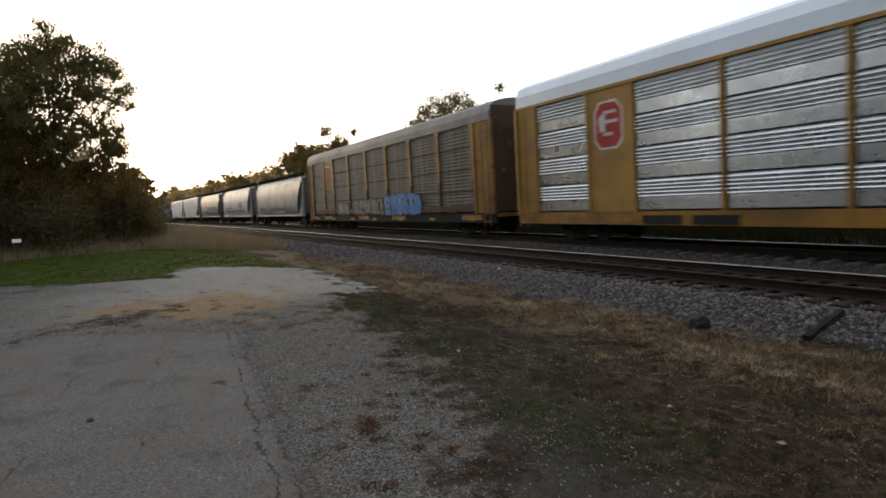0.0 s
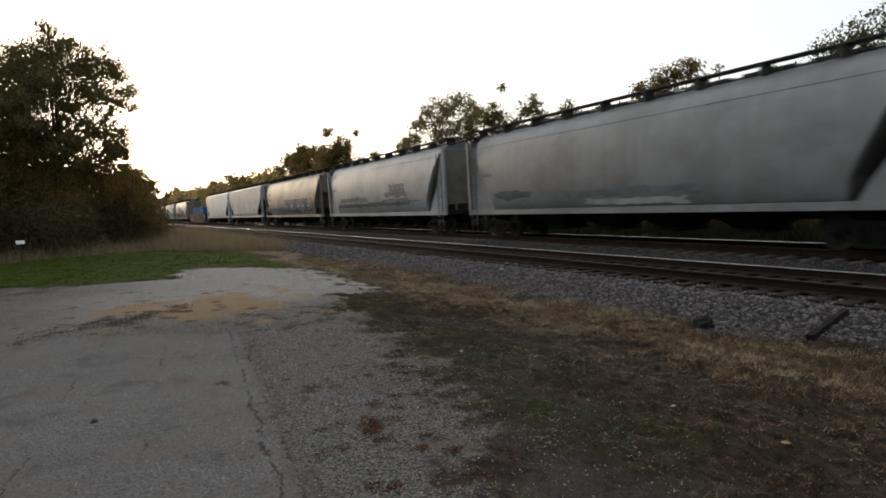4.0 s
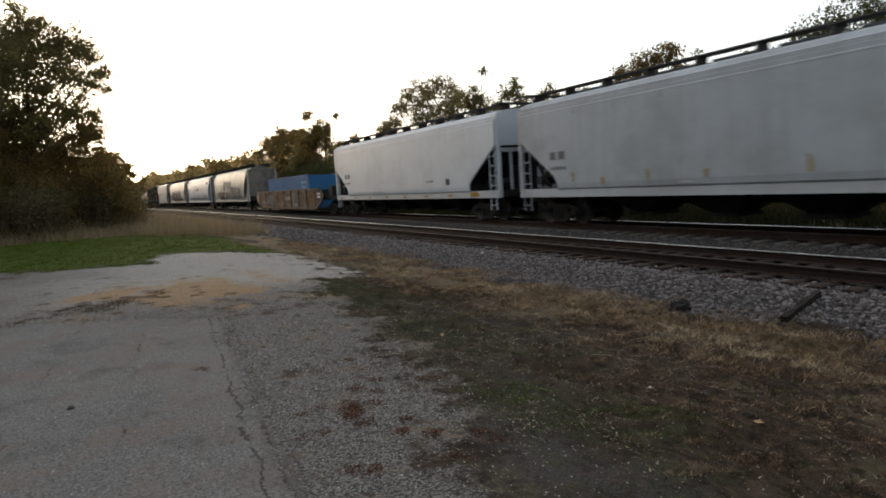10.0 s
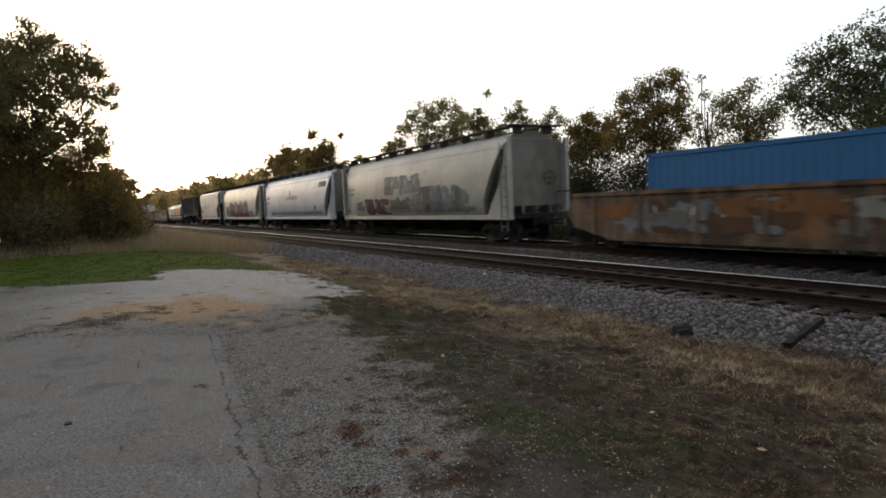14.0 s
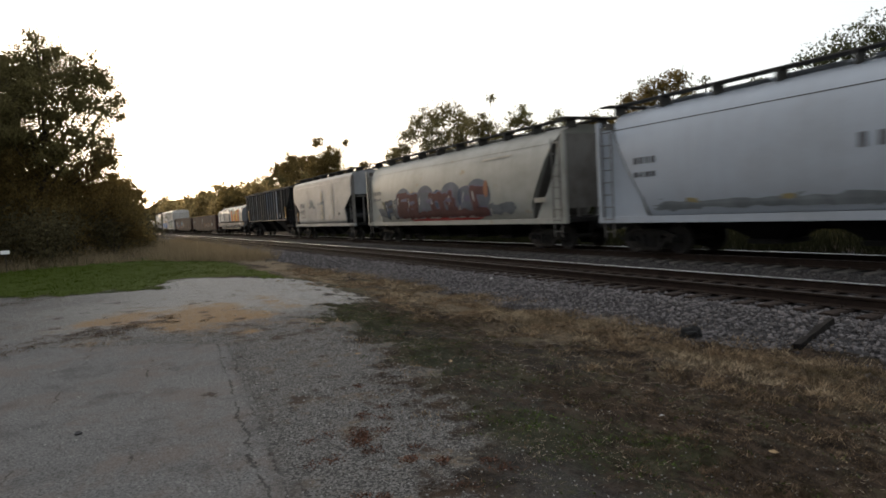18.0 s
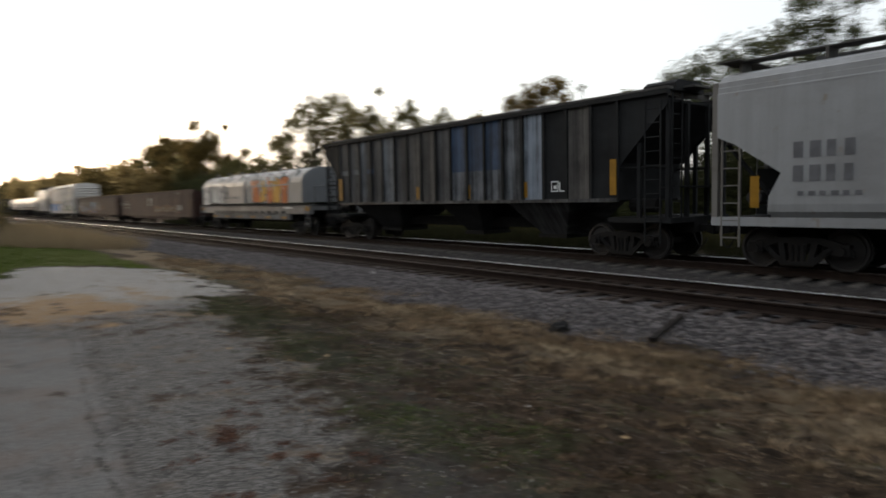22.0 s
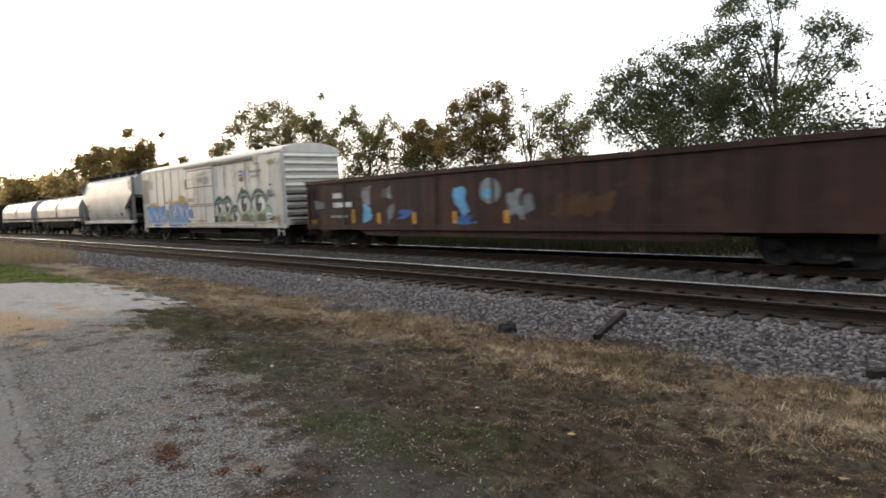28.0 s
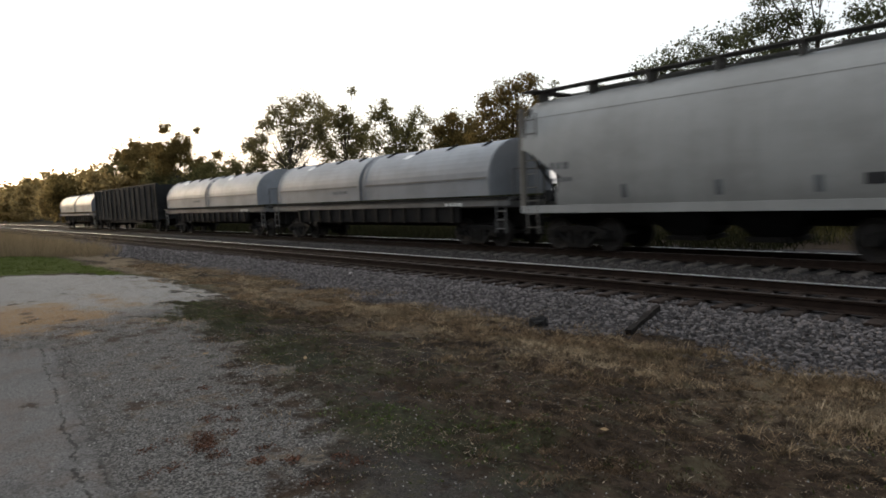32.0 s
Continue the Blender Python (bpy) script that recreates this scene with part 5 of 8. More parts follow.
def coil_car(L, label, hood_mat, art):
    car = thing("coil_car", label, "freight car", "cars of the train")
    half = L / 2
    if art:
        part("frame", Geo().both(-half, half, 1.30, 1.46, 1.12, 1.62).both(-half + 2.4, half - 2.4, 1.34, 1.42, 0.80, 1.12).box(-half, half, -1.3, 1.3, 1.3, 1.5), COIL_SILL, car)
    else:
        part("frame", Geo().both(-half, half, 1.30, 1.46, 1.36, 1.62).box(-half, half, -1.3, 1.3, 1.3, 1.5), COIL_SILL, car)
        part("side_girder", Geo().both(-half + 2.4, half - 2.4, 1.30, 1.38, 0.82, 1.36), IRON, car, "dark girder under the sill")
    part("centre_sill", Geo().box(-half + 0.1, half - 0.1, -0.35, 0.35, 0.62, 1.3), IRON, car)
    for i in range(13):
        x = -half + 2.7 + i * (L - 5.4) / 12
        pair("frame_rib", x - 0.05, x + 0.05, 1.38, 1.48, 0.80, 1.14 if art else 1.36, COIL_SILL if art else IRON, car)
        if art and i < 12:
            # flat black plates between the ribs stand for the shade inside oblong pockets
            w = (L - 5.4) / 12
            part("pocket_shade", Geo().box(x + 0.3 * w, x + 0.72 * w, -1.475, -1.455, 1.13, 1.27), SOOT_SHADE, car, "black plate for an oblong pocket's shade")
    # black strip put in for the shaded gap between covers and sill
    part("hood_gap_shade", Geo().both(-half, half, 1.44, 1.53, 1.58, 1.64), SOOT_SHADE, car, "black strip for the shaded gap under the covers")
    ring = [(-1.50, 1.70), (-1.50, 2.75), (-1.44, 2.95), (-1.25, 3.18), (-0.95, 3.36), (-0.5, 3.48), (0, 3.52), (0.5, 3.48), (0.95, 3.36), (1.25, 3.18), (1.44, 2.95), (1.50, 2.75), (1.50, 1.70)]
    if not art:
        # a fuller barrel with a low straight skirt
        turn = [math.pi * i / 22 for i in range(23)]
        ring = [(-1.50, 1.70)] + [(-1.50 * math.cos(w), 2.30 + 1.24 * math.sin(w)) for w in turn] + [(1.50, 1.70)]
    on_arc = lambda w, lift=0.0: (-(1.50 + lift) * math.cos(w), 2.30 + (1.24 + lift) * math.sin(w))
    lo, hi = -half + 0.75, half - 0.75
    for a, b in ((lo, -0.12), (0.12, hi)):
        hood = part("hood", Geo().along(ring, a, b), hood_mat, car, "rounded steel cover")
        rib = [(y * 1.02, z * 1.004 + 0.01) for y, z in ring]
        for x in (a + 0.08, b - 0.08):
            part("hood_rim", Geo().along(rib, x - 0.06, x + 0.06), hood_mat, hood)
        part("hood_seam", Geo().both(a + 0.1, b - 0.1, 1.485, 1.525, *((2.62, 2.67) if art else (2.24, 2.30))), hood_mat if art else COIL_SILL, hood)
        for x in (a + 1.6, (a + b) / 2, b - 1.6) if art else ():
            for y in (-0.95, 0.95):
                part("lifting_lug", Geo().box(x - 0.05, x + 0.05, y - 0.04, y + 0.04, 3.3, 3.62), COIL_SILL, hood)
            # the grimy strap over the shoulder of the cover
            part("hood_strap", Geo().along([(-1.512, 2.70), (-1.515, 2.76), (-1.45, 2.965), (-1.26, 3.195), (-0.96, 3.375), (-0.94, 3.35), (-1.24, 3.17), (-1.43, 2.94), (-1.49, 2.74)], x - 0.17, x + 0.17), COIL_SILL, hood, "grimy strap plate")
        for i in range(4):
            x = a + 0.9 + i * (b - a - 1.8) / 3
            foot, head = ((-1.40, 3.02), (-1.12, 3.34)) if art else (on_arc(0.98, 0.03), on_arc(1.28, 0.05))
            part("clamp", Geo().tube((x, *foot), (x + 0.10, *head), 0.035, 6), IRON, hood, "dark hold-down clamp")
        if not art:
            p, q = on_arc(0.80, 0.012), on_arc(0.98, 0.012)
            part("placard", Geo().add([(a + 2.2, *p), (a + 2.55, *p), (a + 2.65, *q), (a + 2.3, *q)], [(0, 1, 2, 3)]), CHALKY, hood, "small white placard")
        if art:
            part("stacking_bar", Geo().box((a + b) / 2 - 1.3, (a + b) / 2 + 1.3, -0.25, 0.25, 3.5, 3.60), COIL_SILL, hood)
    for s in (-1, 1):
        part("end_platform", Geo().box(*sorted((s * (half - 0.7), s * half)), -1.45, 1.45, 1.5, 1.56), IRON, car)
        part("end_rail", Geo().tube((s * half, -1.2, 1.5), (s * half, -1.2, 2.5), 0.03).tube((s * half, 1.2, 1.5), (s * half, 1.2, 2.5), 0.03).tube((s * half, -1.2, 2.5), (s * half, 1.2, 2.5), 0.03), COIL_SILL, car)
        ladder(car, s * (half - 0.35), -1.47, 0.5, 1.6, COIL_SILL, 0.4, 4)
        add_truck(car, s * (half - 1.9))
    add_coupler(car, half, 0.8)
    skin = Skin(car, lambda z: 1.50)
    if art:
        skin.tag(["orange", "amber"], 1.1, 5.7, 1.78, 2.98, 5, 21).tag(["white", "smoke", "white"], -7.2, -2.8, 1.75, 2.75, 5, 22)
        skin.bar("white", 3.5, 4.2, 2.9, 3.1)
    skin.print("ink_grey", -2.2, -1.0, 2.0, 0.12, 6, 3)
    f = Skin(car, lambda z: 1.505 if z < 1.2 else 1.465)
    if art:
        for i in range(6):
            f.bar("reflector", -half + 3.0 + i * (L - 6) / 5 - 0.28, -half + 3.0 + i * (L - 6) / 5 + 0.28, 0.86, 0.97)
        f.bar("reflector", -half + 0.1, -half + 0.65, 1.28, 1.5).bar("reflector", half - 0.65, half - 0.05, 1.28, 1.5)
    f.print("chalk", half - 3.0, half - 2.1, 1.38, 0.1, 4, 9)
    skin.done(), f.done()
    return car


def gondola(L, label, mat, top, low, ribs, seed, art, mark):
    car = thing("gondola_car", label, "freight car", "cars of the train")
    half = L / 2
    for q in (-1, 1):
        y0, y1 = sorted((q * 1.42, q * 1.50))
        part("side", Geo().box(-half, half, y0, y1, low, top - 0.06), mat, car)
        y0, y1 = sorted((q * 1.38, q * 1.56))
        part("top_chord", Geo().box(-half - 0.02, half + 0.02, y0, y1, top - 0.08, top + 0.06), mat, car)
        part("bottom_sill", Geo().box(-half, half, *sorted((q * 1.40, q * 1.53)), low - 0.04, low + 0.14), mat, car)
        part("belly_sill", Geo().across([(-half + 3.4, low), (half - 3.4, low), (half - 4.2, low - 0.26), (-half + 4.2, low - 0.26)], *sorted((q * 1.36, q * 1.44))), mat, car)
        for i in range(ribs):
            x = -half + 0.12 + i * (L - 0.24) / (ribs - 1)
            part("side_post", Geo().box(x - 0.06, x + 0.06, *sorted((q * 1.49, q * (1.58 if seed == 3 else 1.525))), low, top - 0.06), mat, car)
    for s in (-1, 1):
        part("end", Geo().box(*sorted((s * (half - 0.08), s * half)), -1.42, 1.42, low, top - 0.06), mat, car)
        for z in (low + 0.5, low + 1.1):
            part("end_rib", Geo().box(*sorted((s * half, s * (half + 0.08))), -1.42, 1.42, z, z + 0.12), mat, car)
        ladder(car, s * (half - 0.4), -1.54, 0.5, top - 0.2, mat, 0.42, 6)
        add_truck(car, s * (half - 1.9))
    part("floor", Geo().box(-half + 0.08, half - 0.08, -1.42, 1.42, low, low + 0.06), IRON, car)
    if art == 2:
        # a heap of scrap that just shows over the side
        rows = []
        for i in range(45):
            x = -half + 0.3 + i * (L - 0.6) / 44
            h = top - 0.30 + 0.42 * noise.noise(Vector((x * 0.55, 7.0, 0))) + 0.22 * noise.noise(Vector((x * 1.9, 3.0, 0)))
            rows.append([(x, -1.36, low + 0.07), (x, 1.36, low + 0.07), (x, 1.36, h - 0.25), (x, 0.5, h), (x, -0.4, h + 0.06), (x, -1.0, h - 0.08), (x, -1.36, h - 0.3)])
        part("scrap_load", Geo().loft(rows), RUST_LOAD, car, "heaped rusty scrap load")
    part("centre_sill", Geo().box(-half, half, -0.35, 0.35, 0.6, low), IRON, car)
    brake_wheel(car, half + 0.12, 0.5, top - 0.5)
    add_coupler(car, half, 0.8)
    skin = Skin(car, lambda z: 1.503 if ribs < 12 else 1.507)
    if art == 1:
        skin.oval("smoke", -0.45, 1.95, 0.36, 0.36).bar("umber", -0.72, -0.2, 1.80, 1.86).bar("umber", -0.72, -0.2, 1.98, 2.04).smear("grey", -10.6, -9.5, 1.65, 2.0, 31)
        skin.print("smoke", -8.8, -8.0, 2.05, 0.14, 3, 35).print("smoke", -8.9, -7.6, 1.75, 0.14, 5, 36).print("smoke", -8.9, -7.8, 1.45, 0.1, 5, 37).print("smoke", 6.9, 8.0, 2.52, 0.05, 8, 38)
        skin.bar("smoke", 7.1, 7.95, 1.3, 1.65).bar("grey", 7.16, 7.9, 1.36, 1.6).bar("red", 7.1, 7.6, 1.05, 1.16).smear("umber", 0.6, 7.0, 1.0, 1.75, 39)
        for i in range(7):
            skin.smear("grey", 1.5 + 0.8 * i, 2.0 + 0.8 * i, 1.12 + 0.12 * (i % 3), 1.34 + 0.12 * (i % 3), 60 + i)
        skin.smear("umber", 6.2, 6.9, 1.5, 2.2, 41).smear("umber", 9.9, 10.8, 1.2, 2.3, 42)
    if art == 2:
        for key, x, a, b, w in (("sky", -6.35, 1.0, 1.8, 0.34), ("smoke", -6.4, 1.6, 2.42, 0.30), ("smoke", -5.2, 1.75, 2.45, 0.34), ("grey", -4.95, 0.95, 1.9, 0.26), ("blue", -4.1, 1.15, 1.6, 0.48),
                                ("sky", -1.35, 1.2, 2.25, 0.34), ("blue", -1.2, 0.88, 1.25, 0.48), ("smoke", 0.85, 1.1, 2.1, 0.34), ("grey", 1.35, 1.2, 2.0, 0.28), ("grey", -9.6, 1.5, 2.0, 0.6)):
            skin.smear(key, x - w, x + w, a, b, int(10 * x) + 200)
        skin.oval("smoke", -0.1, 2.0, 0.42, 0.40).smear("sky", -0.46, 0.1, 1.75, 2.15, 44).smear("umber", 2.2, 4.4, 1.1, 1.9, 43)
        for x in (-5.75, -3.75, -1.75, 0.45):
            skin.bar("amber", x, x + 0.16, 1.0, 1.40)
    if mark:
        skin.print("white", -8.6, -8.0, 2.02, 0.2, 2, seed, 0.85).print("white", -8.6, -7.3, 1.66, 0.19, 6, seed + 1, 0.85).print("smoke", -8.8, -7.6, 1.25, 0.09, 3, seed + 2, 0.95)
        skin.bar("reflector", -half + 0.3, -half + 0.75, low + 0.18, low + 0.36).bar("reflector", -7.35, -7.15, low + 0.2, low + 0.75)
    skin.done()
    return car


def ribbed_hopper(L):
    car = thing("covered_hopper_car", "soot-black ribbed covered hopper car with faded blue panels", "freight car", "cars of the train")
    half = L / 2
    inset = [(1.5, 1.62), (2.5, 1.5), (2.56, 1.36), (4.2, 0.05), (4.4, 0.05)]
    n = 17
    x0, x1 = -half + 1.5, half - 1.55
    step = (x1 - x0) / n
    tone = [SOOT_GREY, SOOT_GREY, SOOT_STREAK, SOOT_GREY, SOOT_STREAK, SOOT_GREY, SOOT_WARM, SOOT_WARM, SOOT_GREY, SOOT_BLUE, SOOT_BLUE, SOOT_BLUE, SOOT_STREAK, SOOT_PALE, SOOT_SHADE, SOOT_WARM, SOOT_SHADE]
    part("body", Geo().along([(-1.46, 1.6), (-1.46, 4.26), (0, 4.42), (1.46, 4.26), (1.46, 1.6)], x0, x1), SOOT_SHADE, car)
    for i in range(n):
        a, b = x0 + i * step, x0 + (i + 1) * step
        if 9 <= i <= 11:
            part("side_panel", Geo().box(a, b, -1.50, -1.455, 2.65, 4.26), SOOT_BLUE, car, "faded blue steel panel")
            part("side_panel", Geo().box(a, b, -1.50, -1.455, 1.6, 2.65), SOOT_STREAK, car)
        else:
            part("side_panel", Geo().box(a, b, -1.50, -1.455, 1.6, 4.26), tone[i], car)
    for i in range(n + 1):
        x = x0 + i * step
        part("side_rib", Geo().box(x - 0.045, x + 0.045, -1.575, -1.495, 1.58, 4.28), SOOT_SHADE, car)
    part("off_side", Geo().box(x0, x1, 1.455, 1.55, 1.6, 4.26), SOOT_SHADE, car)
    pair("top_chord", -half + 0.05, half - 0.05, 1.44, 1.60, 4.24, 4.36, SOOT_SHADE, car)
    pair("bottom_chord", x0, x1, 1.44, 1.59, 1.56, 1.66, SOOT_GREY, car)
    part("centre_sill", Geo().box(-half, half, -0.34, 0.34, 0.72, 1.06), IRON, car)
    for s in (-1, 1):
        xs = lambda d: s * (half - d)
        for q in (-1, 1):
            prof = [(xs(1.5), 2.52), (xs(1.5), 4.26), (xs(0.08), 4.26), (xs(0.08), 4.0)]
            part("end_gusset", Geo().across(prof, *sorted((q * 1.47, q * 1.50))), SOOT_SHADE, car)
        part("slope_sheet", Geo().across([(xs(0.1), 4.12), (xs(0.1), 4.06), (xs(2.6), 1.55), (xs(2.6), 1.62)], -1.46, 1.46), SOOT_SHADE, car)
        for y in (-1.38, -0.5, 0.5, 1.38):
            part("end_post", Geo().box(*sorted((xs(0.18), xs(0.08))), y - 0.05, y + 0.05, 1.0, 4.14), SOOT_SHADE, car)
        for y in (-1.38, 1.38):
            part("end_post", Geo().box(*sorted((xs(1.02), xs(0.92))), y - 0.05, y + 0.05, 1.0, 3.1), SOOT_SHADE, car)
            part("end_rail", Geo().tube((xs(0.1), y, 2.45), (xs(1.6), y, 2.45), 0.035, 6), SOOT_SHADE, car)
        part("end_platform", Geo().box(*sorted((xs(1.9), xs(0.0))), -1.46, 1.46, 1.0, 1.14), SOOT_SHADE, car)
        part("end_walk", Geo().box(*sorted((xs(0.5), xs(-0.05))), -1.2, 1.2, 1.9, 1.95), SOOT_SHADE, car)
        part("brake_cylinder", Geo().tube((xs(0.7), -0.9, 1.45), (xs(1.5), -0.9, 1.45), 0.19, 10), IRON, car)
        ladder(car, xs(0.06), -1.1, 1.0, 4.3, SOOT_SHADE, 0.45, 9, endwise=True)
        ladder(car, xs(0.5), -1.50, 0.5, 4.1, SOOT_SHADE, 0.45, 10)
        part("reflector", Geo().box(*sorted((xs(1.75), xs(1.55))), -1.60, -1.57, 1.75, 2.7), REFLECT, car, "weathered yellow reflector strip")
        add_truck(car, xs(1.75))
    for cx, hw, bw in ((-4.7, 1.72, 0.7), (0.65, 1.05, 0.4), (4.4, 1.3, 0.5)):
        bay = part("hopper_bay", Geo().loft([[(cx + sx * a, sy * b, z) for sx, sy in ((-1, -1), (1, -1), (1, 1), (-1, 1))] for a, b, z in ((bw, 0.6, 0.55), (hw, 1.42, 1.58))]), SOOT_GREY if cx > 1 else SOOT_SHADE, car)
        part("outlet_gate", Geo().box(cx - bw - 0.08, cx + bw + 0.08, -0.7, 0.7, 0.44, 0.56), IRON, bay)
    part("roof_walk", Geo().box(-half - 0.02, half + 0.02, -0.4, 0.4, 4.50, 4.55).both(-half + 0.3, half - 0.3, 0.9, 1.2, 4.44, 4.50), GRATING, car)
    for i in range(12):
        x = -half + 0.5 + i * (L - 1) / 11
        part("walk_bracket", Geo().box(x - 0.03, x + 0.03, -1.2, 1.2, 4.3, 4.50), GRATING, car)
    part("roof_hatch", Geo().along([(-0.8, 4.42), (-0.78, 4.62), (-0.6, 4.72), (0.4, 4.72), (0.58, 4.62), (0.6, 4.42)], half - 1.25, half - 0.3), SOOT_SHADE, car, "raised hatch cover")
    add_coupler(car, half, 0.85)
    skin = Skin(car, lambda z: 1.502)
    for a in (5.08, 5.40):
        # two small outlined squares
        skin.bar("chalk", a, a + 0.28, 1.88, 1.91).bar("chalk", a, a + 0.03, 1.91, 2.16).bar("chalk", a + 0.25, a + 0.28, 1.91, 2.16)
        if a < 5.2:
            skin.bar("chalk", a, a + 0.28, 2.16, 2.19).bar("chalk", a + 0.1, a + 0.22, 1.96, 2.06)
    for x in (-4.1, -1.7, 1.25, 3.95):
        skin.bar("reflector", x, x + 0.16, 1.72, 2.2)
    for x in (-7.3, -6.3, -5.2):
        skin.bar("navy" if x > -6 else "grey", x, x + 0.5, 2.85, 3.05)
    skin.done()
    return car


def well_car(L):
    car = thing("well_car", "rust-brown graffitied container well car", "freight car", "cars of the train")
    half = L / 2
    a, b = -half + 1.4, half - 3.1
    for q in (-1, 1):
        prof = [(a - 0.4, 1.2), (a, 1.84), (b, 1.84), (b + 0.7, 1.3), (b + 0.4, 0.9), (b - 0.9, 0.38), (a + 1.6, 0.38), (a, 0.75)]
        part("side_beam", Geo().across(prof, *sorted((q * 1.40, q * 1.52))), WELL_M, car, "rust and graffiti covered side beam")
        part("top_chord", Geo().box(a, b, *sorted((q * 1.36, q * 1.58)), 1.76, 1.88), WELL_M, car)
        part("bottom_chord", Geo().box(a + 1.6, b - 0.9, *sorted((q * 1.3, q * 1.56)), 0.34, 0.46), WELL_M, car)
        for i in range(9):
            x = a + 1.0 + i * (b - a - 2.0) / 8
            part("side_post", Geo().box(x - 0.06, x + 0.06, *sorted((q * 1.51, q * 1.57)), 0.5, 1.78), WELL_M, car)
    part("well_floor", Geo().box(a + 1.2, b - 0.6, -1.35, 1.35, 0.34, 0.42), IRON, car)
    for s, d in ((-1, a), (1, b)):
        xa, xb = sorted((d, s * half))
        part("end_platform", Geo().box(xa, xb, -1.25, 1.25, 1.06, 1.26).box(xa, xb, -0.4, 0.4, 0.7, 1.06), SOOT_SHADE, car)
        part("end_wall", Geo().box(*sorted((d - s * 0.5, d + s * 0.1)), -1.4, 1.4, 1.0, 1.75), SOOT_SHADE, car)
        for y in (-1.25, 1.25):
            part("grab_rail", Geo().tube((s * (half - 0.1), y, 1.2), (s * (half - 0.1), y, 2.0), 0.025).tube((s * (half - 1.0), y, 1.2), (s * (half - 1.0), y, 2.0), 0.025).tube((s * (half - 1.0), y, 2.0), (s * (half - 0.1), y, 2.0), 0.025), SOOT_SHADE, car)
        add_truck(car, s * (half - 1.5))
    part("brake_stand", Geo().box(half - 1.6, half - 0.9, -1.3, -0.6, 1.26, 1.95), SOOT_SHADE, car)
    skin = Skin(car, lambda z: 1.525)
    skin.smear("umber", -1.8, 3.2, 0.6, 1.6, 41).smear("grey", -8.4, -3.4, 0.6, 1.55, 42).smear("umber", 4.6, 7.6, 0.7, 1.6, 43).smear("umber", -5.2, -2.2, 0.5, 1.3, 46).tag(["grey", "umber"], 1.6, 4.4, 0.6, 1.6, 2, 44, "umber").tag(["umber", "grey"], -6.5, -2.5, 0.7, 1.5, 4, 45, "umber")
    skin.smear("rust_orange", -4.6, -0.6, 0.95, 1.7, 61).smear("dun", 1.4, 3.4, 0.65, 1.6, 62).smear("dun", -1.4, -0.3, 0.55, 1.2, 63).smear("rust_orange", 5.4, 8.2, 0.85, 1.72, 64).smear("umber", -3.4, -1.8, 0.7, 1.3, 68).smear("rust_orange", 6.6, 7.2, 0.7, 1.0, 65).smear("umber", 3.2, 5.2, 0.8, 1.5, 69).smear("slate", -6.6, -5.2, 0.7, 1.2, 70).smear("drip", -1.0, 1.2, 0.9, 1.5, 71).smear("umber", 6.0, 7.0, 1.1, 1.6, 72).smear("rust_orange", -9.0, -7.0, 0.9, 1.6, 66).smear("dun", -7.6, -5.0, 0.9, 1.3, 67)
    skin.print("chalk", 7.9, 8.7, 1.42, 0.1, 1, 3, 0.9).print("chalk", 7.9, 8.7, 1.2, 0.1, 1, 4, 0.9).bar("umber", 7.2, 7.8, 1.0, 1.3)
    skin.done()
    add_coupler(car, half, 0.6)
    return car


def container():
    box = thing("shipping_container", "blue corrugated steel shipping container in the well car", "container")
    half = 6.05
    wave = []
    n = 44
    for q in (-1, 1):
        g = Geo()
        for i in range(n):
            xa = -half + 0.12 + i * (2 * half - 0.24) / n
            d = (2 * half - 0.24) / n
            for p0, p1, y0, y1 in ((0, 0.3, 1.20, 1.20), (0.3, 0.5, 1.20, 1.188), (0.5, 0.8, 1.188, 1.188), (0.8, 1.0, 1.188, 1.20)):
                g.add([(xa + p0 * d, q * y0, 0.55), (xa + p1 * d, q * y1, 0.55), (xa + p1 * d, q * y1, 2.86), (xa + p0 * d, q * y0, 2.86)], [(0, 1, 2, 3) if q < 0 else (3, 2, 1, 0)])
        part("corrugated_side", g, BLUE, box)
    part("roof_panel", Geo().box(-half + 0.05, half - 0.05, -1.19, 1.19, 2.84, 2.90), BLUE, box)
    part("floor_frame", Geo().box(-half, half, -1.2, 1.2, 0.43, 0.56), BLUE, box)
    part("top_rail", Geo().both(-half, half, 1.15, 1.22, 2.84, 2.96), BLUE, box)
    for s in (-1, 1):
        part("end_panel", Geo().box(*sorted((s * (half - 0.06), s * (half - 0.02))), -1.15, 1.15, 0.5, 2.9), BLUE, box)
        for q in (-1, 1):
            part("corner_post", Geo().box(*sorted((s * (half - 0.12), s * half)), *sorted((q * 1.1, q * 1.22)), 0.43, 2.96), BLUE, box)
    skin = Skin(box, lambda z: 1.215)
    skin.print("sky", 4.2, 5.6, 2.3, 0.18, 4, 3).print("sky", 4.2, 5.4, 2.0, 0.12, 5, 4).bar("sky", 4.4, 5.4, 1.98, 2.0)
    skin.done()
    return box


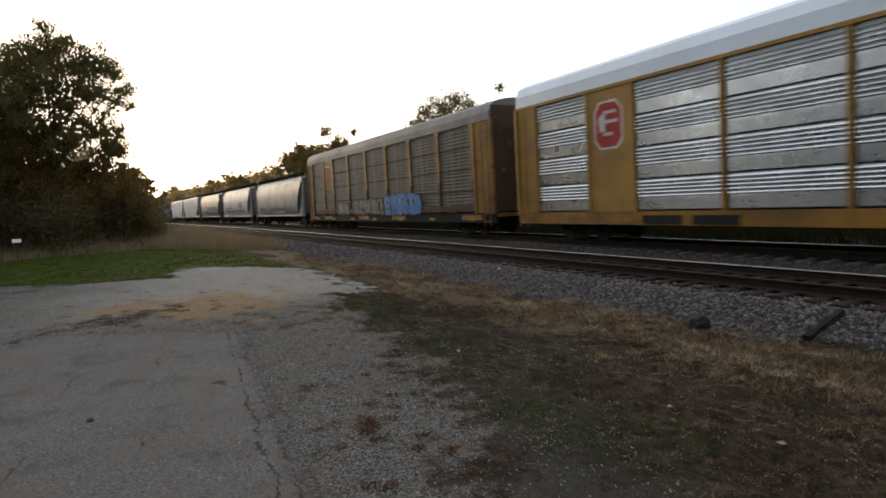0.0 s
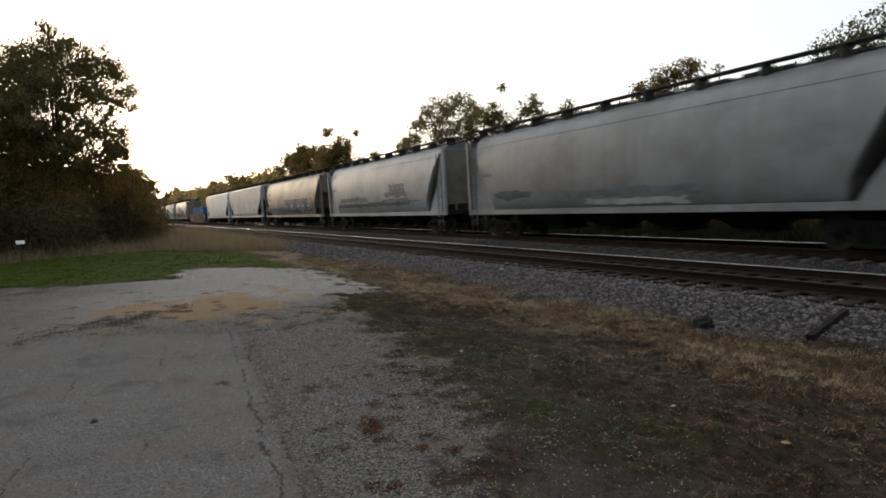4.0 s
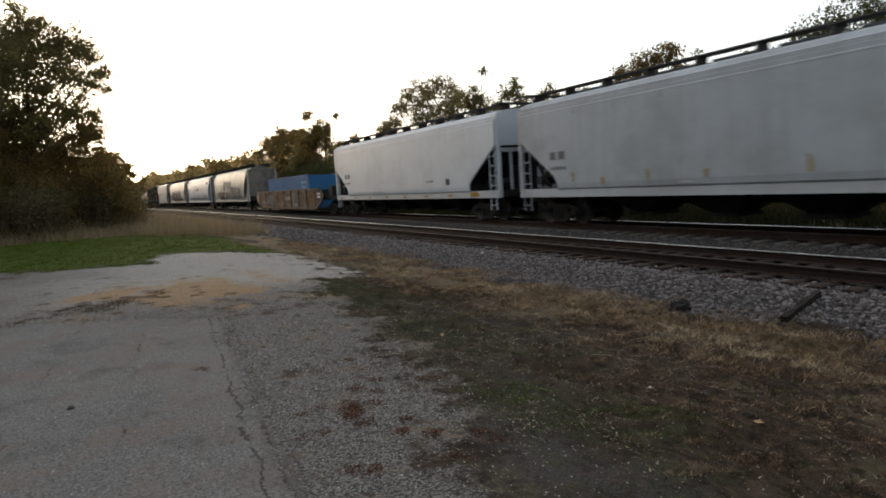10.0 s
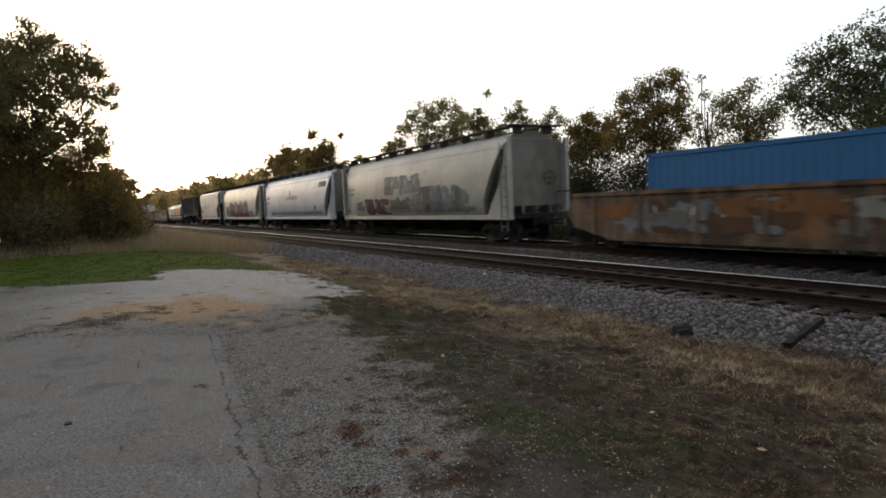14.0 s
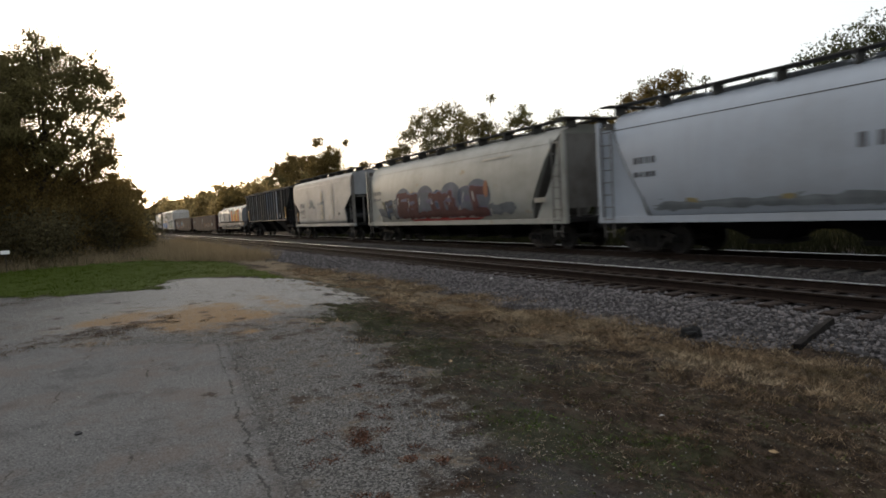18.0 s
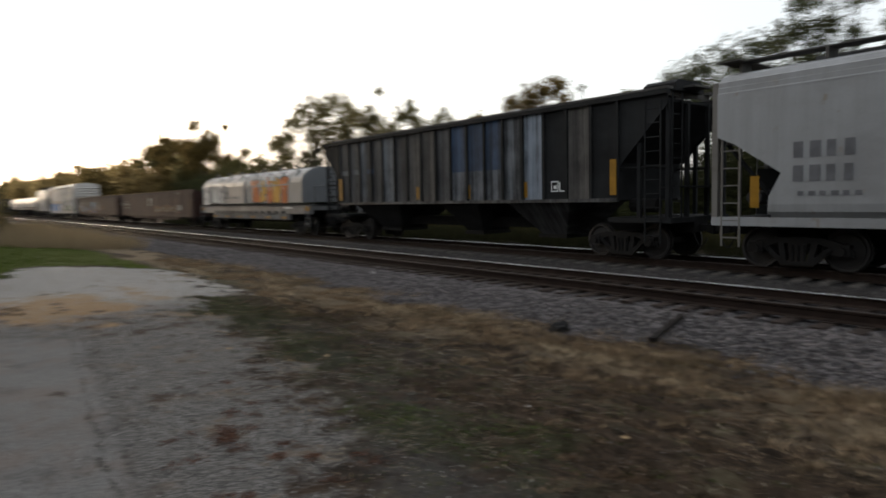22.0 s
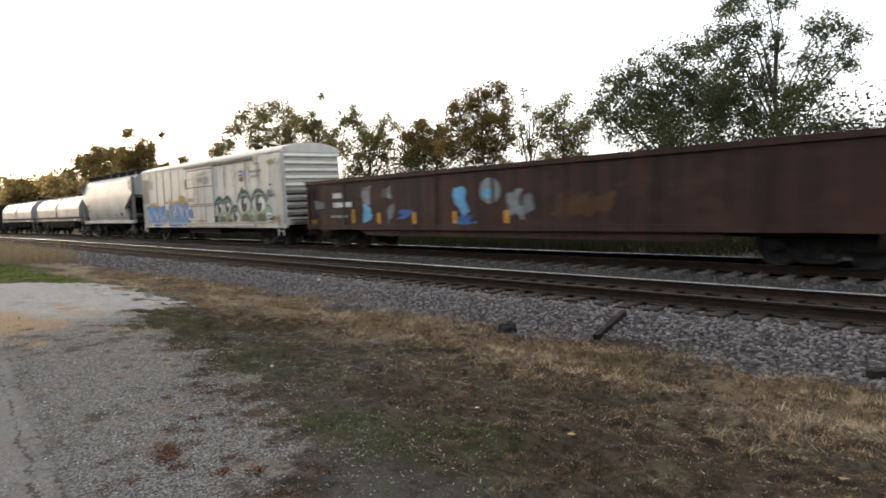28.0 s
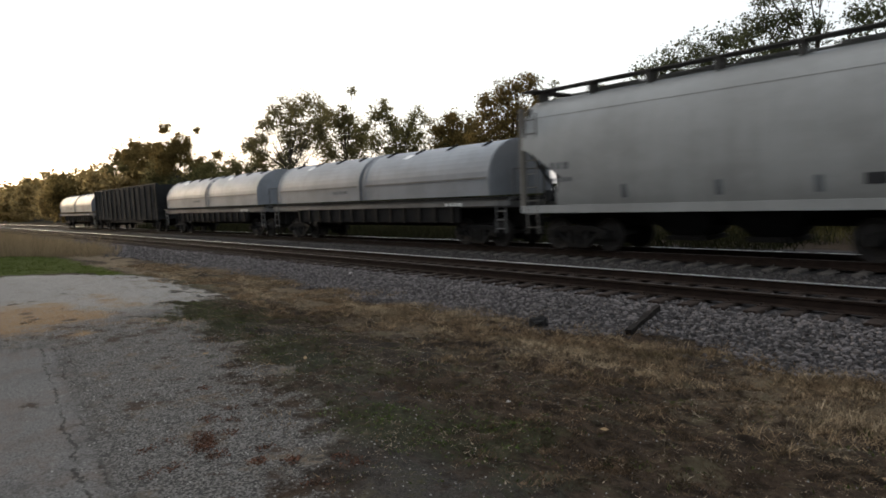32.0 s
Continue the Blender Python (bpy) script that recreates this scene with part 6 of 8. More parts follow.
def reefer(L):
    car = thing("refrigerator_car", "dirty white refrigerated boxcar with blue and green graffiti", "freight car", "cars of the train")
    half = L / 2
    ring = [(-1.50, 0.95), (-1.50, 4.34), (-1.44, 4.44), (-0.8, 4.62), (0, 4.68), (0.8, 4.62), (1.44, 4.44), (1.50, 4.34), (1.50, 0.95)]
    part("body", Geo().along(ring, -half + 0.06, half - 0.06), REEFER, car)
    pair("side_sill", -half, half, 1.44, 1.535, 0.84, 1.02, REEFER, car)
    pair("eave_rail", -half, half, 1.49, 1.54, 4.26, 4.34, REEFER, car)
    n = 15
    for i in range(n + 1):
        x = -half + 0.1 + i * (L - 0.2) / n
        if not -1.6 < x < 1.9:
            # every third rib greyed to paint in the shadow line beside a rib
            part("side_rib", Geo().box(x - 0.035, x + 0.035, -1.525, -1.495, 1.02, 4.27), REEFER if i % 3 else SMOKE, car)
    # plug door with its track and lock rods
    door = part("plug_door", Geo().box(-1.65, 1.75, -1.575, -1.50, 1.06, 4.06), REEFER, car)
    for z in (1.3, 2.5, 3.6):
        part("door_rail", Geo().box(-1.65, 1.75, -1.605, -1.575, z - 0.05, z + 0.05), REEFER, door)
    for x in (-0.5, 0.1, 0.7):
        part("lock_rod", Geo().tube((x, -1.62, 1.1), (x, -1.62, 3.85), 0.025, 6), REEFER, door)
    part("door_track", Geo().box(-1.9, 6.2, -1.60, -1.53, 4.10, 4.20), GRIME_SHADE, car, "grimy upper door track")
    part("door_track", Geo().box(-1.9, 6.2, -1.60, -1.53, 0.92, 1.0), REEFER, car)
    for s in (-1, 1):
        for i in range(9):
            z = 1.3 + i * 0.33
            part("end_corrugation", Geo().across([(s * (half - 0.06), z), (s * (half + 0.05), z + 0.10), (s * (half - 0.06), z + 0.22)], -1.40, 1.40), REEFER if i > 3 else GALV_OLD, car)
            # grey strip paints the shadow in the recess between two corrugations
            part("groove_shade", Geo().box(*sorted((s * (half - 0.07), s * (half - 0.052))), -1.42, 1.42, z + 0.25, z + 0.28), SMOKE, car)
        ladder(car, s * (half - 0.4), -1.56, 0.5, 4.0 if s > 0 else 2.4, REEFER, 0.45, 9)
        add_truck(car, s * (half - 2.3))
    for i in range(14):
        z = 2.35 + i * 0.11
        part("louvre", Geo().across([(-half + 0.2, z), (-half + 1.05, z), (-half + 1.05, z + 0.05), (-half + 0.2, z + 0.05)], -1.535, -1.50), SOOT_GREY, car)
    part("underframe", Geo().box(-half + 0.3, half - 0.3, -0.4, 0.4, 0.55, 0.95).box(-2.5, 1.5, -1.2, -0.4, 0.5, 0.95), IRON, car)
    part("end_walk", Geo().box(half, half + 0.4, -1.3, 1.3, 1.15, 1.2), IRON, car)
    brake_wheel(car, half + 0.2, 0.5, 1.9)
    add_coupler(car, half, 0.85)
    skin = Skin(car, lambda z: 1.528, 0.004)
    skin.smear("amber", -7.9, -5.9, 1.7, 2.35, 3).smear("yellow", -4.6, -1.5, 1.8, 2.5, 4).smear("amber", -3.2, -2.0, 2.2, 2.75, 8).smear("smoke", -5.6, -4.0, 0.98, 1.8, 5).smear("drip", -5.3, -4.3, 1.3, 2.0, 9)
    skin.tag(["azure", "blue", "azure"], -8.1, -5.3, 1.0, 2.05, 3, 51, "blue").tag(["azure", "blue"], -4.6, -2.9, 1.0, 2.2, 2, 52, "blue").tag(["azure", "azure"], -2.7, -0.9, 1.0, 2.1, 2, 53, "navy")
    skin.smear("azure", -7.9, -5.5, 0.98, 1.35, 10).smear("azure", -4.4, -1.4, 0.98, 1.4, 11).smear("blue", -3.4, -2.0, 1.3, 2.0, 12).smear("rust_orange", -1.0, 1.6, 1.0, 1.22, 13)
    rng = random.Random(8)
    for i in range(13):
        skin.call += 1
        x = -8.0 + 0.48 * i + (0.7 if i > 5 else 0)
        a = rng.uniform(1.1, 1.6)
        if x < -1.8:
            skin.pill("white", x, a, a + rng.uniform(0.3, 0.7), 0.06, rng.uniform(-0.3, 0.3), rng.uniform(-0.2, 0.2))
    # leave the door's skin clear of the sheet: its own plane
    eyes = Skin(car, lambda z: 1.53, 0.006)
    g0 = 1.95
    eyes.smear("teal", g0 - 0.5, g0 + 5.7, 0.98, 1.5, 55).smear("green", g0 - 0.3, g0 + 5.4, 1.0, 1.55, 56).smear("smoke", g0 + 0.8, g0 + 4.6, 1.0, 1.3, 57)
    for x, z, rx, rz in ((0.45, 1.95, 0.52, 0.62), (1.35, 1.95, 0.52, 0.62), (2.15, 1.45, 0.55, 0.55), (3.15, 2.0, 0.7, 0.75), (4.65, 2.0, 0.72, 0.75), (5.5, 1.5, 0.4, 0.5)):
        eyes.oval("teal", g0 + x, z - 0.02, rx * 0.98, rz * 0.9).oval("green", g0 + x, z - 0.08, rx * 0.86, rz * 0.78)
    for x, z, r in ((0.42, 1.86, 0.36), (1.32, 1.88, 0.36), (2.2, 1.42, 0.37), (3.2, 2.0, 0.48), (4.7, 2.0, 0.48)):
        # dark lid, green face, white, pupil and its glint
        eyes.oval("petrol", g0 + x - 0.04, z + 0.10, r * 1.5, r * 1.26).oval("green", g0 + x, z - 0.06, r * 1.46, r * 1.18).oval("petrol", g0 + x, z + 0.03, r * 1.30, r * 0.82).oval("white", g0 + x, z - 0.03, r * 1.28, r * 0.76)
        eyes.oval("black", g0 + x - 0.03, z - 0.02, r * 0.68, r * 0.80).bar("white", g0 + x, g0 + x + r * 0.52, z + 0.02, z + r * 0.52)
    eyes.smear("petrol", g0 - 0.6, g0 + 0.3, 1.0, 1.5, 91).smear("petrol", g0 + 5.2, g0 + 6.3, 1.0, 1.4, 92).smear("black", g0 + 2.8, g0 + 3.2, 2.62, 2.78, 93)
    eyes.smear("drip", 7.35, 8.1, 2.2, 2.62, 94).smear("grey", 7.5, 7.8, 2.3, 2.7, 90).bar("white", 7.35, 7.8, 1.15, 1.55).bar("slate", 7.4, 7.76, 1.2, 1.27).bar("slate", 7.4, 7.76, 1.36, 1.42)
    # rust weeping from the eave and the door rail
    eyes.smear("ochre", 7.5, 8.5, 3.75, 4.0, 95).smear("ochre", 6.2, 6.9, 3.8, 3.95, 96).smear("tan", 5.3, 5.7, 3.6, 4.05, 97).smear("tan", 4.4, 4.55, 3.2, 3.7, 98).smear("umber", -2.0, -1.7, 2.9, 3.6, 99)
    for x in (2.2, 3.1, 4.0, 4.9, 5.8, 6.7):
        eyes.smear("drip", x, x + 0.10, 2.7, 3.95, int(10 * x))
    eyes.bar("blue", 4.75, 5.25, 3.35, 3.62).bar("white", 4.8, 5.2, 3.45, 3.52).bar("red", 4.78, 5.22, 3.1, 3.3)
    eyes.print("ink_grey", 5.9, 7.1, 3.45, 0.13, 5, 7).print("ink_grey", 6.0, 6.9, 3.25, 0.09, 7, 8).bar("rust", 8.05, 8.5, 1.08, 1.38)
    eyes.print("grey", -half + 1.4, -half + 2.2, 3.2, 0.5, 3, 9, 0.4)
    for x, z, rx, rz in ((0.75, 1.22, 0.34, 0.22), (1.65, 1.15, 0.30, 0.16), (3.3, 1.28, 0.42, 0.26), (4.9, 1.26, 0.46, 0.26)):
        eyes.oval("olive", g0 + x, z, rx, rz)
    for x, z in ((2.9, 2.72), (5.7, 2.75), (-0.2, 1.35), (5.6, 1.2)):
        eyes.smear("black", g0 + x, g0 + x + 0.35, z, z + 0.13, int(9 * x) + 70)
    # stains, drips and the dark lines round the plug door
    eyes.smear("ochre", -7.6, -6.2, 2.2, 2.45, 71).smear("ochre", -5.4, -4.2, 2.2, 2.4, 70).smear("ochre", -3.0, -1.75, 2.2, 2.6, 72).smear("drip", 7.1, 8.4, 2.3, 2.4, 74).smear("tan", -8.6, 8.6, 1.0, 1.16, 75)
    for i in range(11):
        x = rng.uniform(-8.5, 8.5)
        if not -2.0 < x < 1.8:
            eyes.smear("tan", x, x + rng.uniform(0.06, 0.16), 4.2 - rng.uniform(0.3, 1.0), 4.24, 120 + i)
    leaf = Skin(car, lambda z: 1.578, 0.004)
    for z in (1.98, 2.08, 3.02, 3.95):
        leaf.bar("umber", -1.6, 1.7, z, z + 0.045)
    for x, a, b in ((-0.25, 2.1, 3.0), (-1.63, 1.1, 4.0), (1.70, 1.1, 4.0), (0.75, 1.1, 2.0)):
        leaf.bar("umber", x, x + 0.05, a, b)
    leaf.smear("blue", -1.62, -0.75, 1.1, 1.92, 77).smear("ochre", -1.62, -0.7, 2.2, 2.55, 78).smear("ochre", -0.6, 0.8, 1.1, 1.35, 79).smear("tan", -0.5, 1.5, 3.1, 3.9, 80)
    skin.done(), eyes.done(), leaf.done()
    return car


# ---- the consist: each car's nose and tail along the train ----


def marks(car, prof, plan):
    skin = Skin(car, out_of(prof), 0.008)
    for do in plan:
        do(skin)
    skin.done()


TRAIN = []


def couple(car, nose, tail):
    TRAIN.append((car, (nose + tail) / 2))
    return car


couple(autorack(27.5, "clean yellow autorack car with bright galvanised side panels", GALV, YELLOW, ROOF_PALE, 1, False), 189.1, 161.6)
couple(autorack(27.7, "weathered yellow autorack car with grimy louvred panels", GALV_OLD, YELLOW_OLD, ROOF_OLD, 2, True), 159.8, 132.1)

c = couple(hopper_car(18.9, "grey round-sided covered hopper car with a scrubbed lower band", GREY_A, GREY_A, ROUND, SLANT, True, 4), 130.1, 111.2)
marks(c, ROUND, [lambda s: s.smear("grey", -7.4, -4.4, 1.5, 2.0, 61), lambda s: s.smear("smoke", -3.5, 3.5, 1.5, 1.85, 62), lambda s: s.smear("white", -1.6, 3.2, 1.22, 1.5, 63), lambda s: s.print("ink_grey", -8.0, -7.2, 2.6, 0.14, 4, 63)])
c = couple(hopper_car(18.5, "pale grey round-sided covered hopper car with a dirty belly", GREY_B, GREY_B, ROUND, SLANT, True, 4), 108.8, 90.3)
marks(c, ROUND, [lambda s: s.smear("grey", -7.2, 5.6, 1.5, 1.85, 3), lambda s: s.smear("smoke", -6.6, -1.0, 1.85, 2.25, 5), lambda s: s.smear("smoke", 1.0, 5.4, 1.75, 2.0, 6), lambda s: s.smear("smoke", 1.6, 5.0, 2.0, 2.45, 62), lambda s: s.smear("slate", -6.4, -2.2, 1.5, 1.8, 64), lambda s: s.tag(["smoke", "drip", "smoke"], 2.6, 4.6, 2.3, 2.72, 4, 66, "ink_grey"),
                 lambda s: s.print("ink_grey", -8.0, -7.1, 2.75, 0.14, 4, 63), lambda s: s.print("ink_grey", -4.0, -2.4, 2.0, 0.3, 4, 64, 0.4), lambda s: s.print("ink_grey", 5.6, 6.6, 1.75, 0.05, 9, 65)])
c = couple(hopper_car(19.6, "tan round-sided covered hopper car with blue graffiti", TAN, TAN, ROUND, SLANT, False, 4), 88.4, 68.8)
marks(c, ROUND, [lambda s: s.print("grey", -8.1, -6.9, 3.1, 0.27, 4, 66), lambda s: s.print("grey", -8.1, -6.8, 2.55, 0.25, 5, 67), lambda s: s.print("grey", -8.1, -6.9, 2.05, 0.18, 5, 68), lambda s: s.bar("stain", -8.75, -8.4, 1.5, 2.1),
                 lambda s: s.smear("drip", -6.0, 8.0, 1.4, 2.0, 9), lambda s: s.smear("slate", -4.4, 7.6, 1.35, 1.95, 10), lambda s: s.smear("teal", -1.0, 4.2, 1.32, 1.6, 12), lambda s: s.smear("navy", 0.4, 7.4, 1.4, 1.75, 13),
                 lambda s: s.tag(["smoke", "grey", "slate", "smoke"], -1.8, 7.4, 1.6, 2.45, 13, 69, "black"), lambda s: [s.smear("white", x, x + 0.5, 1.75, 2.1, int(9 * x) + 40) for x in (-1.2, 0.6, 2.9, 4.4, 6.1)], lambda s: s.smear("smoke", -8.6, -4.0, 1.4, 2.0, 11)])
DRIPS = [lambda s: [s.smear("drip", x, x + 0.07, 4.0 - 1.4 * d, 4.0, 95 + i) for i, (x, d) in enumerate(((-8.2, 0.5), (-6.3, 0.35), (-4.4, 0.6), (-2.6, 0.4), (-0.5, 0.7), (1.7, 0.45), (3.6, 0.55), (5.4, 0.75), (7.6, 0.4)))]]
FLATMARKS = DRIPS + [lambda s: s.print("ink_grey", -7.6, -6.7, 2.3, 0.28, 2, 71, 0.75), lambda s: s.print("ink_grey", -7.6, -6.7, 1.95, 0.12, 5, 72), lambda s: s.bar("ink", 5.3, 5.65, 1.62, 1.9), lambda s: s.print("ink_grey", 3.4, 4.2, 1.78, 0.09, 4, 73)]
c = couple(hopper_car(19.1, "rust-streaked white covered hopper car with a white sill", WHITE_A, SILL_W, FLAT, NOTCH, False, 4, sill=(1.0, 1.30)), 67.1, 48.0)
marks(c, FLAT, FLATMARKS + [lambda s: [s.smear("stain", x, x + 0.24, 1.36, z, int(7 * x) + 90) for x, z in ((-6.5, 1.95), (-5.1, 1.7), (-3.2, 1.85), (-1.2, 1.8), (1.6, 2.1), (6.3, 2.2))], lambda s: s.smear("white", -2.0, -1.4, 1.34, 1.42, 88)])
c = couple(hopper_car(19.1, "clean white covered hopper car with yellow reflectors along its white sill", WHITE_C, SILL_W, FLAT, NOTCH, False, 4, sill=(1.0, 1.30), trim=WHITE_C), 46.6, 27.5)
marks(c, FLAT, FLATMARKS[1:])
for i in range(8):
    x = -8.8 + i * 2.35
    part("reflector", Geo().box(x, x + 0.4, -1.515, -1.505, 1.08, 1.17), REFLECT, c)
part("reflector", Geo().box(7.3, 7.9, -1.515, -1.505, 1.06, 1.26), REFLECT, c)
couple(well_car(22.8), 27.0, 4.2)
couple(container(), 20.74, 8.65)
c = couple(hopper_car(18.9, "cream round-sided covered hopper car with maroon and grey graffiti", CREAM, CREAM, ROUND, SLANT, True, 4), 1.8, -17.1)
marks(c, ROUND, [lambda s: s.smear("grey", -7.4, -5.4, 1.4, 1.9, 12), lambda s: s.smear("olive", -7.0, -5.8, 1.7, 2.1, 13), lambda s: s.tag(["maroon", "umber", "maroon"], -5.5, -2.2, 1.35, 2.1, 3, 73, "maroon"), lambda s: s.smear("maroon", -5.3, -2.2, 1.3, 1.7, 23), lambda s: s.smear("smoke", -3.0, 7.0, 1.25, 1.6, 14), lambda s: s.smear("olive", -2.3, 0.6, 1.35, 2.2, 24),
                 lambda s: s.tag(["drip", "smoke"], -2.5, 1.6, 2.4, 3.2, 5, 74, "grey"), lambda s: s.print("ink_grey", -8.0, -7.2, 2.75, 0.14, 4, 75), lambda s: s.print("ink_grey", -8.0, -7.2, 2.45, 0.16, 5, 76), lambda s: s.smear("drip", 0.4, 6.4, 1.3, 2.4, 86), lambda s: s.smear("olive", 1.2, 4.6, 1.3, 2.2, 87), lambda s: s.smear("umber", 2.0, 4.2, 1.35, 2.0, 88), lambda s: s.tag(["drip", "olive", "grey"], 1.0, 5.6, 1.45, 2.5, 5, 76, "slate"), lambda s: s.bar("reflector", -8.9, -8.3, 1.4, 1.6)])
c = couple(hopper_car(19.4, "blue-white round-sided covered hopper car with a clean flank", WHITE_B, WHITE_B, ROUND, SLANT, True, 4), -19.1, -38.5)
marks(c, ROUND, [lambda s: s.print("ink", -8.0, -7.1, 2.75, 0.2, 4, 77), lambda s: s.print("ink", -8.0, -7.1, 2.35, 0.16, 4, 78), lambda s: s.smear("smoke", -7.4, 7.4, 1.30, 1.66, 84), lambda s: [s.smear("stain", x, x + 0.5, 1.5, 1.68, int(5 * x) + 99) for x in (-6.2, -3.4, -0.4, 2.6, 5.2)], lambda s: s.print("ink_grey", -1.5, 1.7, 2.55, 0.32, 8, 79, 0.5), lambda s: s.oval("crimson", -0.6, 3.06, 0.22, 0.12).oval("peach", -0.6, 3.26, 0.1, 0.13), lambda s: s.bar("ink", 5.6, 5.95, 1.7, 1.95), lambda s: s.print("ink", 6.75, 8.35, 3.3, 0.38, 4, 80, 0.78)])
c = couple(hopper_car(18.7, "cream round-sided covered hopper car with dark red and grey graffiti", CREAM, CREAM, ROUND, SLANT, True, 4), -40.2, -58.9)
marks(c, ROUND, [lambda s: s.smear("grey", -7.8, -4.6, 1.3, 2.1, 16), lambda s: s.smear("olive", -7.0, -5.6, 1.6, 2.4, 19), lambda s: [s.oval("slate", x, 2.25, 1.0, 0.72) for x in (-4.0, -1.4, 1.2, 3.6)], lambda s: [s.oval("navy", x, 2.2, 0.55, 0.5) for x in (-2.7, -0.1, 2.4)], lambda s: s.tag(["navy", "grey"], -6.4, -4.6, 1.4, 2.3, 2, 80),
                 lambda s: s.tag(["maroon", "maroon", "slate"], -4.8, 4.4, 1.45, 2.6, 7, 84, "purple"), lambda s: s.smear("maroon", -4.8, 4.2, 1.25, 1.75, 17), lambda s: s.smear("crimson", -3.6, 4.0, 1.15, 1.32, 29), lambda s: [s.smear("purple", x, x + 0.9, 2.0, 2.3, int(3 * x) + 55) for x in (-3.4, -1.5, 0.6, 2.2)], lambda s: s.oval("peach", 4.3, 2.5, 0.18, 0.36), lambda s: s.smear("grey", 4.2, 6.4, 1.3, 1.9, 18),
                 lambda s: s.print("ink_grey", -8.1, -6.9, 2.75, 0.2, 4, 82, 0.6), lambda s: s.print("ink_grey", -8.1, -6.9, 2.4, 0.14, 5, 83, 0.6), lambda s: s.bar("tan", 3.8, 5.9, 3.66, 3.74, 0.3), lambda s: s.bar("tan", 7.6, 8.3, 1.78, 1.96)])
c = couple(hopper_car(13.7, "chalky white short covered hopper car with a rust streak", CHALK, CHALK, FLAT, NOTCH_SHORT, False, 3), -61.3, -75.0)
marks(c, FLAT, [lambda s: s.print("ink_grey", -5.0, -3.7, 2.45, 0.34, 4, 83, 0.6), lambda s: s.print("ink_grey", -5.0, -3.7, 1.95, 0.34, 4, 84, 0.6), lambda s: s.print("ink_grey", -4.9, -3.6, 1.65, 0.1, 6, 85), lambda s: s.smear("tan", 0.2, 0.95, 1.4, 3.8, 91), lambda s: s.smear("tan", 2.9, 3.2, 1.6, 3.8, 92), lambda s: s.smear("smoke", -2.6, -1.0, 2.3, 3.0, 19), lambda s: s.smear("smoke", -0.6, 1.4, 2.5, 2.8, 20),
                lambda s: s.print("ink", 4.1, 4.5, 1.75, 0.2, 1, 86), lambda s: s.bar("reflector", -4.9 - 1.0, -4.9 - 0.8, 1.4, 2.1)])
couple(ribbed_hopper(18.0), -76.1, -94.1)
couple(coil_car(16.3, "silver-grey coil car with orange and white graffiti on its covers", HOOD_PALE, True), -95.7, -112.0)
couple(gondola(22.0, "rust-brown gondola car with a faded round emblem", BROWN, 2.72, 0.82, 9, 1, 1, False), -113.2, -135.2)
couple(gondola(21.2, "rust-brown gondola car with purple and white graffiti", BROWN, 2.72, 0.82, 9, 2, 2, True), -136.0, -157.2)
couple(reefer(18.0), -159.0, -177.0)
c = couple(hopper_car(11.7, "smoke-grey round-sided short covered hopper car", SMOKE, SMOKE, ROUND, NOTCH_SHORT, False, 2, sill=(1.12, 1.34)), -178.95, -190.65)
marks(c, ROUND, [lambda s: s.print("ink_grey", -4.6, -3.9, 2.35, 0.2, 3, 87), lambda s: s.print("ink_grey", -4.6, -3.8, 2.0, 0.12, 4, 88), lambda s: s.bar("ink", 3.2, 3.6, 1.62, 1.85), lambda s: [s.bar("grey", x, x + 0.16, 1.5, 1.85) for x in (-2.3, 0.2, 2.3)]])
couple(coil_car(16.2, "grey coil car with rounded steel covers", HOOD, False), -191.2, -207.4)
couple(coil_car(15.8, "grey coil car with rounded steel covers", HOOD, False), -208.3, -224.1)
couple(gondola(17.8, "soot-black high-sided gondola car with vertical ribs", SOOT_SHADE, 3.5, 0.95, 14, 3, 0, False), -225.5, -243.3)
couple(coil_car(15.6, "pale silver coil car with rounded steel covers", HOOD_PALE, False), -244.2, -259.8)

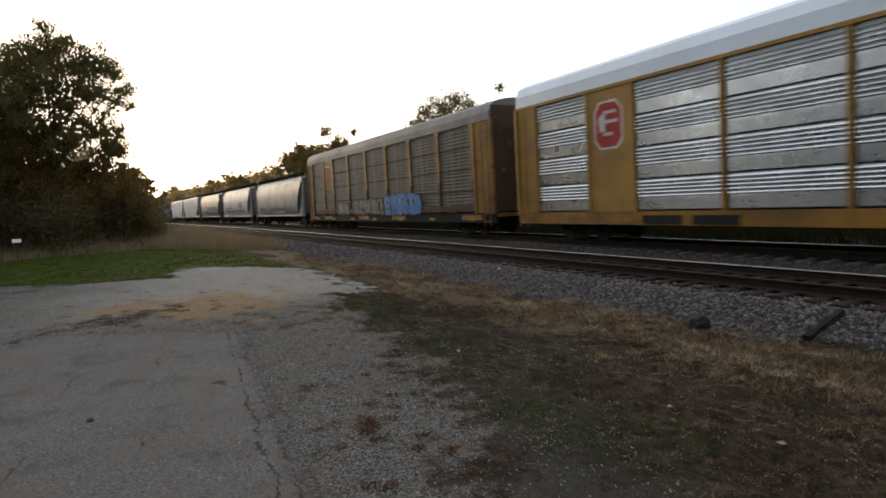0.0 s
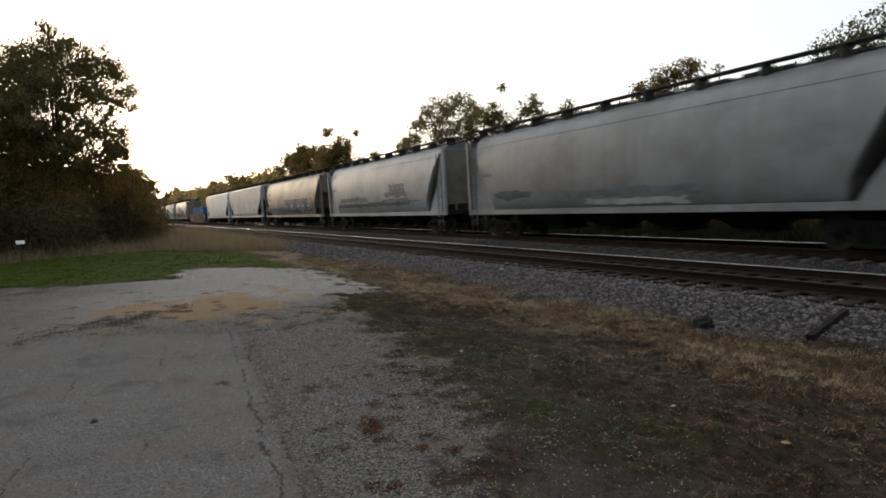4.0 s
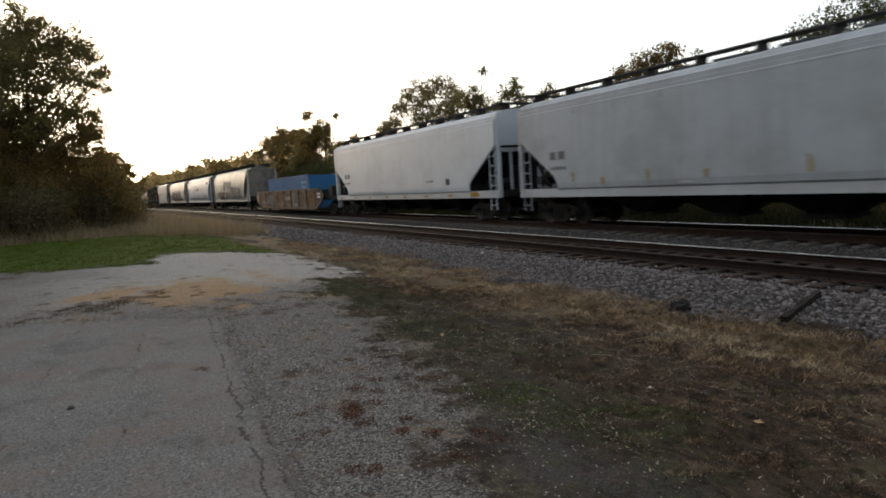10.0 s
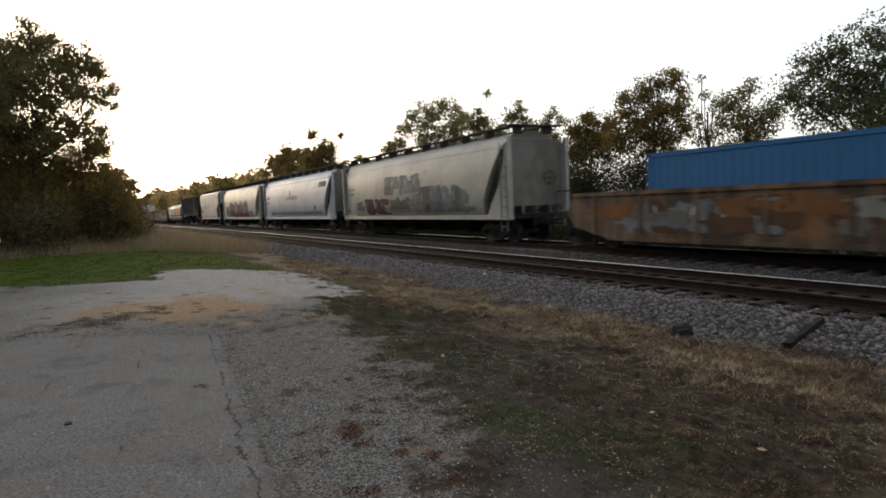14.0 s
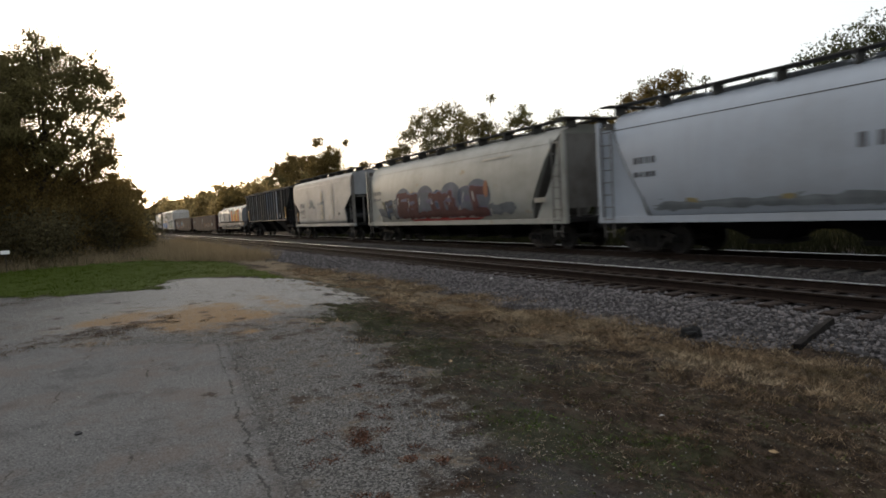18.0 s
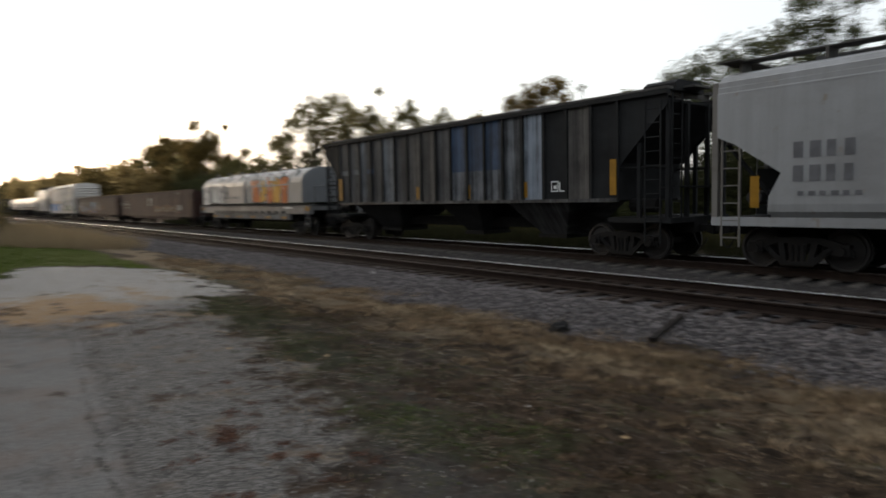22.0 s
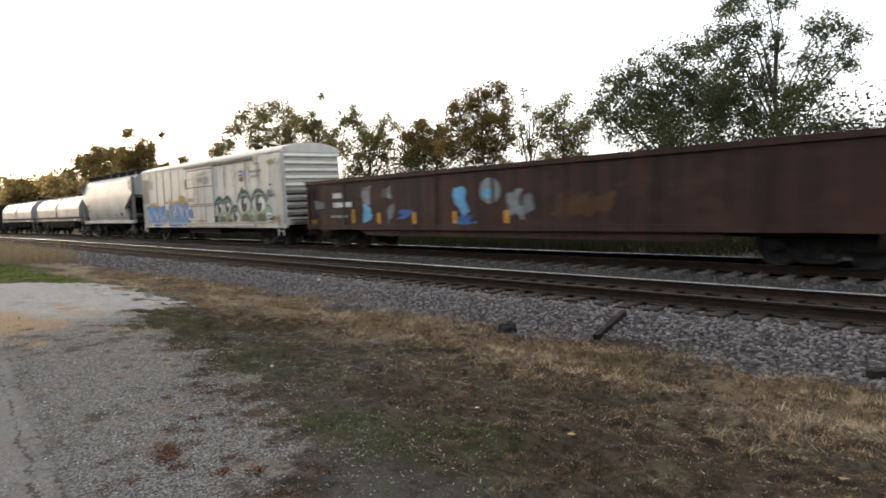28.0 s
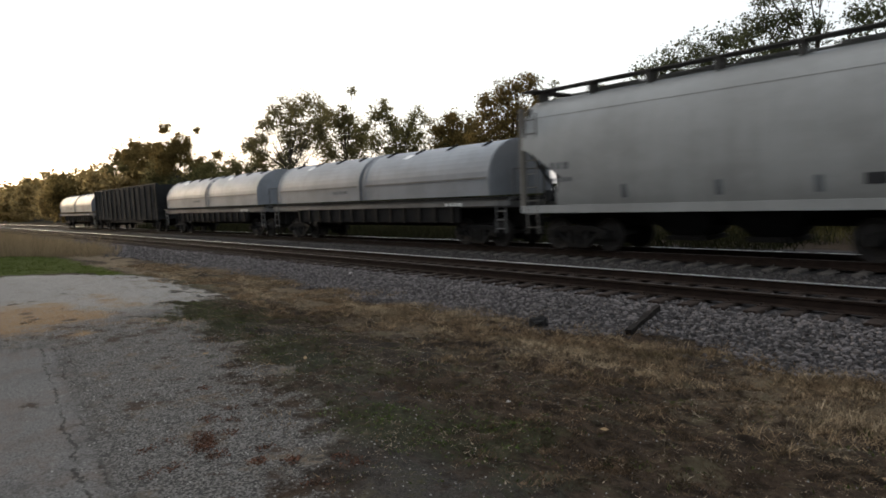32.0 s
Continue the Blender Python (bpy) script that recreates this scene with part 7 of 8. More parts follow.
# ---- trees, shrubs and grasses ----


def grow(rng, base, lean, tall, limbs, spread, tubes, tips, twigs):
    """Trunk, limbs and twigs as tapering tubes; tips gathers the places for leaves."""
    r0 = 0.022 * tall + 0.03
    p, d = Vector(base), Vector((lean[0], lean[1], 1)).normalized()
    spine = [(p.copy(), r0)]
    n = 7
    for i in range(n):
        d = (d + Vector((rng.uniform(-0.16, 0.16), rng.uniform(-0.16, 0.16), 0.05))).normalized()
        p = p + d * (tall * 0.93 / n)
        spine.append((p.copy(), r0 * (1 - 0.85 * (i + 1) / n)))
    for (a, ra), (b, rb) in zip(spine, spine[1:]):
        tubes.append((a, b, ra, rb))
    tips.append(spine[-1][0])
    for k in range(limbs):
        f = 0.20 + 0.78 * (k + rng.random()) / limbs
        i = min(n - 1, int(f * n))
        a = spine[i][0].lerp(spine[i + 1][0], f * n - i)
        az = k * 2.4 + rng.uniform(-0.5, 0.5)
        reach = spread * (0.42 + 0.62 * math.sin(math.pi * min(1.0, 0.12 + 0.8 * f))) * rng.uniform(0.65, 1.15)
        rise = 0.30 + 0.45 * f
        dirn = Vector((math.cos(az), math.sin(az), rise)).normalized()
        q, r = a, spine[i][1] * 0.5
        for j in range(4):
            dirn = (dirn + Vector((rng.uniform(-0.3, 0.3), rng.uniform(-0.3, 0.3), rng.uniform(-0.12, 0.22)))).normalized()
            nx = q + dirn * reach / 4
            tubes.append((q, nx, r, r * 0.7))
            q, r = nx, r * 0.7
            if j >= 1:
                for _ in range(twigs):
                    e = q + Vector((rng.gauss(0, 1), rng.gauss(0, 1), rng.gauss(0.2, 0.7))) * reach * 0.17
                    tubes.append((q, e, r * 0.45, r * 0.2))
                    tips.append(e)
        tips.append(q)


def ball(nr, n):
    """Even points within a unit ball."""
    d = nr.randn(n, 3)
    return d / np.linalg.norm(d, axis=1)[:, None] * nr.rand(n, 1) ** 0.4


def leaf_mesh(name, centres, sigma, size, n, seed, mat, flat=0.8):
    nr = np.random.RandomState(seed)
    c = np.array(centres)[nr.randint(0, len(centres), n)] + ball(nr, n) * np.array([sigma, sigma, sigma * flat]) * 1.7
    u = nr.randn(n, 3)
    u /= np.linalg.norm(u, axis=1)[:, None]
    w = np.cross(u, nr.randn(n, 3))
    w /= np.linalg.norm(w, axis=1)[:, None]
    s = size * (0.55 + 0.9 * nr.rand(n))[:, None]
    v = np.stack([c - u * s, c + w * s * 0.65 + u * s * 0.3, c + u * s * 0.7 - w * s * 0.55], 1).reshape(-1, 3)
    f = np.arange(3 * n).reshape(n, 3)
    return fast_mesh(name, v, f, mat)


def tree(x, y, tall, spread, leaves, leaf, mat, seed, label, limbs=14, lean=(0, 0), size=0.16, sigma=0.5, twigs=3, low=0.0, name="tree"):
    rng = random.Random(seed)
    z = float(height(x, y)) - 0.1
    t = thing(name, label, name, at=Matrix.Translation((x, y, z)))
    tubes, tips = [], []
    grow(rng, (0, 0, 0), lean, tall, limbs, spread, tubes, tips, twigs)
    g = Geo()
    for a, b, ra, rb in tubes:
        if ra > 0.006:
            g.tube(a, b, max(ra, 0.012), 6 if ra > 0.06 else 4, max(rb, 0.008))
    part("trunk", g, BARK, t, "dark branching trunk")
    if low:
        tips += [Vector((rng.gauss(0, spread * 0.45), rng.gauss(0, spread * 0.45), rng.uniform(0.2, low))) for _ in range(int(len(tips) * 0.5))]
    tagged(part("crown", leaf_mesh("crown", [tuple(p) for p in tips], sigma, size, leaves, seed, leaf), None, t), "loose leafy crown")
    return t


def lobed_tree(x, y, lobes, leaf, label, seed, per=1100, size=0.10, foot=(0, 0), name="tree", airy=1.0):
    """A tree whose limbs fork into twigs, each ending in a small spray of leaves; lobes are (dx, dy, z, radius) about its place."""
    rng, nr = random.Random(seed), np.random.RandomState(seed)
    z0 = float(height(x, y)) - 0.1
    t = thing(name, label, name, at=Matrix.Translation((x, y, z0)))
    top = max(l[2] + l[3] for l in lobes)
    crown = [l for l in lobes if l[2] > 0.55 * top] or lobes
    mid = sum((Vector(l[:3]) for l in crown), Vector()) / len(crown)
    r0 = 0.012 * top + 0.03
    g = Geo()
    spine = [Vector((foot[0], foot[1], 0))]
    for i in range(1, 7):
        f = i / 6
        q = spine[0].lerp(mid, f ** 1.15)
        spine.append(Vector((q.x + rng.uniform(-0.12, 0.12), q.y + rng.uniform(-0.12, 0.12), mid.z * f)))
    for i in range(6):
        g.tube(spine[i], spine[i + 1], r0 * (1 - 0.11 * i), 7, r0 * (1 - 0.11 * (i + 1)))
    sprays, spread = [], []
    for lx, ly, lz, r in lobes:
        c = Vector((lx, ly, lz))
        k = max(1, min(5, int(6 * 0.62 * lz / max(mid.z, 0.1))))
        a = spine[k]
        m = a.lerp(c, 0.5) + Vector((rng.uniform(-0.25, 0.25), rng.uniform(-0.25, 0.25), 0.15 * r))
        ra = r0 * (0.36 if lz > 0.4 * top else 0.25)
        g.tube(a, m, ra, 5, ra * 0.65).tube(m, c, ra * 0.65, 5, ra * 0.35)
        forks = []
        for d in ball(nr, max(3, int(3 + 2 * r))):
            e = c + Vector(d) * r * 0.62
            j = c.lerp(m, 0.45 * rng.random())
            g.tube(j, e, ra * 0.32, 4, ra * 0.16)
            forks += [e, e.lerp(j, 0.4)]
        n = int((2.5 + 17 * r * r) * airy)
        for d in ball(nr, n):
            d = Vector(d)
            e = c + d * r * (0.5 + 0.95 * rng.random() ** 1.3)
            near = min(forks, key=lambda f: (f - e).length_squared)
            if size < 0.13:
                g.tube(near, e, max(0.007, ra * 0.12), 3, 0.006)
            sprays.append(tuple(e))
            spread.append(rng.uniform(0.2, 0.44) * (0.75 + 0.22 * min(r, 2.4)))
    part("trunk", g, BARK, t, "dark trunk forking into bare limbs and twigs")
    n = int(1.25 * per * airy ** 0.5 * sum(l[3] ** 2 for l in lobes))
    w = np.array(spread) ** 2
    pick = nr.choice(len(sprays), n, p=w / w.sum())
    c = np.array(sprays)[pick] + np.clip(nr.randn(n, 3), -2.2, 2.2) * (0.66 * np.array(spread)[pick])[:, None] * np.array([1, 1, 0.75])
    # one leaf in five hangs loose between the sprays
    loose = nr.rand(n) < 0.2
    area = np.array([l[3] ** 2 for l in lobes])
    home = np.array(lobes)[nr.choice(len(lobes), n, p=area / area.sum())]
    c = np.where(loose[:, None], home[:, :3] + ball(nr, n) * home[:, 3:] * 1.3, c)
    u = nr.randn(n, 3)
    u /= np.linalg.norm(u, axis=1)[:, None]
    q = np.cross(u, nr.randn(n, 3))
    q /= np.linalg.norm(q, axis=1)[:, None]
    s = size * (0.55 + 0.9 * nr.rand(n))[:, None]
    v = np.stack([c - u * s, c + q * s * 0.75 + u * s * 0.3, c + u * s * 0.7 - q * s * 0.65], 1).reshape(-1, 3)
    part("crown", fast_mesh("crown", v, np.arange(3 * n).reshape(n, 3), leaf), None, t, "loose leafy crown with gaps")
    return t


def wood_tree(x, y, tall, spread, leaf, label, seed, n=11, per=900, size=0.11, low=0.34, fat=0.30):
    rng = random.Random(seed)
    lobes = []
    for k in range(n):
        f = low + (0.93 - low) * (k + 0.5 * rng.random()) / n
        reach = spread * (0.25 + 0.75 * math.sin(math.pi * min(1, (f - low) / (1.02 - low) * 0.85 + 0.15))) * rng.uniform(0.3, 0.85)
        a = 2.4 * k + rng.uniform(-0.6, 0.6)
        lobes.append((reach * math.cos(a), reach * math.sin(a), tall * f, spread * fat * rng.uniform(0.7, 1.2)))
    return lobed_tree(x, y, lobes, leaf, label, seed, per, size)


def shrub(x, y, tall, wide, leaves, leaf, seed, label, size=0.13):
    rng = random.Random(seed)
    z = float(height(x, y)) - 0.05
    t = thing("shrub", label, "shrub", at=Matrix.Translation((x, y, z)))
    g, tips = Geo(), []
    for k in range(9):
        a = k * 0.7 + rng.random()
        e = Vector((math.cos(a) * wide * rng.uniform(0.3, 0.9), math.sin(a) * wide * rng.uniform(0.3, 0.9), tall * rng.uniform(0.5, 1.0)))
        m = e * 0.5 + Vector((0, 0, tall * 0.12))
        g.tube((0, 0, 0), m, 0.04, 5, 0.025).tube(m, e, 0.025, 4, 0.01)
        tips += [tuple(e), tuple(m), tuple(e * 0.75), (e.x * 0.9, e.y * 0.9, e.z * 0.3)]
    part("branch_frame", g, BARK, t)
    part("foliage", leaf_mesh("foliage", tips, 0.22 * (tall + wide) / 2, size, leaves, seed, leaf), None, t)
    return t


LEFT = "broad backlit tree in dusky green leaf at the yard's edge"
SMALL = "smaller tree with gold-brown leaves at the yard's edge"
# the tall tree leans out over its understorey; (y, z, radius) of each billow
CANOPY = [(-4.9, 11.4, 1.95), (-3.3, 12.2, 1.7), (-2.2, 13.0, 1.15), (-2.8, 13.5, 0.6), (-1.1, 11.5, 1.7), (0.2, 11.6, 1.15), (1.0, 10.9, 0.85), (1.5, 10.2, 0.55), (-4.0, 9.7, 2.1), (-2.3, 9.7, 1.6), (-0.6, 9.6, 1.4),
          (0.8, 9.2, 0.75), (-5.7, 9.0, 2.15), (1.5, 9.0, 0.4), (-5.1, 7.3, 2.3), (-3.5, 7.7, 1.5), (-0.4, 7.5, 1.25), (0.6, 7.5, 0.85), (-7.2, 10.4, 2.0), (-7.6, 7.6, 2.4), (0.8, 6.3, 0.85), (-1.6, 7.9, 0.95), (-0.2, 6.5, 1.1), (-2.0, 6.4, 1.2)]
UNDER = [(-0.2, 5.7, 1.5), (-2.0, 4.8, 1.8), (-4.1, 5.1, 2.3), (-5.9, 5.2, 2.5), (1.4, 4.5, 0.7), (0.9, 3.4, 1.25), (-0.9, 3.1, 1.9), (-3.1, 3.0, 2.3), (-5.3, 2.7, 2.5), (1.5, 2.6, 0.75), (0.4, 1.6, 1.5), (-2.0, 1.5, 1.8), (-7.4, 4.4, 2.6), (1.9, 1.5, 0.9)]
deep = random.Random(41)
lobed_tree(-47.0, -4.0, [(deep.uniform(-1.7, 1.7), b + 4.0, h + 0.25, r) for b, h, r in CANOPY], LEAF_L, LEFT, 101, 3000, 0.054, (0, -0.6), airy=1.25)
# the understorey's gold evening light is put into its leaf colour
lobed_tree(-48.0, -2.0, [(deep.uniform(-1.3, 1.3), 1.02 * b + 2.0, h + 0.25, r) for b, h, r in UNDER], LEAF_W, SMALL, 103, 2600, 0.056, airy=1.2)
lobed_tree(-44.0, -12.0, [(0, 0, 11.0, 2.6), (0.5, 3.0, 9.6, 2.2), (0, -3.0, 9.0, 2.6), (1, 1.5, 6.8, 2.6), (-0.6, -1.4, 5.2, 3.0), (0.4, 3.6, 5.0, 2.4)], LEAF_L, LEFT, 102, 1500, 0.09)
wood_tree(-66.0, 0.6, 7.0, 3.2, LEAF_W, SMALL, 104, 9, 1300, 0.11, 0.2, 0.4)
wood_tree(-50.0, -18.0, 12.0, 6.5, LEAF_L, LEFT, 105, 10, 900, 0.13, 0.25, 0.34)
wood_tree(-86.0, 0.9, 7.6, 3.2, LEAF_W, SMALL, 106, 9, 1100, 0.14, 0.2, 0.4)
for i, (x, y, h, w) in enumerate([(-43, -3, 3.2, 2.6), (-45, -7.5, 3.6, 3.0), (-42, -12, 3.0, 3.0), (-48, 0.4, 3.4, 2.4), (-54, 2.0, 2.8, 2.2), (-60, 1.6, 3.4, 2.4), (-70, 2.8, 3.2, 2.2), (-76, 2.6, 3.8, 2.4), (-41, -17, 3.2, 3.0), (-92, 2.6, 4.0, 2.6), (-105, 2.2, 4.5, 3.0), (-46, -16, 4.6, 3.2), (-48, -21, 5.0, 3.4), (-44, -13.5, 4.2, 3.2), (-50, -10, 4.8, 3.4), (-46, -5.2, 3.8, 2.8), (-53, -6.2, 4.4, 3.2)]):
    # two shrubs in three take the leaf colour with shade painted in
    shrub(x, y, h, w, 6500, (LEAF_UNDER_SHADE, LEAF_UNDER_SHADE, LEAF_L)[i % 3], 200 + i, "dense shadowed shrub under the trees", 0.075)

# unseen trees added behind the camera, beyond the left wood, to block low sky light
for i in range(13):
    wood_tree(-34 + 6.5 * i + 1.5 * math.sin(3.1 * i), -24 - 3.5 * math.sin(1.7 * i), 11.5 + 2 * math.sin(2.3 * i), 5.4, LEAF_UNDER_SHADE, "unseen tree added behind the camera to block low sky", 600 + i, 9, 150, 0.30, 0.12, 0.5)

# the wood behind the railway
BACK = "slender tree in thinning green leaf beyond the railway"
WOOD = [(-150, 36, 12.6, 5.5, LEAF_W), (-137, 34, 12.2, 5.5, LEAF_L), (-124, 35, 13.6, 5.5, LEAF_W), (-110, 36, 11.4, 5.2, LEAF_L), (-97, 37, 9.4, 4.8, LEAF_Y), (-84, 37, 8.8, 4.6, LEAF_L)]
for i, (x, y, h, w, leaf) in enumerate(WOOD):
    wood_tree(x, y, h, w, leaf, BACK, 300 + i, 14, 620 if x > -70 else 420, 0.11 if x > -70 else 0.15, 0.26, 0.30)
# the group straight across the tracks
lobed_tree(-102.6, 35.0, [(-1.6, -2.6, 14.5, 1.01), (-0.6, -0.7, 11.6, 2.02), (-2.0, -2.1, 10.0, 2.27), (0.8, 1.7, 9.1, 1.26), (2.2, 4.2, 10.1, 1.01), (-26.1, -0.3, 13.0, 2.38), (-38.9, 0.0, 12.6, 2.08), (-16.9, 0.3, 12.6, 1.78), (6.1, -0.3, 13.5, 0.46)], LEAF_W, "far slender tree in thin autumn leaf beyond the railway", 330, 900, 0.13, airy=1.2)
lobed_tree(-68.9, 35.0, [(-2.4, -3.4, 9.0, 1.20), (-0.9, -2.6, 9.8, 1.27), (-0.6, -2.1, 11.3, 0.77), (-1.0, -0.5, 12.9, 1.20), (0.1, 0.9, 13.6, 1.29), (1.0, 2.7, 14.0, 1.38), (2.0, 3.9, 13.2, 1.02), (-0.7, 0.8, 11.9, 1.29), (0.7, 2.2, 10.8, 1.44), (0.7, 1.9, 8.8, 1.70), (-1.0, 0.2, 7.3, 1.69), (-1.7, -2.2, 7.9, 1.35), (-2.6, -0.3, 11.7, 1.15), (3.2, 0.0, 12.4, 1.21), (7.7, 0.3, 11.0, 1.28), (10.8, -0.3, 11.2, 0.98), (0.8, 0.0, 9.9, 1.39), (8.2, 0.3, 8.8, 1.40), (-8.4, -0.3, 9.3, 1.08)], LEAF_L, BACK, 331, 520, 0.1, airy=1.45)
lobed_tree(-55.6, 35.0, [(0.1, -0.9, 10.0, 1.28), (0.2, 0.4, 8.8, 1.42), (0.4, 0.9, 7.0, 1.42), (-1.2, -1.0, 7.1, 1.42), (-0.0, -0.2, 11.4, 0.50), (0.8, 0.5, 13.1, 0.50), (-4.4, -0.3, 9.7, 1.12), (0.8, 0.0, 10.3, 0.93), (2.7, 0.3, 8.0, 1.02)], LEAF_L, BACK, 332, 650, 0.1, airy=1.4)
lobed_tree(-46.8, 35.0, [(-1.1, -1.4, 9.6, 0.89), (-0.6, -1.0, 10.3, 0.62), (-0.8, 0.2, 8.4, 1.03), (0.8, -0.1, 7.5, 1.17), (-1.2, -1.4, 7.2, 1.17), (1.0, 1.1, 9.0, 0.75), (1.7, 1.9, 9.2, 0.48), (0.4, 1.8, 6.4, 1.17), (-0.5, -1.1, 5.5, 1.09), (-4.6, -0.3, 8.9, 0.89), (-1.3, 0.0, 9.5, 0.74), (1.2, 0.3, 8.2, 0.82), (3.5, -0.3, 7.4, 0.70), (-0.1, 0.0, 6.6, 1.05), (2.5, 0.3, 9.5, 0.50)], LEAF_Y, "thin straggling tree with bare twigs beyond the railway", 333, 600, 0.095, airy=1.6)
lobed_tree(-39.1, 35.0, [(-1.3, -0.5, 7.5, 0.91), (-0.1, -0.0, 8.3, 0.81), (-0.6, 0.6, 6.8, 1.19), (-0.6, -0.9, 5.7, 1.19), (1.1, 0.9, 7.9, 0.92), (0.9, 0.5, 6.2, 1.19)], LEAF_W, "small golden-leaved tree beyond the railway", 334, 1500, 0.09, airy=1.4)
lobed_tree(-32.4, 35.0, [(-1.1, -1.7, 8.9, 0.79), (-0.9, -0.2, 9.4, 0.88), (0.2, 0.3, 9.9, 0.79), (0.6, 1.3, 10.2, 0.84), (1.1, 1.4, 9.3, 0.61), (-1.4, -0.9, 7.8, 1.2), (-0.4, 0.4, 8.0, 1.3), (1.7, 0.2, 7.9, 1.11), (-0.6, -0.6, 6.3, 1.29), (0.7, 0.4, 6.0, 1.29), (1.4, 1.3, 6.6, 0.6), (-1.6, -1.9, 6.1, 1.11)], LEAF_W, "rounded tree with tan-tinted leaves beyond the railway", 335, 1150, 0.085, airy=1.2)
lobed_tree(-28.4, 35.0, [(0.1, -0.2, 9.5, 0.22), (-0.0, 0.2, 8.5, 0.35), (-0.4, 0.0, 7.1, 0.35), (0.6, 0.2, 7.6, 0.26), (0.2, 0.1, 5.6, 0.3), (-0.6, -0.1, 4.1, 0.35), (-0.1, -0.3, 6.7, 0.48), (1.1, 0.0, 7.8, 0.48), (-0.6, 0.3, 5.6, 0.41), (2.0, -0.3, 7.4, 0.47), (0.8, 0.0, 5.9, 0.56)], LEAF_Y, "nearly bare sapling with a few leaves beyond the railway", 336, 650, 0.075, airy=1.8)
lobed_tree(-25.1, 34.6, [(-0.1, -0.4, 7.6, 0.59), (0.1, 0.5, 8.2, 0.55), (-0.8, -0.8, 6.3, 0.68), (0.5, -0.6, 6.2, 1.00), (0.8, 0.7, 6.3, 0.91), (-0.4, -0.8, 4.6, 1.00), (0.6, 0.3, 4.4, 1.18), (-0.8, -0.3, 7.4, 0.77), (0.9, 0.0, 5.4, 0.75), (1.8, 0.3, 6.6, 0.67)], LEAF_Y, BACK, 337, 800, 0.085, airy=1.1)
lobed_tree(-18.0, 34.6, [(-2.6, -2.3, 7.0, 1.23), (-2.1, -1.5, 8.4, 1.03), (-1.2, -0.7, 8.9, 1.16), (-0.2, 0.7, 9.4, 1.24), (1.1, 0.8, 9.9, 1.04), (-0.7, 0.3, 7.5, 1.56), (0.9, 1.1, 8.0, 1.56), (2.1, 2.5, 7.8, 1.57), (2.6, 1.0, 6.3, 1.72), (0.3, 0.9, 6.0, 1.72), (-1.2, -1.5, 6.2, 1.56)], LEAF_D, "broad tree in thick green leaf beyond the railway", 338, 800, 0.085, airy=1.1)
lobed_tree(-11.9, 35.0, [(-2.0, -1.2, 11.6, 0.74), (-1.6, 0.1, 12.0, 0.74), (-0.6, -0.1, 12.4, 0.58), (0.1, -0.0, 11.4, 0.74), (-2.2, -0.8, 10.2, 0.90), (-1.1, -0.0, 10.5, 0.82), (-2.8, -1.6, 9.6, 0.90), (-1.6, -0.4, 9.1, 0.97), (-0.1, -0.1, 9.5, 0.73), (1.7, 0.0, 9.7, 0.73), (2.2, 1.1, 10.0, 0.57), (3.0, 1.4, 9.3, 0.65), (2.1, 1.2, 8.5, 0.73), (1.1, 0.9, 8.3, 0.73), (2.9, 0.9, 8.0, 0.40), (1.8, 0.2, 7.1, 0.73), (-0.9, 0.5, 7.6, 1.21), (-2.1, -1.1, 7.2, 1.37), (0.8, -0.6, 6.4, 1.20), (-1.2, 0.3, 5.6, 1.44)], LEAF_D, "tall forked airy tree in green leaf beyond the railway", 339, 1000, 0.075, airy=1.15)
lobed_tree(-5.0, 35, [(-1.4, 0, 6.3, 0.90), (0.4, 0.3, 6.4, 1.20), (1.7, -0.2, 5.3, 0.84), (0.2, 0, 4.4, 1.56)], LEAF_Y, BACK, 344, 900, 0.08)
lobed_tree(0.2, 34.6, [(-0.2, 0, 6.7, 0.66), (-1.7, 0.2, 4.0, 1.68), (0.3, 0.3, 3.2, 2.04), (2.3, -0.2, 3.3, 1.44), (0.9, 0, 1.6, 2.16), (1.2, 0.3, 4.6, 1.3), (-0.6, 0.4, 5.2, 1.2)], LEAF_SHADE, BACK, 345, 1700, 0.085, airy=1.8)
lobed_tree(4.6, 37, [(0, 0, 5.6, 0.96), (-0.7, 0.3, 4.4, 1.32), (0.8, 0, 3.6, 1.56)], LEAF_D, BACK, 346, 900, 0.085)
lobed_tree(7.0, 33.6, [(0.2, 0, 5.0, 0.9), (-0.8, 0.3, 3.9, 1.2), (0.9, -0.2, 4.2, 1.0), (0, 0, 2.6, 1.5), (1.3, 0.2, 2.2, 1.2)], LEAF_SHADE, BACK, 349, 1700, 0.085, airy=1.5)
lobed_tree(11.6, 34, [(0.3, 0, 6.6, 1.56), (-0.8, 0.3, 5.9, 1.20), (0.4, -0.3, 4.6, 1.80), (-0.4, 0.2, 2.9, 2.04)], LEAF_SHADE, BACK, 347, 1900, 0.085, airy=1.6)
lobed_tree(15.8, 35.4, [(-1.1, 0, 5.6, 1.20), (0.4, 0.3, 5.7, 1.92), (0.2, -0.3, 3.2, 2.40)], LEAF_D, BACK, 348, 950, 0.09)
for i, (x, y, h, w) in enumerate([(22, 38, 6.6, 3.0), (29, 38, 6.5, 3.0), (40, 40, 7.0, 3.2)]):
    wood_tree(x, y, h, w, LEAF_D, BACK, 350 + i, 9, 700, 0.12, 0.25, 0.34)
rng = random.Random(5)
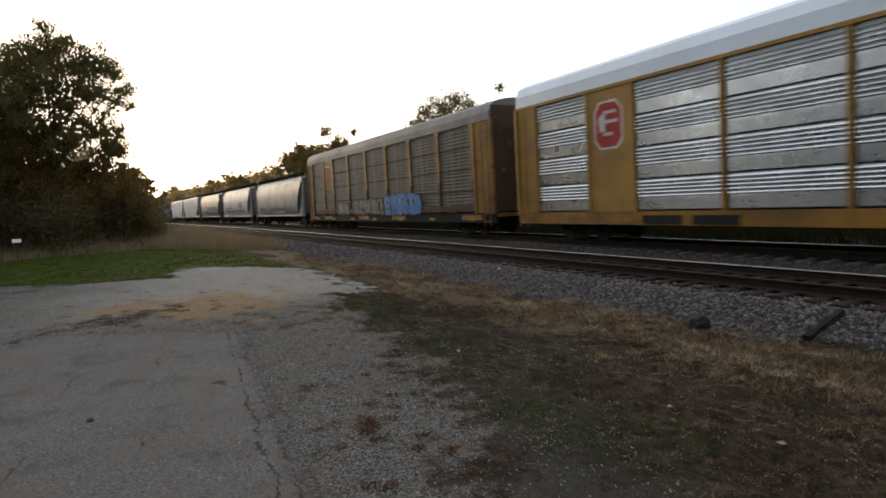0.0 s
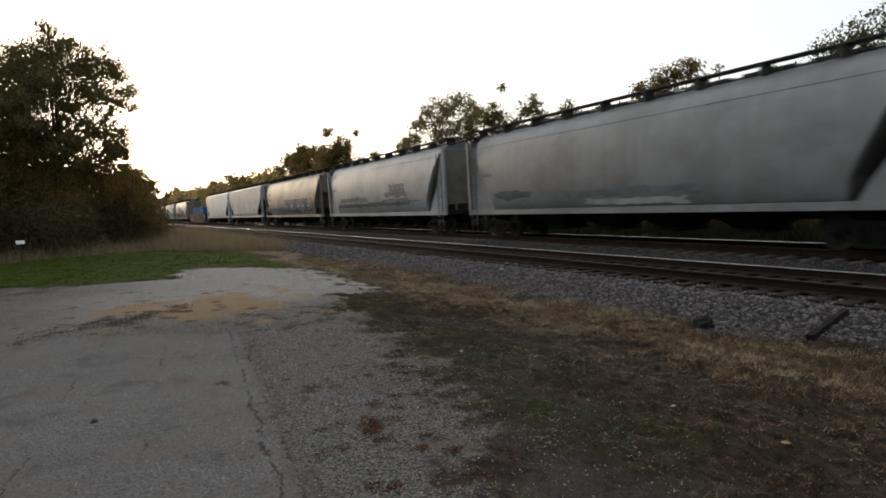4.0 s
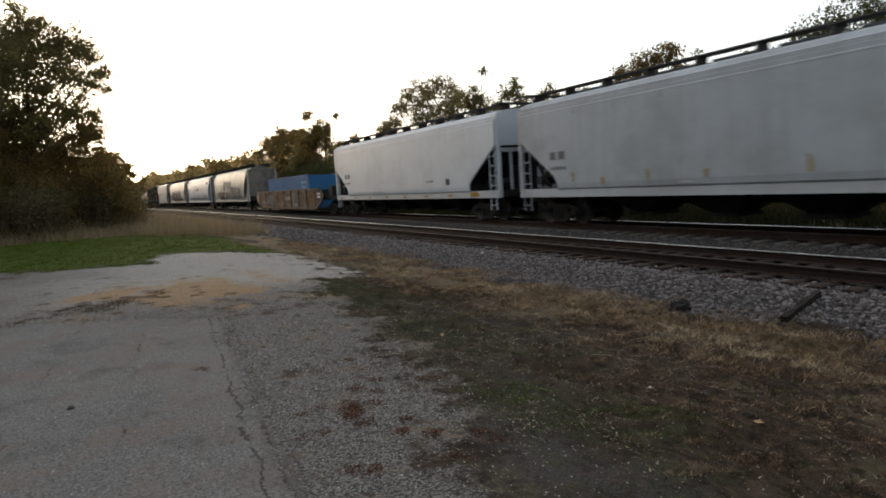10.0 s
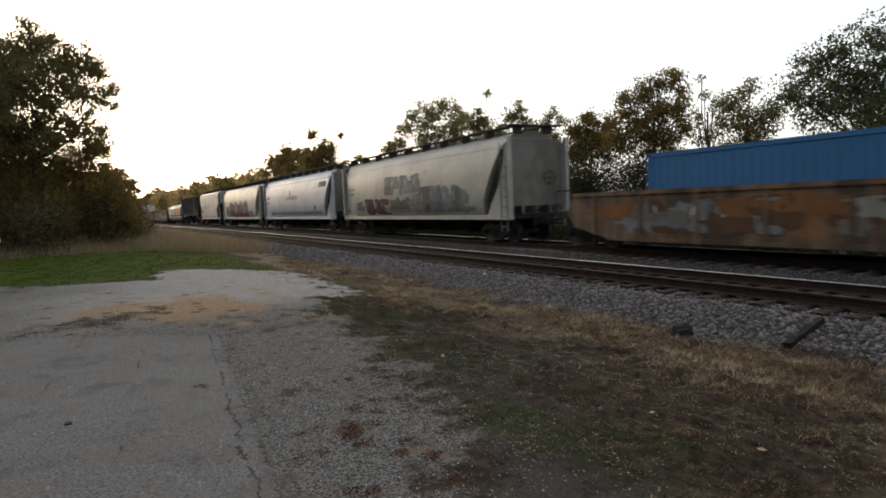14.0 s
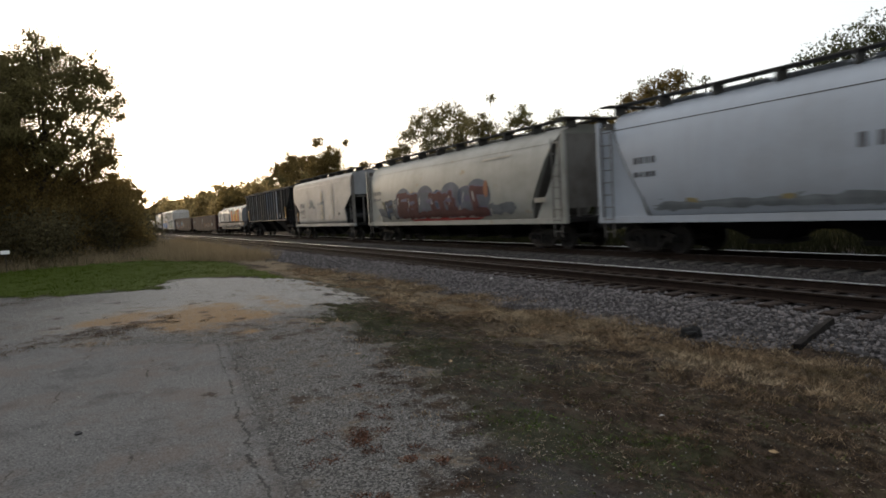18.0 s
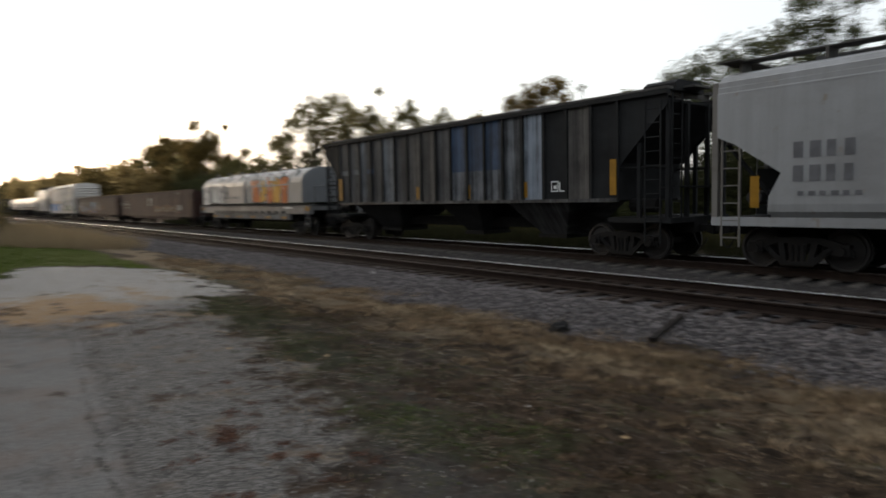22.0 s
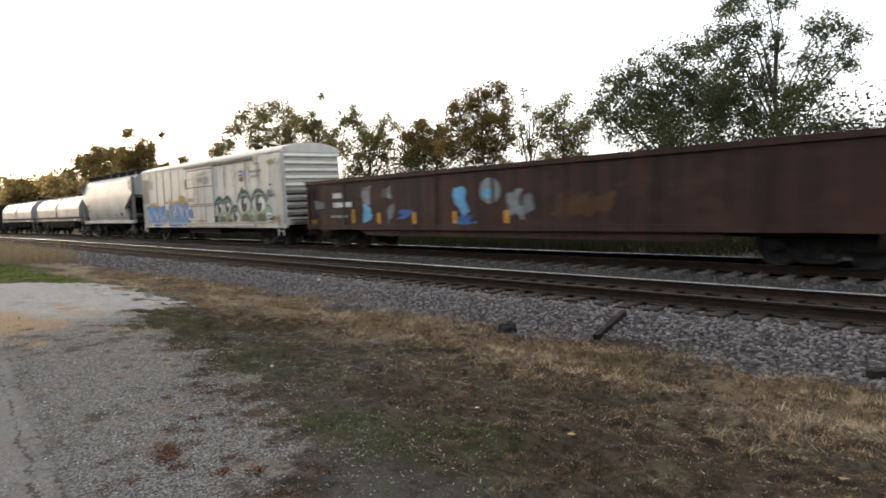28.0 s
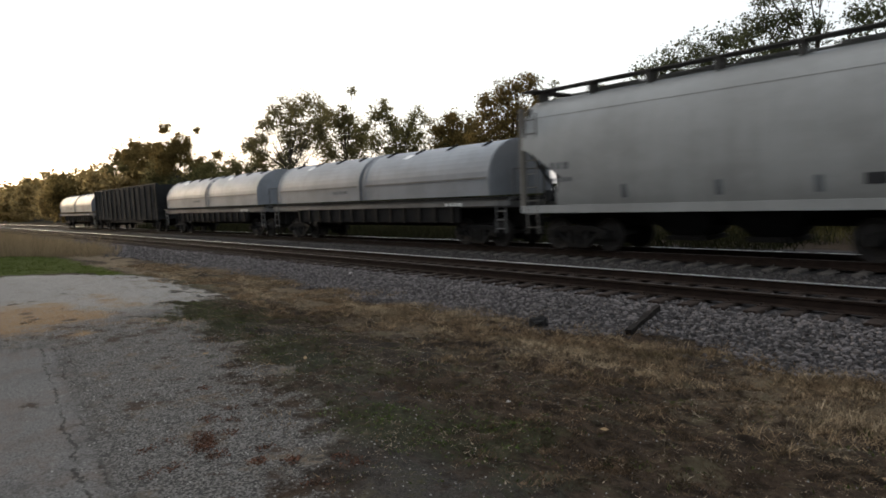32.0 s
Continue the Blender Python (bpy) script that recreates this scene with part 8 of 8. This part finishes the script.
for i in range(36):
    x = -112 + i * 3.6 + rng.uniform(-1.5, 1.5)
    shrub(x, 31.5 + rng.uniform(-1.5, 3), rng.uniform(2.2, 2.8) if -30 < x < -17 else rng.uniform(4.6, 6.2) if x < -7 else rng.uniform(3.4, 4.6) if not 2 < x < 16 else 1.8, rng.uniform(2.8, 3.8), 11000, LEAF_SHADE, 400 + i, "brush along the wood's edge with shade in its leaf colour", 0.09)
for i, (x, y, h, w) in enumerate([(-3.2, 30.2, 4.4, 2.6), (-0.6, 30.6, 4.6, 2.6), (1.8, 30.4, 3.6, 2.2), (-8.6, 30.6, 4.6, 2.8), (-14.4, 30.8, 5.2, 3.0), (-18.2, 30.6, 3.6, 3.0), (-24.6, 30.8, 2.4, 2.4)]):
    shrub(x, y, h, w, 12000, LEAF_SHADE, 450 + i, "tall thicket at the wood's edge with shade in its leaf colour", 0.10)
# distant woods down the line; most leaves carry the evening haze in their colour
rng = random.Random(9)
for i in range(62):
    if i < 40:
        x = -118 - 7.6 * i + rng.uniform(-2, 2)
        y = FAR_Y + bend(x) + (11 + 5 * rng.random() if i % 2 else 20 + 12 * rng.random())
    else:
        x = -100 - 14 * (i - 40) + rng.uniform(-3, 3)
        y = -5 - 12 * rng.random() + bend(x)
    wood_tree(x, y, rng.uniform(8.5, 12.5), rng.uniform(4.6, 6), HAZE_TINT if rng.random() < 0.7 else LEAF_W, "distant tree in gold-toned leaf down the line", 500 + i, 8, 110, 0.36, 0.18, 0.42)


def blades(name, label, n, pick, tall, lean, width, mat, seed):
    """Grass as leaning tapered blades in one mesh."""
    nr = np.random.RandomState(seed)
    x, y, k = pick(nr, n)
    m = len(x)
    z = height(x, y) - 0.004
    h = tall * (0.45 + 0.8 * nr.rand(m)) * k
    a, b = nr.rand(m) * 6.283, nr.rand(m) * 6.283
    w = width * (0.6 + 0.8 * nr.rand(m))
    dx, dy = np.cos(a) * w, np.sin(a) * w
    lx, ly = np.cos(b) * h * lean * nr.rand(m), np.sin(b) * h * lean * nr.rand(m)
    p = np.stack([x, y, z], 1)
    o = lambda u, v, q: p + np.stack([u, v, q], 1)
    v = np.stack([o(-dx, -dy, 0 * h), o(dx, dy, 0 * h), o(lx, ly, h * max(0.3, 1 - 0.25 * lean))], 1).reshape(-1, 3)
    return tagged(new(name, fast_mesh(name, v, np.arange(3 * m).reshape(m, 3), mat)), label, "grass", kind="stuff")


def tufts(nr, n, x0, x1, y0, y1, r, per, keep):
    """Blades gathered into tufts."""
    c = n // per
    cx, cy = x0 + (x1 - x0) * nr.rand(c), y0 + (y1 - y0) * nr.rand(c)
    ok = nr.rand(c) < keep(cx, cy)
    cx, cy = np.repeat(cx[ok], per), np.repeat(cy[ok], per)
    k = np.repeat(0.6 + 0.8 * nr.rand(ok.sum()), per)
    return cx + nr.randn(len(cx)) * r, cy + nr.randn(len(cy)) * r, k


ditch = lambda x, y: np.exp(-((y - bend(x) - 7.35 + 0.3 * wobble(x, y, 0.8)) / 0.75) ** 2)
turf_in = lambda x, y: smooth01(-0.3, 1.3, y - edge_y(x) + 0.4 * wobble(x, y, 2.0)) * smooth01(8.2, 7.4, y - bend(x))
blades("dry_grass", "straw-coloured grass along the ballast's foot", 330000, lambda nr, n: tufts(nr, n, -26, 9, 5.0, 8.5, 0.13, 55, lambda x, y: ditch(x, y) * np.clip(2.8 * fuzz(x * 0.9, y * 1.5) - 0.9, 0, 1)), 0.120, 1.5, 0.0038, STRAW, 31)
blades("turf", "short russet thatch of dead turf", 320000, lambda nr, n: tufts(nr, n, -12, 7, 1.2, 8.0, 0.032, 22, lambda x, y: turf_in(x, y) * (0.10 + 1.1 * fuzz(x * 2.2, y * 2.2)) * (1 - np.clip(1.2 * covers(x, y)["soil"], 0, 0.9))), 0.028, 1.9, 0.0042, RUSSET, 32)
blades("turf", "short straw thatch of dead turf", 300000, lambda nr, n: tufts(nr, n, -16, 8, 2.2, 8.0, 0.04, 26, lambda x, y: turf_in(x, y) * np.clip(2.4 * fuzz(x * 1.3 + 5, y * 1.7) - 0.9, 0, 1) * smooth01(1.4, 3.4, y - edge_y(x))), 0.026, 1.9, 0.0042, STRAW, 33)
blades("turf", "matted brown tussocks in the dead turf", 240000, lambda nr, n: tufts(nr, n, -13, 8, 2.6, 7.6, 0.075, 60, lambda x, y: turf_in(x, y) * np.clip(3.0 * fuzz(x * 1.6 + 9, y * 2.0) - 1.1, 0, 1) * smooth01(0.6, 2.2, y - edge_y(x))), 0.048, 1.7, 0.0040, RUSSET, 43)
blades("dry_grass", "pale straw tussocks standing out of the dead turf", 170000, lambda nr, n: tufts(nr, n, -24, 8, 4.2, 8.3, 0.085, 70, lambda x, y: np.clip(2.6 * fuzz(x * 1.1 + 31, y * 1.9) - 1.1, 0, 1) * smooth01(4.4, 6.0, y - bend(x)) * smooth01(8.3, 7.7, y - bend(x))), 0.115, 1.4, 0.0046, STRAW, 44)
blades("dry_grass", "bleached straw tussocks at the ballast's foot", 110000, lambda nr, n: tufts(nr, n, -22, 6, 5.4, 8.2, 0.10, 110, lambda x, y: np.clip(3.4 * fuzz(x * 0.8 + 71, y * 1.5) - 1.7, 0, 1) * smooth01(5.4, 6.6, y - bend(x)) * smooth01(8.2, 7.4, y - bend(x))), 0.13, 1.3, 0.0048, BLEACHED, 46)
blades("chaff", "pale flecks of chaff and shredded leaf on the turf", 120000, lambda nr, n: tufts(nr, n, -13, 7, 1.4, 8.0, 0.05, 5, lambda x, y: turf_in(x, y) * np.clip(1.9 * fuzz(x * 1.8 + 40, y * 2.2) - 0.25, 0, 1)), 0.026, 2.4, 0.0055, CHAFF, 45)
blades("dead_grass", "brown dead grass in clumps at the sand's edge", 30000, lambda nr, n: tufts(nr, n, -14.0, -10.6, -2.2, 1.6, 0.07, 40, lambda x, y: np.exp(-(((x + 12.1 + 0.35 * y) / 0.7) ** 2 + ((y + 0.1) / 0.9) ** 2)) * np.clip(2.6 * fuzz(x * 2.2 + 3, y * 3.1) - 0.7, 0, 1)), 0.045, 1.5, 0.006, RUSSET, 50)
blades("leaf_litter", "red-brown rotting leaf litter on the gravel", 17000, lambda nr, n: tufts(nr, n, -6.3, -3.2, 1.0, 2.4, 0.04, 70, lambda x, y: 0.95 * np.exp(-(((x + 4.65) / 0.42) ** 2 + ((y - 1.66) / 0.24) ** 2)) + 0.06), 0.026, 1.7, 0.0100, RED_LITTER, 47)
blades("weeds", "clover-like green weeds in patches of the turf", 26000, lambda nr, n: tufts(nr, n, -5.5, -2.2, 2.1, 4.0, 0.05, 24, lambda x, y: np.clip(2.2 * fuzz(x * 4 + 2, y * 5) - 0.6, 0, 1) * np.exp(-(((x + 3.9) / 0.6) ** 2 + ((y - 2.75) / 0.2) ** 2)) + 0.35 * np.exp(-(((x + 3.3) / 0.4) ** 2 + ((y - 3.45) / 0.25) ** 2))), 0.022, 1.8, 0.010, CLOVER, 48)
blades("weeds", "low green weeds in the thin turf", 90000, lambda nr, n: tufts(nr, n, -13, 5, 1.0, 6.0, 0.05, 10, lambda x, y: turf_in(x, y) * np.clip(covers(x, y)["weeds"] - 0.2, 0, 1)), 0.034, 1.4, 0.008, WEED, 34)
blades("weeds", "dark scraggy grass in the yard's far edge", 60000, lambda nr, n: tufts(nr, n, -25, -17.5, -6, 6.0, 0.12, 24, lambda x, y: np.exp(-((x - far_rim(y) - 0.5 * wobble(x, y, 1.3)) / 0.55) ** 2) * np.clip(2.2 * fuzz(x * 1.4, y * 0.9 + 3) - 0.6, 0, 1)), 0.055, 1.2, 0.007, WEED, 49)
blades("weeds", "scraggy grass in the broken edge of the yard", 9000, lambda nr, n: tufts(nr, n, -22, -2, -2.5, 5.8, 0.08, 10, lambda x, y: np.exp(-((y - edge_y(x)) / 0.3) ** 2) + 0.3 * (covers(x, y)["sand"] > 0.25) * (covers(x, y)["asphalt"] < 0.5)), 0.05, 1.2, 0.006, STRAW, 35)
blades("lawn", "strip of mown green lawn beyond the yard", 60000, lambda nr, n: tufts(nr, n, -42, -20.5, -16, 6.0, 0.12, 10, lambda x, y: covers(x, y)["lawn"]), 0.05, 1.0, 0.010, LAWN, 36)
blades("tall_grass", "waist-high dry grass beside the track", 60000, lambda nr, n: tufts(nr, n, -75, -33, 2.2, 9.0, 0.22, 14, lambda x, y: smooth01(-33, -37, x) * smooth01(8.8, 7.2, y - bend(x)) * smooth01(1.5, 4.0, y + 0.05 * (x + 40)) * np.clip(1.7 * fuzz(x * 0.35, y * 0.6) + 0.1, 0.15, 1)), 0.85, 0.9, 0.008, TALL, 37)
blades("tall_grass", "dusky tall weeds along the foot of the trees", 24000, lambda nr, n: tufts(nr, n, -60, -37.5, -20, 4.0, 0.25, 14, lambda x, y: smooth01(-36.5, -40, x) + 0 * y), 0.7, 0.9, 0.010, TALL, 38)
blades("tall_grass", "yellow-green rough grass beyond the railway", 26000, lambda nr, n: tufts(nr, n, -60, 30, 22.5, 33, 0.25, 12, lambda x, y: 0.9 + 0 * x), 0.45, 0.8, 0.016, TALL_GREEN, 39)

# weeds added and darkened to give the shade seen under the cars
blades("tall_grass", "rank weeds along the far side of the tracks with shade in their colour", 26000, lambda nr, n: tufts(nr, n, -75, -7, 19.2, 24.0, 0.25, 14, lambda x, y: smooth01(-7, -9, x) + 0 * y), 0.85, 0.8, 0.016, WEED_SHADE, 40)

# ---- loose things ----


def at_ground(x, y, dz=0.0):
    return (x, y, float(height(x, y)) + dz)


def broken_tie(x, y, length, turn, label, seed):
    rng = random.Random(seed)
    rings = []
    for i in range(7):
        f = i / 6 - 0.5
        w, t = 0.06 * rng.uniform(0.7, 1.1), 0.055 * rng.uniform(0.7, 1.1)
        rings.append([(f * length, q * w + rng.uniform(-0.01, 0.01), s * t + rng.uniform(-0.008, 0.008)) for q, s in ((-1, -1), (1, -1), (1.0, 0.8), (-0.9, 1))])
    me = Geo().loft(rings).mesh("broken_tie", OLD_TIE)
    ob = tagged(new("broken_tie", me), label, "timber", "discarded timbers")
    slope = math.atan2(float(height(x + 0.3 * math.cos(turn), y + 0.3 * math.sin(turn)) - height(x - 0.3 * math.cos(turn), y - 0.3 * math.sin(turn))), 0.6)
    ob.matrix_basis = Matrix.Translation(at_ground(x, y, 0.045)) @ Euler((0, -slope, turn)).to_matrix().to_4x4()
    return ob


broken_tie(-5.43, 8.78, 1.15, math.radians(99), "dark splintered piece of railway tie on the ballast", 1)
broken_tie(-1.58, 8.62, 0.8, math.radians(58), "dark splintered piece of railway tie on the ballast", 2)


def lump(x, y, r, mat, name, label, category, seed, flat=0.6):
    bm = bmesh.new()
    bmesh.ops.create_icosphere(bm, subdivisions=3, radius=1)
    off = Vector((seed * 3.1, 0, 0))
    for v in bm.verts:
        k = 1 + 0.4 * noise.noise(v.co * 1.7 + off) + 0.15 * noise.noise(v.co * 5 + off)
        v.co = Vector((v.co.x * k * r, v.co.y * k * r, v.co.z * k * r * flat))
    me = bpy.data.meshes.new(name)
    bm.to_mesh(me)
    bm.free()
    me.materials.append(mat)
    ob = tagged(new(name, me), label, category)
    ob.location = at_ground(x, y, r * flat * 0.5)
    return ob


lump(-6.85, 7.9, 0.17, IRON, "tar_lump", "black lump of tarry scrap at the ballast's foot", "scrap", 1, 0.75)
lump(2.36, 7.9, 0.05, WHITE_STONE, "white_stone", "pale stone on the ballast's lower edge", "stone", 2)
lump(3.5, 9.62, 0.03, WHITE_STONE, "white_stone", "small white stone beside the tie ends", "stone", 3)
lump(-14.8, 9.3, 0.05, WHITE_STONE, "white_stone", "small white stone beside the tie ends", "stone", 4)
lump(-3.75, 3.95, 0.02, WHITE_STONE, "white_stone", "small white stone in the dead turf", "stone", 5)
lump(-6.2, -0.35, 0.03, COAL, "dark_stone", "small dark stone on the old asphalt", "stone", 6)
lump(-8.0, -1.9, 0.05, COAL, "dark_stone", "small dark stone on the old asphalt", "stone", 7)


def gravel_heap(x, y, rx, ry, tall, seed, label):
    bm = bmesh.new()
    bmesh.ops.create_icosphere(bm, subdivisions=5, radius=1)
    off = Vector((seed * 7.7, 0, 0))
    for v in bm.verts:
        r = min(1.0, math.hypot(v.co.x, v.co.y))
        h = (1 - r) ** 0.85 * tall
        q = 1 + 0.16 * noise.noise(v.co * 2 + off)
        v.co = Vector((v.co.x * rx * q, v.co.y * ry * q, (h if v.co.z > 0 else -0.1) + 0.07 * noise.noise(v.co * 9 + off)))
    me = bpy.data.meshes.new("gravel_heap")
    bm.to_mesh(me)
    bm.free()
    me.materials.append(COAL)
    ob = tagged(new("gravel_heap", me), label, "gravel heap", "gravel heaps")
    ob.location = at_ground(x, y, 0.0)
    return ob


gravel_heap(2.2, 21.6, 4.6, 1.6, 0.85, 1, "long dark gravel heap beyond the far track")
gravel_heap(9.0, 21.4, 1.8, 1.3, 0.75, 2, "small dark gravel heap beyond the far track")

# a white bucket lying beyond the far track
bucket = thing("bucket", "white plastic bucket lying beyond the far track", "bucket", at=Matrix.Translation(at_ground(-2.5, 20.6, 0.14)))
PLASTIC = plain("white_plastic", (0.75, 0.75, 0.74), 0.5, 0, 0.08)
part("pail", Geo().tube((-0.18, 0, 0), (0.18, 0, 0), 0.14, 16, 0.12), PLASTIC, bucket)
part("rim", Geo().tube((-0.20, 0, 0), (-0.17, 0, 0), 0.155, 16), PLASTIC, bucket)

# fallen leaves
FALLEN = plain("fallen_leaf", (0.20, 0.135, 0.07), 0.7, 0, 0.3)
for i, (x, y) in enumerate([(-2.75, 3.95), (-7.3, 2.6), (-6.4, 3.4), (-1.1, 4.6), (2.3, 4.4)]):
    g = Geo().add([(-0.07, 0, 0.012), (-0.02, 0.035, 0.03), (0.05, 0.03, 0.018), (0.08, 0, 0.035), (0.04, -0.04, 0.02), (-0.03, -0.03, 0.012), (0, 0, 0.022)], [(0, 6, 1), (1, 6, 2), (2, 6, 3), (3, 6, 4), (4, 6, 5), (5, 6, 0)])
    ob = tagged(new("fallen_leaf", g.mesh("fallen_leaf", FALLEN)), "curled tan leaf fallen on the turf", "leaf", "fallen leaves")
    ob.location = at_ground(x, y, 0.02)
    ob.rotation_euler = (0, 0, i * 1.3)
    ob.scale = (0.6, 0.6, 0.6)

# a little white sign in the weeds under the trees
sign = thing("sign", "small white sign on a stake in dusky weeds", "sign", at=Matrix.Translation(at_ground(-38.0, -4.5, 0.0)))
ground_here = at_ground(-38.0, -4.5)[2]
part("sign_board", Geo().box(-0.012, 0.012, -0.19, 0.19, 0.80 - ground_here, 0.98 - ground_here), PLASTIC, sign)
part("stake", Geo().box(-0.045, -0.012, -0.02, 0.02, -0.2, 0.98 - ground_here), BARK, sign)

# two sky dots of unknown kind, made as balloons along the camera's sight lines
GREYISH = plain("grey_balloon_skin", (0.22, 0.22, 0.22), 0.4, 0, 0.15)


def balloon(p, r):
    b = thing("balloon", "small grey balloon for an unidentified dot in the white sky", "balloon", "pair of balloons", at=Matrix.Translation(p))
    bm = bmesh.new()
    bmesh.ops.create_uvsphere(bm, u_segments=16, v_segments=12, radius=r)
    for v in bm.verts:
        if v.co.z < 0:
            v.co.z *= 1.25
            v.co.x *= 1 - 0.25 * (-v.co.z / (1.25 * r)) ** 2
    me = bpy.data.meshes.new("skin")
    bm.to_mesh(me)
    bm.free()
    me.materials.append(GREYISH)
    part("skin", me, None, b)
    part("knot", Geo().tube((0, 0, -1.32 * r), (0, 0, -1.2 * r), 0.12 * r, 6, 0.03 * r), GREYISH, b)


balloon((1.99, 36.18, 10.91), 0.20)
balloon((1.68, 36.18, 11.17), 0.14)

# ---- movement ----
SPEED, SLOWING = 11.2586, -0.020091


def gone(t):
    return SPEED * (t - 16) + 0.5 * SLOWING * (t - 16) ** 2


def motions():
    """Every car runs along the bent far track."""
    for car, mid in TRAIN:
        rows = []
        for k in range(17):
            t = 2.0 * k
            x = mid + gone(t)
            rows.append((t, pose(x, FAR_Y + bend(x), 0, 0, 0, math.degrees(math.atan(-2 * BEND * x)))))
        walk(car, rows)


motions()
